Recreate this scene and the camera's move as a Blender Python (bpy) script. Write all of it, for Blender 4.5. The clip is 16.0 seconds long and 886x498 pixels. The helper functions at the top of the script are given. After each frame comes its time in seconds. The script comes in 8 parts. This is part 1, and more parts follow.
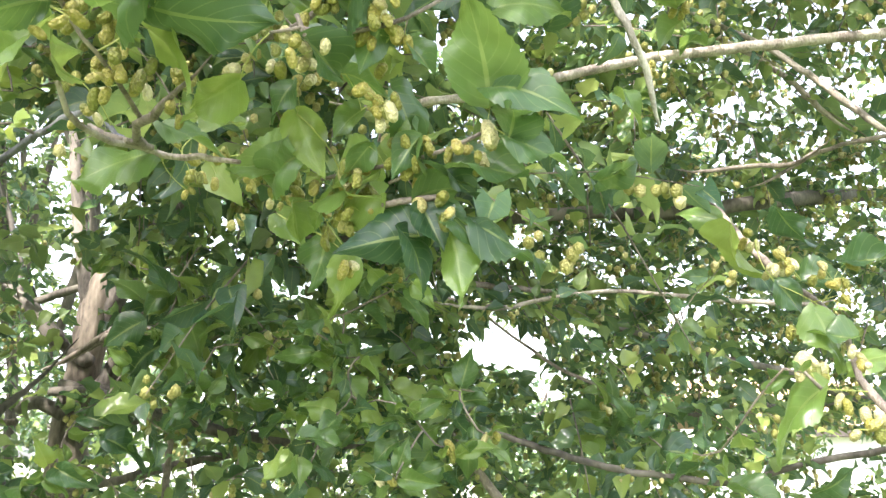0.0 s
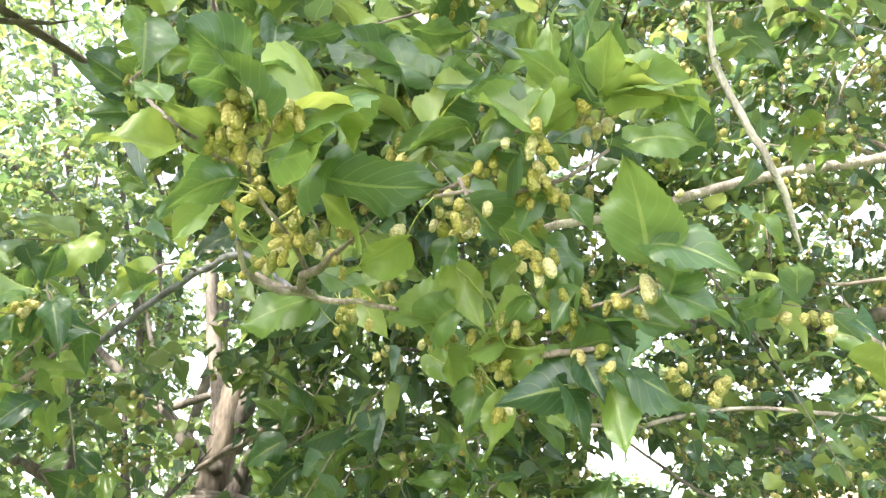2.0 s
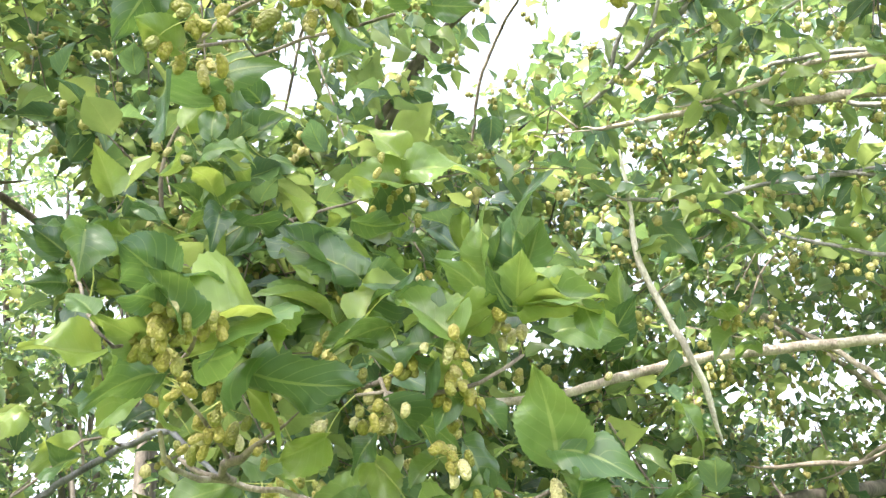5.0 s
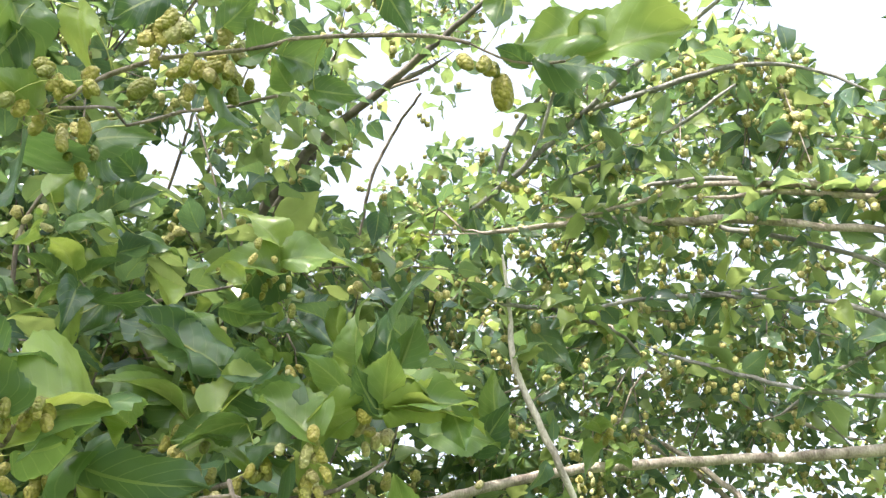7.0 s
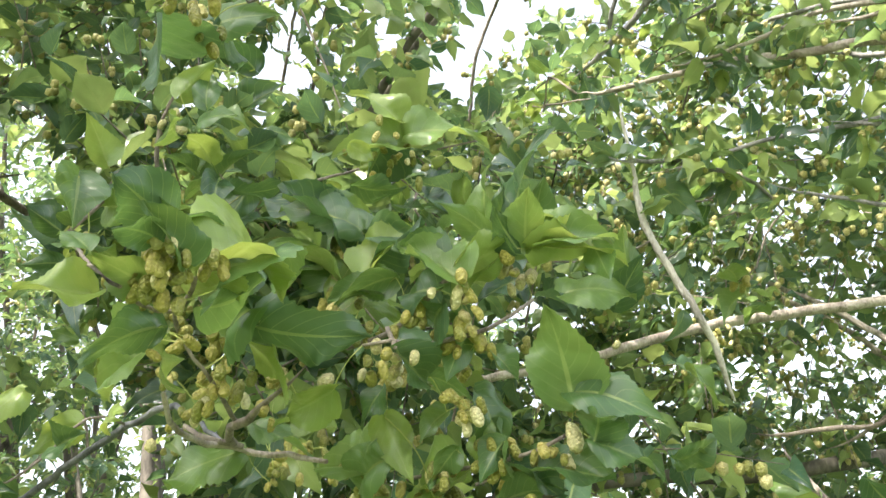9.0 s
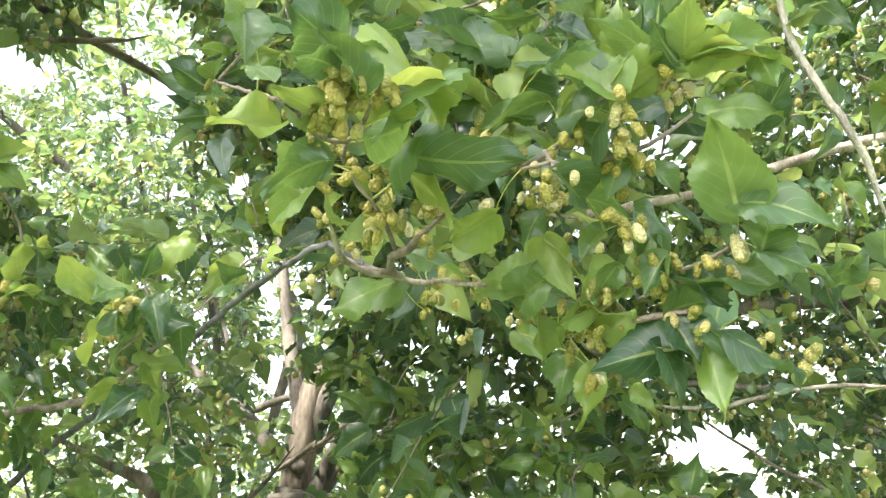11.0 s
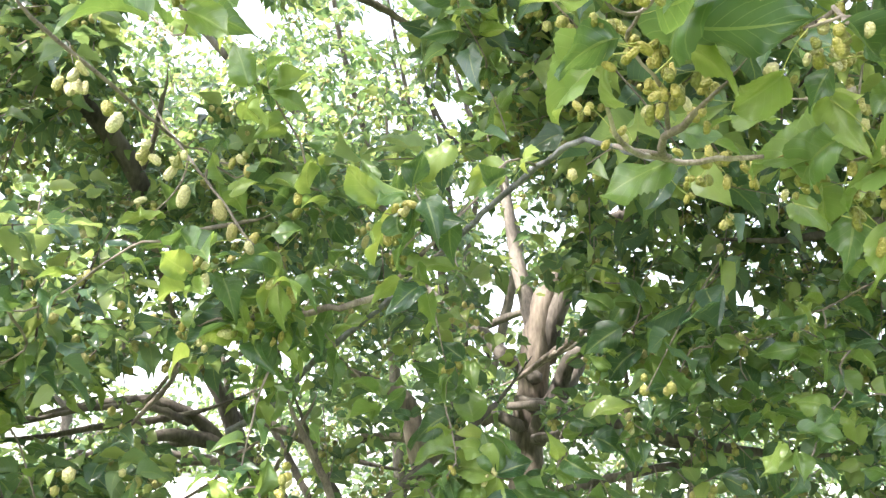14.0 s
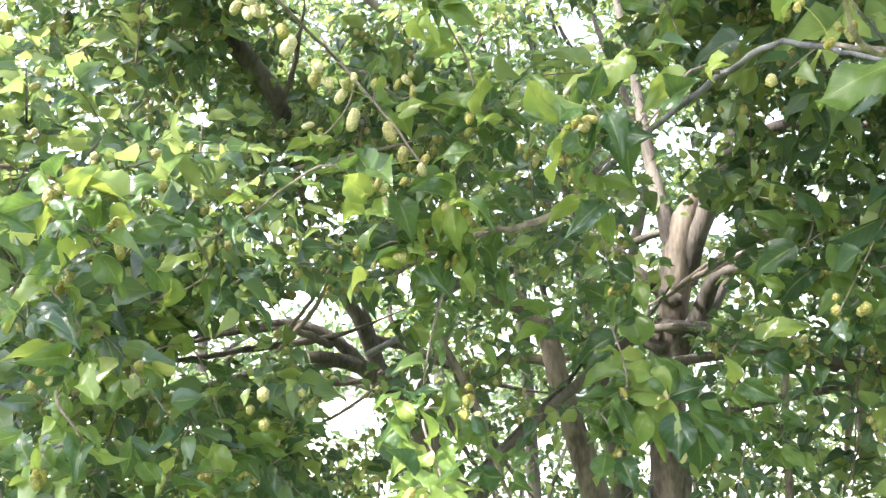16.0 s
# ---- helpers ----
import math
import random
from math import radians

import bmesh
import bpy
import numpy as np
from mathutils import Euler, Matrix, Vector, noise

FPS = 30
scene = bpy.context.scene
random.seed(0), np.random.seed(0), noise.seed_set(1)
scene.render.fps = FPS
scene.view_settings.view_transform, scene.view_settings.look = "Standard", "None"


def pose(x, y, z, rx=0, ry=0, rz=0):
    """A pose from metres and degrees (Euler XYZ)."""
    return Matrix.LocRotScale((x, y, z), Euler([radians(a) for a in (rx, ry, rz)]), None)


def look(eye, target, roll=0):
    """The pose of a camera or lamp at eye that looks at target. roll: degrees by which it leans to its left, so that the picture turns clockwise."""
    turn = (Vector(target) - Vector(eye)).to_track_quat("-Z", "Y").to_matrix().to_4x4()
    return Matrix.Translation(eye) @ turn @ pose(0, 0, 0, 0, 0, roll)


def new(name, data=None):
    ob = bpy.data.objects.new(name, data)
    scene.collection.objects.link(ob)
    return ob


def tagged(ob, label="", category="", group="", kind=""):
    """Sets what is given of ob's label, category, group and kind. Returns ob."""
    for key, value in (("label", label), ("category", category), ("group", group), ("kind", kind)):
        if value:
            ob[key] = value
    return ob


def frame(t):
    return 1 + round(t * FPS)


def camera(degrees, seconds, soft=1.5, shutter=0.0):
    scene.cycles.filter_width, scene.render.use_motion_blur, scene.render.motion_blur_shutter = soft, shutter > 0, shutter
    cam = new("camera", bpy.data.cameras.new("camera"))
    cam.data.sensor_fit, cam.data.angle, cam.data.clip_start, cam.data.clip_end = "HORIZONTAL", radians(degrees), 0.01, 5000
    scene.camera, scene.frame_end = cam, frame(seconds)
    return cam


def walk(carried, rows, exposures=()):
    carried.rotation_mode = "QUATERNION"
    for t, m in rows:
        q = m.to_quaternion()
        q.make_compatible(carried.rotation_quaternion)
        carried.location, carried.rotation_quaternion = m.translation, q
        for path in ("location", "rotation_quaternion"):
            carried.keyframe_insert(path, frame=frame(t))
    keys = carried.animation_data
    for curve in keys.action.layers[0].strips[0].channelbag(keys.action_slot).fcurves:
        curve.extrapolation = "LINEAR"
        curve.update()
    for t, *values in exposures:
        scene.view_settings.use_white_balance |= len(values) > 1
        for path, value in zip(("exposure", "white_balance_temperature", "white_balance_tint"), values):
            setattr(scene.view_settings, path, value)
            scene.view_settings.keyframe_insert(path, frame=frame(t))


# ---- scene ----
cam = camera(55.0, 16.0, soft=1.35, shutter=0.2)
PATH = [
    (0.0, pose(0.118, 0.064, 1.590, 103.44, 0.55, -18.93)),
    (0.5, pose(0.114, 0.050, 1.606, 104.94, 0.14, -16.69)),
    (1.0, pose(0.098, 0.050, 1.607, 106.47, 0.04, -14.83)),
    (1.5, pose(0.080, 0.045, 1.617, 108.18, -0.33, -13.22)),
    (2.0, pose(0.066, 0.042, 1.632, 109.87, -0.86, -11.72)),
    (2.5, pose(0.059, 0.040, 1.637, 112.74, -0.92, -10.67)),
    (3.0, pose(0.050, 0.028, 1.639, 115.47, -1.15, -11.09)),
    (3.2, pose(0.047, 0.025, 1.642, 116.22, -1.34, -11.31)),
    (5.3, pose(0.083, -0.016, 1.662, 121.51, -0.69, -16.58)),
    (5.5, pose(0.085, -0.013, 1.670, 122.43, -0.37, -17.28)),
    (6.0, pose(0.088, -0.010, 1.676, 124.27, -0.62, -19.63)),
    (6.5, pose(0.103, 0.019, 1.679, 126.48, -0.26, -22.10)),
    (7.0, pose(0.098, 0.005, 1.672, 126.93, -0.40, -24.18)),
    (7.5, pose(0.095, -0.009, 1.660, 126.65, 0.24, -24.00)),
    (8.0, pose(0.098, 0.005, 1.658, 126.59, 0.60, -21.96)),
    (8.5, pose(0.100, 0.010, 1.638, 123.55, 0.20, -17.58)),
    (9.0, pose(0.084, 0.027, 1.623, 120.18, 0.55, -14.67)),
    (9.5, pose(0.092, 0.043, 1.620, 116.50, 0.50, -12.06)),
    (9.7, pose(0.090, 0.052, 1.619, 115.16, 0.23, -11.42)),
    (11.8, pose(-0.006, 0.001, 1.593, 108.42, 0.52, -3.63)),
    (12.0, pose(-0.013, -0.007, 1.594, 108.05, 0.44, -2.72)),
    (12.5, pose(0.000, 0.000, 1.600, 107.00, 0.00, 0.00)),
    (13.0, pose(-0.026, 0.007, 1.585, 106.35, 0.11, 2.72)),
    (13.5, pose(-0.042, 0.022, 1.546, 106.06, -0.03, 4.97)),
    (14.0, pose(-0.042, -0.000, 1.538, 105.03, -0.56, 7.16)),
    (14.5, pose(-0.069, 0.004, 1.537, 103.92, -0.44, 8.94)),
    (15.0, pose(-0.083, -0.008, 1.527, 102.76, -0.64, 10.95)),
    (15.5, pose(-0.120, 0.007, 1.528, 101.42, -0.67, 12.82)),
    (16.0, pose(-0.150, 0.016, 1.537, 99.88, -1.02, 14.61)),
]
EXPOSURES = [
    (0.0, 2.83, 6450, 15), (1.0, 2.99, 6550, 15), (3.0, 2.94, 6700, 13), (5.5, 2.73, 6550, 13), (7.0, 2.27, 6500, 13),
    (8.5, 2.21, 6550, 11), (9.5, 2.59, 6700, 11), (12.0, 2.83, 6600, 13), (14.0, 2.89, 6450, 16), (16.0, 2.81, 6300, 18),
]
walk(cam, PATH, EXPOSURES)

# ---------------------------------------------------------------- light
SUN_AZ, SUN_EL = -125.0, 50.0
world = bpy.data.worlds.new("sky")
scene.world = world
world.use_nodes = True
wn, wl = world.node_tree.nodes, world.node_tree.links
sky = wn.new("ShaderNodeTexSky")
sky.sky_type, sky.sun_disc = "NISHITA", False
sky.sun_elevation, sky.sun_rotation = radians(SUN_EL), radians(SUN_AZ)
sky.air_density, sky.dust_density, sky.ozone_density = 1.0, 2.5, 0.6
wn["Background"].inputs["Strength"].default_value = 0.145
haze = wn.new("ShaderNodeHueSaturation")  # thin bright cloud takes the blue out of the sky
haze.inputs["Saturation"].default_value = 0.45
wl.new(sky.outputs[0], haze.inputs["Color"])
wl.new(haze.outputs[0], wn["Background"].inputs["Color"])
sun = new("sun", bpy.data.lights.new("sun", "SUN"))
sun.data.energy, sun.data.angle, sun.data.color = 3.0, radians(3.0), (1.0, 0.95, 0.86)
sun_way = Vector((math.sin(radians(SUN_AZ)) * math.cos(radians(SUN_EL)), math.cos(radians(SUN_AZ)) * math.cos(radians(SUN_EL)), math.sin(radians(SUN_EL))))
sun.matrix_world = look(sun_way * 30, (0, 0, 0))


# ---------------------------------------------------------------- materials
def material(name):
    m = bpy.data.materials.new(name)
    m.use_nodes = True
    nt = m.node_tree
    return m, nt.nodes, nt.links, nt.nodes["Principled BSDF"]


def ramp(nodes, stops):
    r = nodes.new("ShaderNodeValToRGB")
    e = r.color_ramp.elements
    while len(e) < len(stops):
        e.new(0.5)
    for k, (p, c) in enumerate(stops):
        e[k].position, e[k].color = p, (*c, 1)
    return r


def maths(nodes, links, op, a, b=0.0):
    n = nodes.new("ShaderNodeMath")
    n.operation = op
    for k, v in enumerate((a, b)):
        if isinstance(v, (int, float)):
            n.inputs[k].default_value = v
        else:
            links.new(v, n.inputs[k])
    return n.outputs[0]


def leaf_material(name, per_island, stops, glow_stops, through_share, rough, gloss):
    """Glossy mulberry leaf: midrib and side veins from the leaf's own map, blotches, light shining through."""
    m, nodes, links, bsdf = material(name)
    if per_island:
        rnd = nodes.new("ShaderNodeNewGeometry").outputs["Random Per Island"]
    else:
        rnd = nodes.new("ShaderNodeObjectInfo").outputs["Random"]
    uv = nodes.new("ShaderNodeUVMap")
    sep = nodes.new("ShaderNodeSeparateXYZ")
    links.new(uv.outputs[0], sep.inputs[0])
    across = maths(nodes, links, "ABSOLUTE", maths(nodes, links, "SUBTRACT", sep.outputs[0], 0.5))
    rib = maths(nodes, links, "LESS_THAN", across, maths(nodes, links, "SUBTRACT", 0.036, maths(nodes, links, "MULTIPLY", sep.outputs[1], 0.024)))
    slant = maths(nodes, links, "SUBTRACT", maths(nodes, links, "MULTIPLY", sep.outputs[1], 6.5), maths(nodes, links, "MULTIPLY", across, 5.0))
    saw = maths(nodes, links, "FRACT", slant)
    side = maths(nodes, links, "LESS_THAN", saw, 0.09)
    vein = maths(nodes, links, "MAXIMUM", rib, maths(nodes, links, "MULTIPLY", side, 0.42))
    tone = ramp(nodes, stops)
    links.new(rnd, tone.inputs[0])
    blot = nodes.new("ShaderNodeTexNoise")
    blot.inputs["Scale"].default_value, blot.inputs["Detail"].default_value = 38.0, 4.0
    geo = nodes.new("ShaderNodeNewGeometry")
    links.new(geo.outputs["Position"], blot.inputs["Vector"])
    shade = nodes.new("ShaderNodeHueSaturation")
    links.new(tone.outputs[0], shade.inputs["Color"])
    links.new(maths(nodes, links, "ADD", maths(nodes, links, "MULTIPLY", blot.outputs[0], 0.7), 0.65), shade.inputs["Value"])
    pale = nodes.new("ShaderNodeMixRGB")
    pale.inputs[2].default_value = (0.42, 0.50, 0.17, 1)
    links.new(maths(nodes, links, "MULTIPLY", vein, 0.55), pale.inputs[0])
    links.new(shade.outputs[0], pale.inputs[1])
    links.new(pale.outputs[0], bsdf.inputs["Base Color"])
    bsdf.inputs["Roughness"].default_value = rough
    bsdf.inputs["Specular IOR Level"].default_value = gloss
    bump = nodes.new("ShaderNodeBump")
    bump.inputs["Strength"].default_value, bump.inputs["Distance"].default_value = 0.7, 0.003
    fine = nodes.new("ShaderNodeTexNoise")
    fine.inputs["Scale"].default_value = 160.0
    links.new(geo.outputs["Position"], fine.inputs["Vector"])
    links.new(maths(nodes, links, "SUBTRACT", maths(nodes, links, "MULTIPLY", fine.outputs[0], 0.22), maths(nodes, links, "MULTIPLY", vein, 0.3)), bump.inputs["Height"])
    quilt = nodes.new("ShaderNodeTexNoise")  # the blade billows between its veins
    quilt.inputs["Scale"].default_value, quilt.inputs["Detail"].default_value = 26.0, 1.0
    links.new(geo.outputs["Position"], quilt.inputs["Vector"])
    billow = nodes.new("ShaderNodeBump")
    billow.inputs["Strength"].default_value, billow.inputs["Distance"].default_value = 0.8, 0.012
    links.new(quilt.outputs[0], billow.inputs["Height"])
    links.new(billow.outputs[0], bump.inputs["Normal"])
    links.new(bump.outputs[0], bsdf.inputs["Normal"])
    glow = ramp(nodes, glow_stops)
    links.new(rnd, glow.inputs[0])
    trans = nodes.new("ShaderNodeBsdfTranslucent")
    dim = nodes.new("ShaderNodeHueSaturation")
    links.new(glow.outputs[0], dim.inputs["Color"])
    links.new(maths(nodes, links, "SUBTRACT", 1.0, maths(nodes, links, "MULTIPLY", vein, 0.3)), dim.inputs["Value"])
    links.new(dim.outputs[0], trans.inputs["Color"])
    mix = nodes.new("ShaderNodeMixShader")
    mix.inputs[0].default_value = through_share
    links.new(bsdf.outputs[0], mix.inputs[1])
    links.new(trans.outputs[0], mix.inputs[2])
    links.new(mix.outputs[0], nodes["Material Output"].inputs["Surface"])
    return m


# Blue in the darker greens stands in for sky sheen on shaded leaves.
GREEN = [(0.0, (0.027, 0.064, 0.053)), (0.45, (0.065, 0.125, 0.076)), (0.8, (0.158, 0.225, 0.076)), (1.0, (0.252, 0.315, 0.077))]
GLOW = [(0.0, (0.105, 0.200, 0.046)), (0.5, (0.230, 0.340, 0.066)), (1.0, (0.440, 0.520, 0.105))]
NEAR_GREEN = [(0.0, (0.025, 0.066, 0.034)), (0.45, (0.073, 0.142, 0.045)), (0.8, (0.136, 0.218, 0.053)), (1.0, (0.221, 0.300, 0.073))]
LEAF = leaf_material("mulberry_leaf", False, NEAR_GREEN, GLOW, 0.38, 0.30, 0.6)
DULL_GLOW = [(0.0, (0.116, 0.210, 0.073)), (0.5, (0.230, 0.340, 0.105)), (1.0, (0.419, 0.500, 0.158))]
FOLIAGE = leaf_material("mulberry_foliage", True, GREEN, DULL_GLOW, 0.42, 0.22, 0.75)


def bark_material(name, dark, light, scale):
    m, nodes, links, bsdf = material(name)
    geo = nodes.new("ShaderNodeNewGeometry")
    broad = nodes.new("ShaderNodeTexNoise")
    broad.inputs["Scale"].default_value, broad.inputs["Detail"].default_value = scale, 6.0
    stretch = nodes.new("ShaderNodeMapping")
    stretch.inputs["Scale"].default_value = (1, 1, 0.35)
    links.new(geo.outputs["Position"], stretch.inputs["Vector"])
    links.new(stretch.outputs[0], broad.inputs["Vector"])
    fine = nodes.new("ShaderNodeTexNoise")
    fine.inputs["Scale"].default_value, fine.inputs["Detail"].default_value = scale * 9, 5.0
    links.new(stretch.outputs[0], fine.inputs["Vector"])
    tone = ramp(nodes, [(0.38, dark), (0.50, tuple((a + b) / 2 for a, b in zip(dark, light))), (0.63, light)])
    links.new(maths(nodes, links, "ADD", maths(nodes, links, "MULTIPLY", broad.outputs[0], 0.65), maths(nodes, links, "MULTIPLY", fine.outputs[0], 0.35)), tone.inputs[0])
    links.new(tone.outputs[0], bsdf.inputs["Base Color"])
    bsdf.inputs["Roughness"].default_value = 0.85
    bump = nodes.new("ShaderNodeBump")
    bump.inputs["Strength"].default_value, bump.inputs["Distance"].default_value = 0.7, 0.006
    links.new(fine.outputs[0], bump.inputs["Height"])
    links.new(bump.outputs[0], bsdf.inputs["Normal"])
    return m


# Darkened to stand in for leaf shade on the limbs.
BARK = bark_material("bark", (0.040, 0.034, 0.028), (0.160, 0.140, 0.115), 9.0)
# Pinkish bark, lightened to put the sun on these boughs into the colour.
PALE_BARK = bark_material("pale_bark", (0.16, 0.128, 0.106), (0.45, 0.39, 0.335), 30.0)
# Palest copy: one twig's sunlit look is put into the colour.
SUNLIT_BARK = bark_material("sunlit_bark", (0.24, 0.215, 0.185), (0.58, 0.54, 0.47), 30.0)
# Lighter than BARK: sun on the trunk is put into the colour.
TRUNK_BARK = bark_material("trunk_bark", (0.065, 0.053, 0.042), (0.27, 0.225, 0.175), 7.0)
GREY_BARK = bark_material("grey_bark", (0.10, 0.096, 0.092), (0.30, 0.285, 0.27), 24.0)
SLATE_BARK = bark_material("slate_bark", (0.06, 0.062, 0.068), (0.19, 0.192, 0.20), 24.0)
# Backlit darkness of the thin twigs is put into the colour.
TWIG_BARK = bark_material("twig_bark", (0.10, 0.080, 0.066), (0.30, 0.25, 0.205), 30.0)


def fruit_material(name, per_island, stops):
    """Unripe mulberry: round drupelets, darker in the seams between them, and dry specks."""
    m, nodes, links, bsdf = material(name)
    rnd = nodes.new("ShaderNodeNewGeometry").outputs["Random Per Island"] if per_island else nodes.new("ShaderNodeObjectInfo").outputs["Random"]
    tone = ramp(nodes, stops)
    links.new(rnd, tone.inputs[0])
    geo = nodes.new("ShaderNodeNewGeometry")
    spots = nodes.new("ShaderNodeTexNoise")
    spots.inputs["Scale"].default_value = 420.0
    links.new(geo.outputs["Position"], spots.inputs["Vector"])
    grains = nodes.new("ShaderNodeTexVoronoi")
    grains.inputs["Scale"].default_value = 330.0
    links.new(geo.outputs["Position"], grains.inputs["Vector"])
    shade = nodes.new("ShaderNodeHueSaturation")
    links.new(tone.outputs[0], shade.inputs["Color"])
    value = maths(nodes, links, "ADD", maths(nodes, links, "MULTIPLY", spots.outputs[0], 0.7), 0.95)
    links.new(maths(nodes, links, "SUBTRACT", value, maths(nodes, links, "MULTIPLY", grains.outputs["Distance"], 0.45)), shade.inputs["Value"])
    links.new(shade.outputs[0], bsdf.inputs["Base Color"])
    bsdf.inputs["Roughness"].default_value = 0.55
    bump = nodes.new("ShaderNodeBump")
    bump.inputs["Strength"].default_value, bump.inputs["Distance"].default_value = 1.0, 0.0020
    links.new(maths(nodes, links, "SUBTRACT", 1.0, grains.outputs["Distance"]), bump.inputs["Height"])
    links.new(bump.outputs[0], bsdf.inputs["Normal"])
    return m


FRUIT = fruit_material("mulberry_fruit", False, [(0.0, (0.128, 0.142, 0.026)), (0.4, (0.210, 0.200, 0.038)), (0.75, (0.285, 0.248, 0.054)), (1.0, (0.36, 0.31, 0.10))])
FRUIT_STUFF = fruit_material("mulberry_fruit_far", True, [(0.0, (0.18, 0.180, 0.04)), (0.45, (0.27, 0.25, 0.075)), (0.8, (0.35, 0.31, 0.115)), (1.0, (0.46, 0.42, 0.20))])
PALE_FRUIT = fruit_material("white_mulberry_fruit", False, [(0.0, (0.30, 0.265, 0.10)), (0.5, (0.41, 0.375, 0.18)), (1.0, (0.51, 0.47, 0.27))])

STALK, sn, sl, sb = material("green_stalk")
sg = sn.new("ShaderNodeNewGeometry")
sv = sn.new("ShaderNodeTexNoise")
sv.inputs["Scale"].default_value = 90.0
sl.new(sg.outputs["Position"], sv.inputs["Vector"])
sr = ramp(sn, [(0.3, (0.22, 0.27, 0.05)), (0.7, (0.40, 0.42, 0.12))])
sl.new(sv.outputs[0], sr.inputs[0])
sl.new(sr.outputs[0], sb.inputs["Base Color"])
sb.inputs["Roughness"].default_value = 0.5


def plain(name, dark, light, scale, rough=0.85):
    m, nodes, links, bsdf = material(name)
    geo = nodes.new("ShaderNodeNewGeometry")
    a = nodes.new("ShaderNodeTexNoise")
    a.inputs["Scale"].default_value, a.inputs["Detail"].default_value = scale, 8.0
    links.new(geo.outputs["Position"], a.inputs["Vector"])
    tone = ramp(nodes, [(0.3, dark), (0.7, light)])
    links.new(a.outputs[0], tone.inputs[0])
    links.new(tone.outputs[0], bsdf.inputs["Base Color"])
    bsdf.inputs["Roughness"].default_value = rough
    bump = nodes.new("ShaderNodeBump")
    bump.inputs["Strength"].default_value = 0.4
    links.new(a.outputs[0], bump.inputs["Height"])
    links.new(bump.outputs[0], bsdf.inputs["Normal"])
    return m


GRASS = plain("grass", (0.045, 0.085, 0.02), (0.11, 0.15, 0.05), 3.0)
WHITE_WALL = plain("white_plaster", (0.68, 0.67, 0.63), (0.80, 0.79, 0.76), 2.0)
TILE = plain("clay_tile", (0.42, 0.27, 0.16), (0.55, 0.38, 0.24), 5.0)
DARK_WOOD = plain("dark_wood", (0.05, 0.04, 0.035), (0.10, 0.08, 0.07), 6.0)


# ---------------------------------------------------------------- mesh helpers
def mesh_from(name, verts, faces, mat, smooth=True, uvs=None):
    me = bpy.data.meshes.new(name)
    me.from_pydata([tuple(v) for v in verts], [], [tuple(f) for f in faces])
    if uvs is not None:
        layer = me.uv_layers.new(name="UVMap")
        loops = np.empty(len(me.loops), dtype=np.int32)
        me.loops.foreach_get("vertex_index", loops)
        layer.data.foreach_set("uv", np.asarray(uvs, dtype=np.float32)[loops].ravel())
    me.polygons.foreach_set("use_smooth", np.full(len(me.polygons), smooth))
    me.materials.append(mat)
    me.update()
    return me


def part(name, me, parent, label="", base=None):
    """A mesh under a thing. Its vertices are given in the world; base is the thing's own place."""
    ob = new(name, me)
    ob.parent = parent
    if base is not None:
        ob.matrix_parent_inverse = Matrix.Translation(base).inverted()
    return tagged(ob, label)


def curve_points(points, step):
    """Catmull-Rom through (x, y, z, radius)."""
    p = np.array(points, float)
    p = np.vstack([2 * p[0] - p[1], p, 2 * p[-1] - p[-2]])
    out = []
    for k in range(1, len(p) - 2):
        a, b, c, d = p[k - 1 : k + 3]
        n = max(2, int(np.linalg.norm(c[:3] - b[:3]) / step))
        for s in np.arange(n) / n:
            out.append(0.5 * (2 * b + (c - a) * s + (2 * a - 5 * b + 4 * c - d) * s * s + (3 * b - a - 3 * c + d) * s**3))
    out.append(p[-2])
    return np.array(out)


def tube(points, sides, knobs=0.06, step=0.03, wobble=0.0):
    """Swept tube with swellings at the buds and an uneven skin."""
    c = curve_points(points, step)
    rng = np.random.default_rng(int(abs(c[0, 0] * 7919 + c[-1, 1] * 104729) * 10) % 100000)
    if wobble and len(c) > 2:
        c[1:-1, :3] += rng.normal(0, wobble, (len(c) - 2, 3))
    verts, faces = [], []
    ahead = np.gradient(c[:, :3], axis=0)
    ahead /= np.linalg.norm(ahead, axis=1)[:, None] + 1e-9
    side = np.cross(ahead[0], (0.3, 0.2, 0.93))
    side /= np.linalg.norm(side)
    for k in range(len(c)):
        side = side - ahead[k] * (side @ ahead[k])
        side /= np.linalg.norm(side)
        up = np.cross(ahead[k], side)
        swell = 1 + (0.14 if k % 5 == 2 else 0.0) * min(1.0, knobs * 10)
        for j in range(sides):
            a = 2 * math.pi * j / sides
            r = max(c[k, 3], 0.0006) * swell * (1 + knobs * rng.normal())
            verts.append(c[k, :3] + r * (math.cos(a) * side + math.sin(a) * up))
    for k in range(len(c) - 1):
        for j in range(sides):
            i, n = k * sides + j, k * sides + (j + 1) % sides
            faces.append((i, n, n + sides, i + sides))
    n = len(verts)
    verts.append(c[0, :3] - ahead[0] * c[0, 3] * 0.7)
    verts.append(c[-1, :3] + ahead[-1] * c[-1, 3] * 0.9)
    for j in range(sides):
        faces.append((n, (j + 1) % sides, j))
        faces.append((n + 1, n - sides + j, n - sides + (j + 1) % sides))
    return verts, faces, c


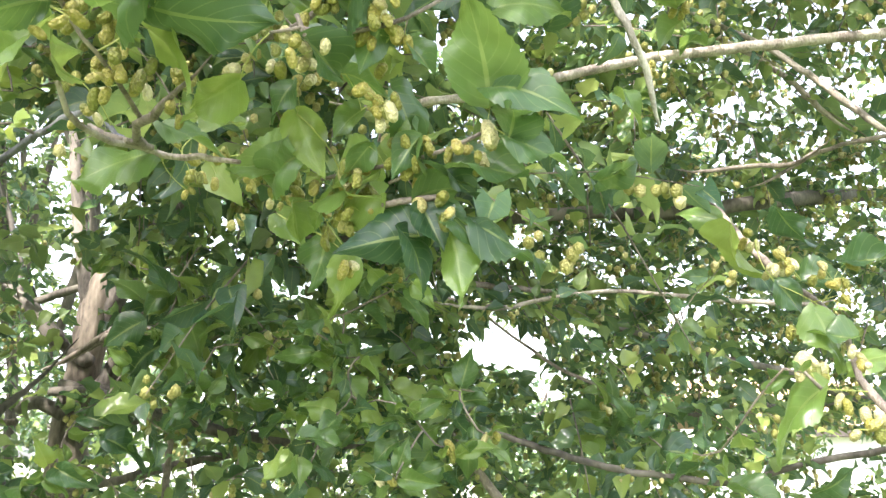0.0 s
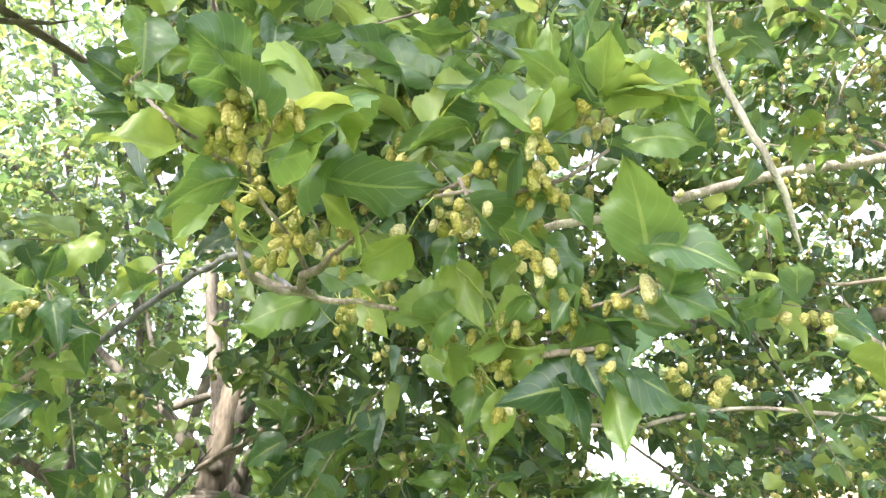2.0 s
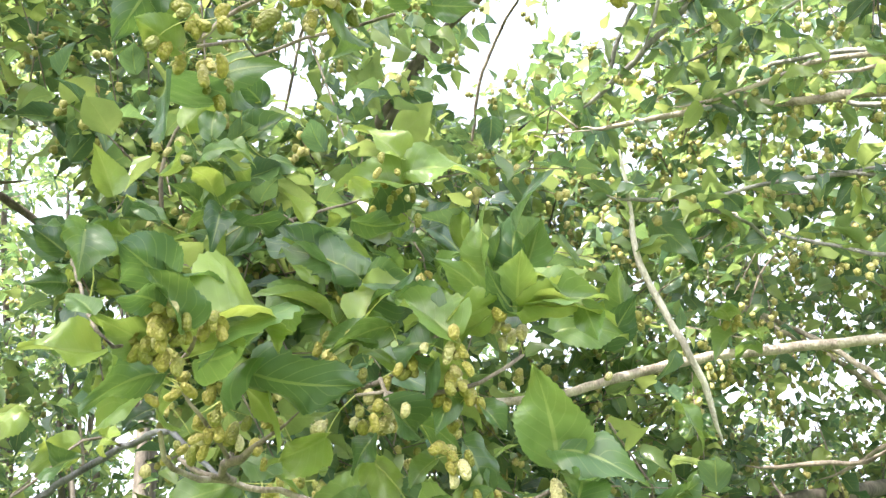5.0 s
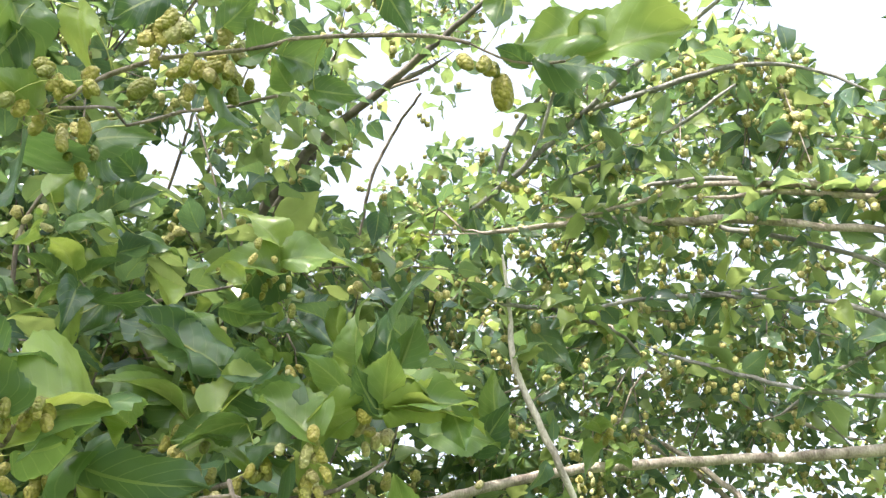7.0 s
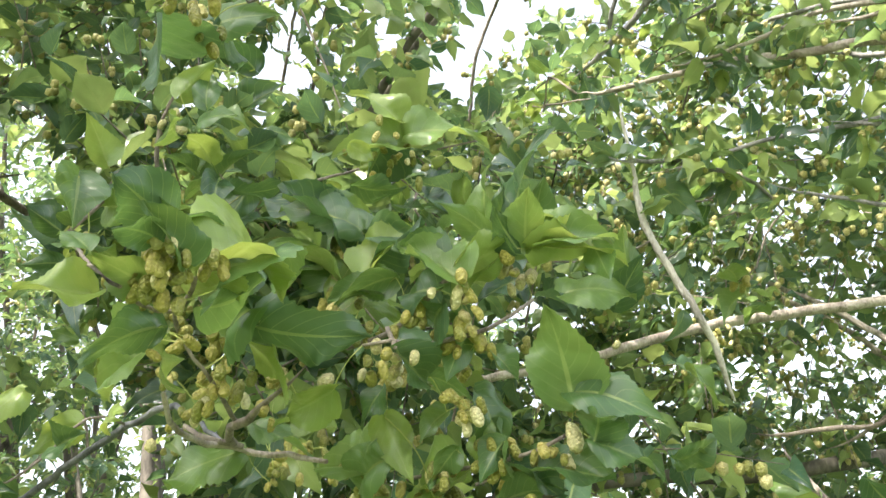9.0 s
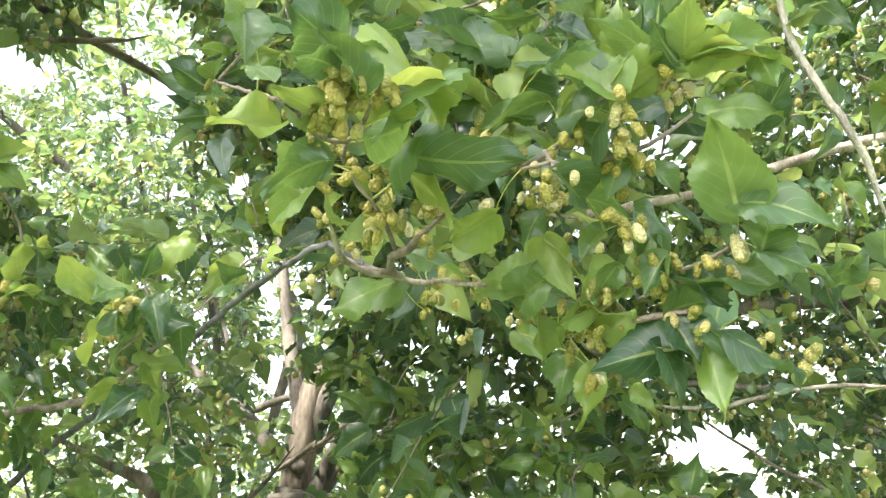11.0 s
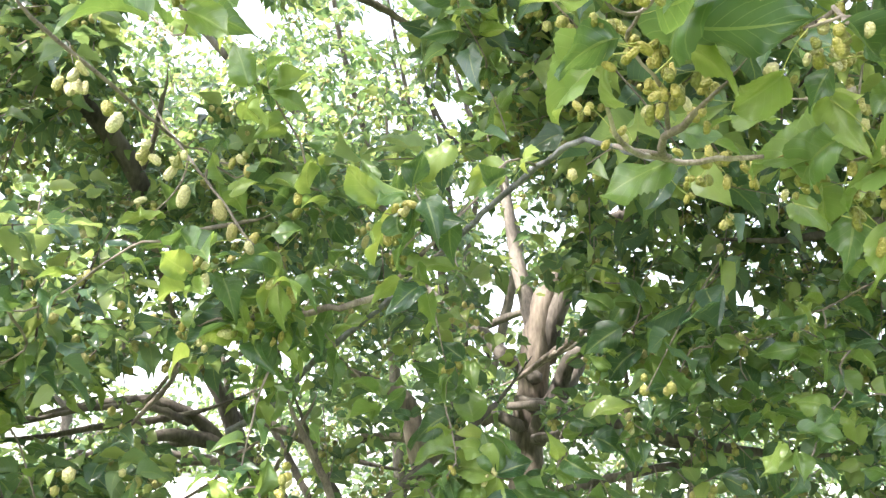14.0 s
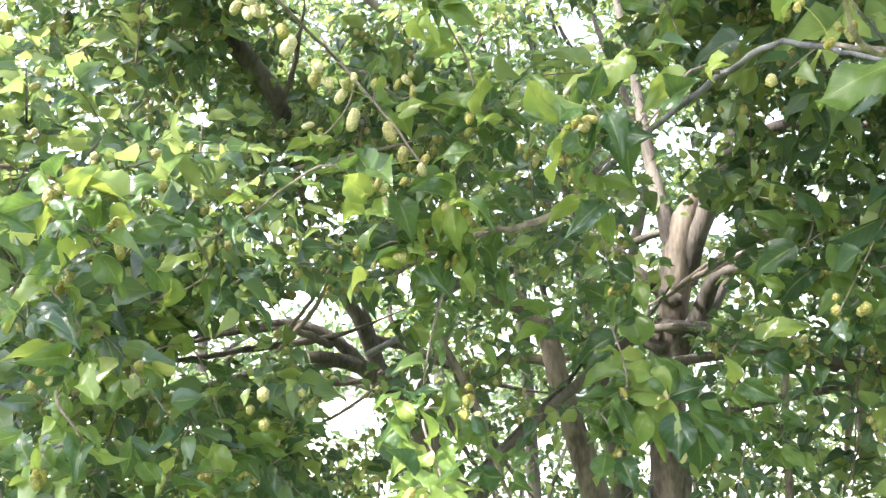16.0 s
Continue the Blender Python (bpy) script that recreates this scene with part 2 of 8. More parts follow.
def leaf_shape(stations, columns, seed, serrate=True):
    """A mulberry leaf one long and one wide: heart-shaped base, finely toothed edge, drawn-out tip. Verts, faces and map."""
    rng = np.random.default_rng(seed)
    fold, droop, twist = rng.uniform(0.30, 0.95), rng.uniform(0.0, 0.85), rng.normal(0, 0.50)
    wave, phase, curl = rng.uniform(0.05, 0.14), rng.uniform(0, 6.28), rng.uniform(0.3, 1.6)
    lean, bulge = rng.normal(0, 0.09), rng.uniform(0.010, 0.024)
    uneven, ruffle = rng.uniform(0.02, 0.10), rng.uniform(0.01, 0.035)
    coarse = {3: (0.0, 0.14, 0.58, 1.0), 5: (0.0, 0.07, 0.24, 0.52, 0.80, 1.0)}
    verts, faces, uvs = [], [], []
    for k in range(stations + 1):
        s = k / stations if serrate else coarse[stations][k]
        half = 0.5 * max(0.0, math.sin(math.pi * min(1.0, s) ** 0.62)) ** 0.8
        half = max(0.008, half * (1.0 - 0.42 * max(0.0, (s - 0.50) / 0.50) ** 0.9))
        for j in range(columns + 1):
            u = 2 * j / columns - 1
            edge = serrate and abs(u) > 0.99
            w = half * (0.945 if edge and k % 2 else 1.0)
            w *= 1 + uneven * math.sin(7.5 * s + phase + 2.2 * (u > 0)) if 0 < k < stations else 1.0  # the two halves are not alike
            x = u * w
            y = s - 0.15 * abs(u) ** 1.4 * math.exp(-6 * s) + (0.012 if edge and k % 2 == 0 else 0)
            z = fold * abs(x) - curl * x * x - droop * s * s + wave * math.sin(8 * s + phase + 2 * u) * abs(u) + twist * x * s
            z += ruffle * math.sin(15 * s + 2 * phase + 1.5 * u) * u * u * math.sin(math.pi * s)
            if serrate:  # the blade bulges between its side veins
                z += bulge * abs(math.sin(math.pi * (6.5 * s - 2.5 * abs(u)))) * min(1.0, 3 * abs(u)) * (1 - s)
            verts.append((x + lean * s * s, y, z))
            uvs.append((0.5 + 0.5 * u, s))
    n = columns + 1
    for k in range(stations):
        for j in range(columns):
            i = k * n + j
            faces.append((i, i + 1, i + n + 1, i + n))
    return np.array(verts), faces, np.array(uvs)


def fruit_shape(rings, segments, drupelets):
    """A mulberry one wide and 1.35 long, blunt at both ends, hanging down from the origin, of small round drupelets."""
    def skin(z, f):
        rho = 0.5 * (1 - abs(z) ** 2.6) ** 0.45 if abs(z) < 1 else 0.0
        return np.array((rho * math.cos(f), rho * math.sin(f), 0.675 * z))
    seeds = np.array([skin(1 - 2 * (k + 0.5) / drupelets, k * 2.39996) for k in range(drupelets)])
    reach = 1.55 / math.sqrt(drupelets)
    verts, faces = [], []
    for i in range(rings + 1):
        z = math.cos(math.pi * i / rings)
        for j in range(segments):
            v = skin(z, 2 * math.pi * (j + 0.5 * (i % 2)) / segments)
            near = float(np.linalg.norm(seeds - v, axis=1).min())
            v *= 0.80 + 0.24 * math.sqrt(max(0.0, 1 - (near / reach) ** 2))
            verts.append((v[0], v[1], v[2] - 0.70))
    for i in range(rings):
        for j in range(segments):
            p, q = i * segments + j, i * segments + (j + 1) % segments
            faces.append((p, p + segments, q + segments, q))
    return verts, faces


LEAF_MESHES = []
for n in range(14):
    v, f, u = leaf_shape(26, 6, 40 + n)
    LEAF_MESHES.append(mesh_from("leaf", v, f, LEAF, True, u))
FRUIT_MESHES, PALE_MESHES = [], []
for n in range(4):
    v, f = fruit_shape(10, 13, 34 + 5 * n)
    bend = 0.10 + 0.12 * n
    v = [(x + bend * (z + 0.7) ** 2, y * (1 - 0.05 * n), z) for x, y, z in v]
    tuft = np.random.default_rng(90 + n)
    for k in range(36):  # dried styles that stand out of the drupelets
        d = tuft.normal(0, 1, 3)
        d /= np.linalg.norm(d)
        at, s = np.array((d[0] * 0.46, d[1] * 0.46, d[2] * 0.60 - 0.70)), tuft.normal(0, 0.022, 3)
        i = len(v)
        v += [tuple(at + s), tuple(at - s), tuple(at + d * tuft.uniform(0.07, 0.15) + tuft.normal(0, 0.05, 3))]
        f.append((i, i + 1, i + 2))
    FRUIT_MESHES.append(mesh_from("mulberry", v, f, FRUIT))
    PALE_MESHES.append(mesh_from("mulberry_pale", v, f, PALE_FRUIT))
v, f, _ = tube([(0, 0, 0, 0.011), (0.35, 0.10, 0, 0.009), (0.75, 0.08, 0, 0.009), (1, 0, 0, 0.012)], 5, 0.0, 0.3)
STALK_MESH = mesh_from("stalk", v, f, STALK)


# ---------------------------------------------------------------- trees
class Tree:
    """A tree: an Empty at its foot, its branches, and the leaves and fruit that they carry."""

    def __init__(self, label, foot, seed, group="mulberry trees", far=False):
        self.foot, self.rng = Vector(foot), np.random.default_rng(seed)
        self.ob = tagged(new("mulberry_tree"), label, "tree", group)
        self.ob.location = self.foot
        self.lines, self.count, self.far, self.known = [], 0, far, -1
        self.buffer = {"leaf": [], "wood": [], "fruit": []}

    def branch(self, name, *points, bark=None, leafy=0.0):
        thick = max(p[3] for p in points)
        sides = 14 if thick > 0.03 else 9 if thick > 0.009 else 6
        v, f, c = tube(points, sides, 0.022 if thick > 0.03 else 0.035, 0.05 if thick > 0.03 else 0.025, 0.0012 if thick > 0.004 else 0.0006)
        ob = part(name, mesh_from(name, v, f, bark or (BARK if thick > 0.014 else TWIG_BARK)), self.ob, "", self.foot)
        self.lines.append((ob, c[:, :3]))
        if leafy:
            self.tufts(c[:, :3], leafy)
        return ob

    def tufts(self, line, share):
        """Short side shoots along a bearing branch, each with a few leaves and some fruit."""
        rng = np.random.default_rng(len(self.lines))
        along = np.concatenate(([0.0], np.cumsum(np.linalg.norm(np.diff(line, axis=0), axis=1))))
        at = rng.uniform(0.02, 0.06)
        while at < along[-1]:
            p = np.array([np.interp(at, along, line[:, k]) for k in range(3)])
            at += rng.uniform(0.03, 0.09)
            if rng.random() > share:
                continue
            for _ in range(rng.integers(3, 8)):
                out = rng.normal(0, 1, 3) + (0, 0, 0.15)
                out /= np.linalg.norm(out)
                base = p + out * rng.uniform(0.008, 0.03)
                self.buffer["leaf"].append((*base, *out, *(VIEW_LEAN + rng.normal(0, 0.5, 3)), rng.uniform(0.028, 0.052), rng.uniform(0.58, 0.85)))
            if rng.random() < 0.45:
                for _ in range(rng.integers(2, 5)):
                    self.buffer["fruit"].append((*(p + rng.normal(0, 0.010, 3) - (0, 0, 0.008)), rng.uniform(0.010, 0.015)))

    def nearest(self, p):
        """The wood or stalk nearest to a place: its distance, the branch that it belongs to, and the point on it."""
        p = np.array(p)
        if self.known != len(self.lines):
            self.places = np.vstack([c for _, c in self.lines])
            self.owners = [ob for ob, c in self.lines for _ in range(len(c))]
            self.known = len(self.lines)
        d = np.linalg.norm(self.places - p, axis=1)
        k = int(d.argmin())
        return d[k], self.owners[k], self.places[k]

    def stalk(self, ob, a, b):
        a, b = Vector(a), Vector(b)
        d = b - a
        if d.length < 0.004:
            return
        st = new("leaf_stalk", STALK_MESH)
        st.parent = ob
        q = d.to_track_quat("X", "Z").to_matrix().to_4x4()
        thick = 0.09 / max(d.length, 0.03)
        st.matrix_basis = Matrix.Translation(a) @ q @ Matrix.Diagonal((d.length, min(d.length, 0.10), d.length * min(thick, 1.5), 1))

    def leaf(self, base, tip, width, normal, held=None):
        base, tip = Vector(base), Vector(tip)
        y = tip - base
        length = y.length
        y.normalize()
        z = Vector(normal)
        z = (z - y * z.dot(y)).normalized()
        x = y.cross(z)
        far, ob, at = (0.0, *held) if held else self.nearest(base)
        lf = new("leaf", LEAF_MESHES[self.count % len(LEAF_MESHES)])
        lf.parent = ob
        w = length * width
        lf.matrix_basis = Matrix(((x.x * w, y.x * length, z.x * length, base.x), (x.y * w, y.y * length, z.y * length, base.y), (x.z * w, y.z * length, z.z * length, base.z), (0, 0, 0, 1)))
        self.count += 1
        if far < 0.13:
            self.stalk(ob, at, base)
            if far > 0.02:
                self.lines.append((ob, np.linspace(np.array(at), np.array(base), 4)[1:]))
        return lf

    def fruits(self, place, count, spread, pale, width):
        """Mulberries that hang together from one bud."""
        place = Vector(place)
        far, ob, at = self.nearest(place)
        count = count if count < 2 else round(count * 1.9)
        for k in range(count):
            off = Vector(self.rng.normal(0, 1, 3)) * spread * 0.85 if count > 1 else Vector((0, 0, 0))
            size = width * self.rng.uniform(0.80, 1.15) * (1.45 if count == 1 else 1.0)
            white = self.rng.random() < pale
            fr = new("mulberry", (PALE_MESHES if white else FRUIT_MESHES)[int(self.rng.integers(4))])
            fr.parent = ob
            p = place + off + Vector((0, 0, size * 0.7))
            tilt = Euler((self.rng.normal(0, 0.5), self.rng.normal(0, 0.5), self.rng.uniform(0, 6.28)))
            fr.matrix_basis = Matrix.LocRotScale(p, tilt, (size, size, size * self.rng.uniform(1.0, 1.5)))
            if far < 0.11:
                self.stalk(ob, at if k == 0 else place, p)

    def spray(self, centre, count, size, berries=0):
        """A leafy shoot: a thin twig from the nearest wood, its leaves set round its end in turn, each on its stalk."""
        rng, centre = self.rng, np.array(centre)
        far, _, at = self.nearest(centre)
        first = at + (centre - at) * 0.30 + (0, 0, 0.10 * far) + rng.normal(0, 0.10 * far, 3)
        sag = at + (centre - at) * 0.68 + (0, 0, -0.04 * far) + rng.normal(0, 0.10 * far, 3)
        twig = self.branch("twig", (*at, 0.0024), (*first, 0.0020), (*sag, 0.0016), (*centre, 0.0010))
        way = centre - sag
        way = way / (np.linalg.norm(way) + 1e-6) * 0.5 + VIEW_LEAN * 0.4 + rng.normal(0, 0.25, 3)
        way /= np.linalg.norm(way)
        side = np.cross(way, (0.2, 0.1, 1.0))
        side /= np.linalg.norm(side)
        over = np.cross(way, side)
        for k in range(count):
            a, s = k * 2.4 + rng.normal(0, 0.3), k / count
            node = centre - way * (1 - s) * size * 1.1
            out = way * (0.15 + 0.7 * s) + (side * math.cos(a) + over * math.sin(a)) * rng.uniform(0.7, 1.1) + np.array((0, 0, rng.normal(-0.12, 0.2)))
            out /= np.linalg.norm(out)
            base = node + out * size * rng.uniform(0.25, 0.5)
            length = size * rng.uniform(0.75, 1.2)
            self.leaf(base, base + out * length, rng.uniform(0.60, 0.82), VIEW_LEAN + rng.normal(0, 0.6, 3), (twig, node))
        line = curve_points([(*at, 0.0), (*first, 0.0), (*sag, 0.0), (*centre, 0.0)], 0.050)[1:-1, :3] if far > 0.16 else []
        for k, node in enumerate(line):
            out = (side if k % 2 else -side) * rng.uniform(0.6, 1.0) + way * 0.4 + rng.normal(0, 0.3, 3)
            out /= np.linalg.norm(out)
            base = node + out * size * 0.3
            self.leaf(base, base + out * size * rng.uniform(0.7, 1.1), rng.uniform(0.60, 0.82), VIEW_LEAN + rng.normal(0, 0.6, 3), (twig, node))
        for k in range(berries):
            self.fruits(centre - way * size * rng.uniform(0.0, 0.6) + rng.normal(0, 0.008, 3), 2, 0.010, 0.4, 0.0125)

    # -- foliage that nobody could count
    def shoot(self, start, way, length, size, fruit, singles):
        rng = self.rng
        way = way / np.linalg.norm(way)
        n = max(3, int(length / (0.42 * size)))
        s = np.linspace(0, 1, n)
        line = start + np.outer(s * length, way) + np.outer(s * s * length * 0.18, (0, 0, -1.0))
        if not any(blocked(p) for p in line):
            self.buffer["wood"].append((line[0], line[n // 2], line[-1], 0.0028))
        flat = np.cross(way, (0, 0, 1.0))
        flat /= np.linalg.norm(flat) + 1e-6
        for k in range(n):
            if blocked(line[k]):
                continue
            out = flat * (1 if k % 2 else -1) * rng.uniform(0.5, 1.1) + way * rng.uniform(0.2, 0.8) + np.array((0, 0, rng.normal(-0.22, 0.45)))
            out /= np.linalg.norm(out)
            up = VIEW_LEAN + rng.normal(0, 0.60, 3)
            length_k = size * rng.uniform(0.6, 1.2) * (0.75 + 0.4 * math.sin(math.pi * min(1, k / n + 0.15)))
            base = line[k] + out * 0.02
            if singles and self.count < 290:
                if not self.lines:
                    continue
                self.leaf(base, base + out * length_k, rng.uniform(0.6, 0.85), up)
            else:
                self.buffer["leaf"].append((*base, *out, *up, length_k, rng.uniform(0.58, 0.85)))
            if rng.random() < fruit * 0.27:
                for _ in range(rng.integers(2, 6)):
                    self.buffer["fruit"].append((*(line[k] + rng.normal(0, 0.016, 3) - (0, 0, 0.014)), rng.uniform(0.014, 0.022)))

    def crown(self, centre, radii, shoots, size=0.075, fruit=0.3, clump=0.0, length=(0.18, 0.42), singles=0, clear=1.45):
        """Leafy shoots through an egg-shaped space, thicker in clumps and towards its outside."""
        rng, made = self.rng, 0
        centre, radii = np.array(centre), np.array(radii)
        for _ in range(shoots * 12):
            if made >= shoots:
                break
            d = rng.normal(0, 1, 3)
            d /= np.linalg.norm(d)
            p = centre + radii * d * rng.random() ** 0.36
            if np.linalg.norm(p - HEAD) < clear or blocked(p):
                continue
            if noise.noise(Vector(p) * 1.9) < clump - rng.random() * 0.35:
                continue
            way = d * np.array((1, 1, 0.5)) + rng.normal(0, 0.6, 3) + (0, 0, 0.15)
            self.shoot(p, way, rng.uniform(*length), size, fruit, made < singles)
            made += 1

    def finish(self):
        """Writes the uncounted leaves, twigs and fruit as one mesh each."""
        if self.buffer["leaf"]:
            rows = np.array(self.buffer["leaf"])
            v0, f0, u0 = [], [], []
            for n in range(5):
                v, f, u = leaf_shape(3 if self.far else 5, 2, 70 + n, False)
                v0.append(v), f0.append(np.array(f)), u0.append(u)
            V, F, U, at = [], [], [], 0
            for n in range(5):
                r = rows[n::5]
                if not len(r):
                    continue
                y = r[:, 3:6]
                z = r[:, 6:9] - y * (r[:, 6:9] * y).sum(1)[:, None]
                z /= np.linalg.norm(z, axis=1)[:, None] + 1e-9
                x = np.cross(y, z)
                L, W = r[:, 9:10], r[:, 9:10] * r[:, 10:11]
                t = v0[n]
                verts = r[:, None, 0:3] + t[None, :, 0:1] * (x * W)[:, None] + t[None, :, 1:2] * (y * L)[:, None] + t[None, :, 2:3] * (z * L)[:, None]
                m = len(t)
                V.append(verts.reshape(-1, 3))
                F.append((f0[n][None] + (at + np.arange(len(r)) * m)[:, None, None]).reshape(-1, 4))
                U.append(np.tile(u0[n], (len(r), 1)))
                at += len(r) * m
            ob = part("foliage", mesh_from("foliage", np.vstack(V), np.vstack(F).tolist(), FOLIAGE, True, np.vstack(U)), self.ob, "dense toothed green mulberry leaves on thin shoots", self.foot)
            tagged(ob, kind="stuff")
        if self.buffer["wood"]:
            V, F = [], []
            for a, b, c, r in self.buffer["wood"]:
                k = len(V)
                for p, w in ((a, r), (b, r * 0.8), (c, r * 0.4)):
                    V += [p + (w, 0, 0), p + (-w * 0.5, w * 0.87, 0), p + (-w * 0.5, -w * 0.87, w * 0.5)]
                for s in (k, k + 3):
                    for j in range(3):
                        F.append((s + j, s + (j + 1) % 3, s + 3 + (j + 1) % 3, s + 3 + j))
            tagged(part("brushwood", mesh_from("brushwood", V, F, TWIG_BARK), self.ob, "thin grey-brown shoots", self.foot), kind="stuff")
        if self.buffer["fruit"]:
            t, f = fruit_shape(3, 4, 9)
            t, f = np.array(t) * (1, 1, 0.85), np.array(f)
            r = np.array(self.buffer["fruit"])
            verts = r[:, None, :3] + t[None] * r[:, None, 3:4]
            faces = f[None] + (np.arange(len(r)) * len(t))[:, None, None]
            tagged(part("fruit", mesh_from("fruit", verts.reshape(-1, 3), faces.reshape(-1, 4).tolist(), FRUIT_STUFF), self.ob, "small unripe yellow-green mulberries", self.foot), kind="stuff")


HEAD = np.array((0.02, 0.0, 1.6))
VIEW_LEAN = np.array((-0.08, -0.24, 0.80))  # leaves and shoots lean up and to the camera's side, fitted to its view
# Gaps fitted to the camera's view, each tapering: its two ends and their radii.
VIEW_GAPS = []


def view_gap(near, far, near_radius, far_radius):
    VIEW_GAPS.append((near, far, near_radius, far_radius))


view_gap((0.53, 0.75, 2.64), (3.77, 6.31, 9.91), 0.06, 0.48)
view_gap((0.50, 0.82, 2.60), (3.50, 6.90, 9.54), 0.04, 0.37)
view_gap((0.44, 0.87, 2.58), (2.99, 7.35, 9.33), 0.04, 0.33)
view_gap((0.34, 0.96, 2.52), (2.14, 8.09, 8.84), 0.03, 0.28)
view_gap((0.90, 0.47, 2.58), (6.87, 3.94, 9.40), 0.07, 0.58)
view_gap((0.90, 0.43, 2.60), (6.91, 3.60, 9.53), 0.05, 0.44)
view_gap((0.62, 0.63, 2.69), (4.49, 5.25, 10.29), 0.05, 0.44)
view_gap((0.24, 0.80, 2.69), (1.33, 6.71, 10.31), 0.03, 0.29)
view_gap((0.60, 1.26, 1.75), (4.22, 10.18, 2.93), 0.04, 0.34)
view_gap((0.68, 1.23, 1.68), (4.85, 9.96, 2.35), 0.03, 0.26)
view_gap((0.12, 1.36, 1.60), (0.09, 11.06, 1.66), 0.03, 0.26)
view_gap((0.55, 1.17, 1.75), (4.67, 9.88, 2.85), 0.04, 0.32)
view_gap((-0.16, 1.18, 2.12), (-1.33, 9.99, 6.02), 0.03, 0.22)
view_gap((-0.25, 1.11, 2.23), (-2.13, 9.37, 6.96), 0.03, 0.26)
view_gap((-0.43, 1.06, 2.22), (-3.65, 8.94, 6.87), 0.03, 0.29)
view_gap((-0.67, 1.20, 1.69), (-4.59, 10.00, 2.81), 0.03, 0.23)
view_gap((-0.72, 1.18, 1.67), (-4.98, 9.84, 2.65), 0.03, 0.26)
view_gap((-0.80, 1.14, 1.62), (-5.64, 9.53, 2.20), 0.03, 0.22)
view_gap((-0.78, 1.15, 1.59), (-5.52, 9.61, 1.99), 0.02, 0.16)
view_gap((-0.61, 1.23, 1.52), (-4.04, 10.30, 1.43), 0.04, 0.33)
view_gap((-0.64, 1.22, 1.50), (-4.30, 10.20, 1.25), 0.03, 0.26)
view_gap((-0.60, 1.23, 1.66), (-3.93, 10.30, 2.54), 0.03, 0.29)
view_gap((-0.07, 1.29, 1.80), (0.50, 10.77, 3.74), 0.03, 0.22)
view_gap((-0.21, 1.26, 1.92), (-0.63, 10.51, 4.81), 0.03, 0.26)
view_gap((-0.03, 1.31, 1.88), (-0.85, 10.79, 3.80), 0.03, 0.22)
view_gap((0.18, 1.31, 1.92), (0.91, 10.71, 4.18), 0.02, 0.18)
view_gap((-0.13, 1.30, 1.71), (-0.09, 3.59, 2.02), 0.01, 0.04)
view_gap((-0.15, 1.31, 1.62), (-0.14, 3.61, 1.76), 0.03, 0.11)
view_gap((-0.15, 1.31, 1.43), (-0.14, 3.41, 1.27), 0.03, 0.08)
view_gap((-0.31, 1.31, 1.58), (-0.54, 3.27, 1.66), 0.03, 0.08)
view_gap((-0.27, 1.31, 1.46), (-0.46, 3.27, 1.35), 0.03, 0.09)
view_gap((-0.59, 1.24, 1.62), (-1.43, 3.58, 1.79), 0.05, 0.15)
view_gap((-0.64, 1.22, 1.60), (-1.57, 3.53, 1.73), 0.05, 0.15)
view_gap((-0.73, 1.07, 2.02), (-1.39, 2.25, 2.56), 0.04, 0.08)
view_gap((-0.32, 1.13, 2.15), (-0.96, 3.42, 3.28), 0.13, 0.39)
view_gap((-0.20, 1.19, 2.07), (-0.60, 3.61, 3.03), 0.04, 0.14)
view_gap((-0.27, 1.09, 2.26), (-0.83, 3.29, 3.59), 0.10, 0.29)
view_gap((-0.41, 1.10, 2.16), (-1.25, 3.31, 3.30), 0.08, 0.24)
view_gap((-0.07, 1.25, 1.96), (-0.22, 3.77, 2.70), 0.04, 0.12)
view_gap((0.25, 0.94, 2.56), (1.38, 7.93, 9.19), 0.03, 0.28)
view_gap((0.35, 0.83, 2.65), (2.19, 6.96, 9.94), 0.04, 0.37)
view_gap((0.17, 0.91, 2.61), (0.67, 7.62, 9.59), 0.03, 0.29)
view_gap((0.10, 0.99, 2.53), (0.10, 8.30, 8.90), 0.03, 0.22)
view_gap((0.32, 0.80, 2.68), (1.93, 6.72, 10.19), 0.03, 0.29)
view_gap((-0.73, 1.12, 1.61), (-5.70, 9.43, 2.11), 0.04, 0.33)
view_gap((-0.78, 1.09, 1.58), (-6.05, 9.22, 1.94), 0.03, 0.26)
view_gap((-0.62, 1.17, 1.69), (-4.76, 9.87, 2.83), 0.02, 0.20)
view_gap((-0.56, 1.20, 1.63), (-4.25, 10.14, 2.36), 0.02, 0.16)
view_gap((-0.68, 1.15, 1.62), (-5.27, 9.67, 2.26), 0.02, 0.18)
view_gap((-0.42, 1.24, 1.74), (-3.00, 10.47, 3.24), 0.03, 0.22)
view_gap((-0.57, 1.20, 1.51), (-4.33, 10.14, 1.34), 0.03, 0.29)
view_gap((-0.44, 1.25, 1.55), (-3.25, 10.53, 1.62), 0.03, 0.22)
view_gap((0.05, 1.24, 1.93), (0.96, 10.43, 4.88), 0.03, 0.22)
view_gap((0.21, 1.25, 1.80), (2.30, 10.51, 3.78), 0.03, 0.26)
view_gap((-0.12, 1.28, 1.80), (-0.49, 10.77, 3.76), 0.02, 0.18)
view_gap((-0.51, 1.04, 2.18), (-1.56, 3.15, 3.35), 0.11, 0.34)
view_gap((-0.55, 1.09, 2.05), (-1.44, 2.86, 2.77), 0.06, 0.16)
view_gap((-0.08, 1.14, 2.22), (-0.24, 3.44, 3.48), 0.03, 0.10)
view_gap((0.80, 0.52, 2.64), (6.04, 4.35, 9.84), 0.03, 0.22)
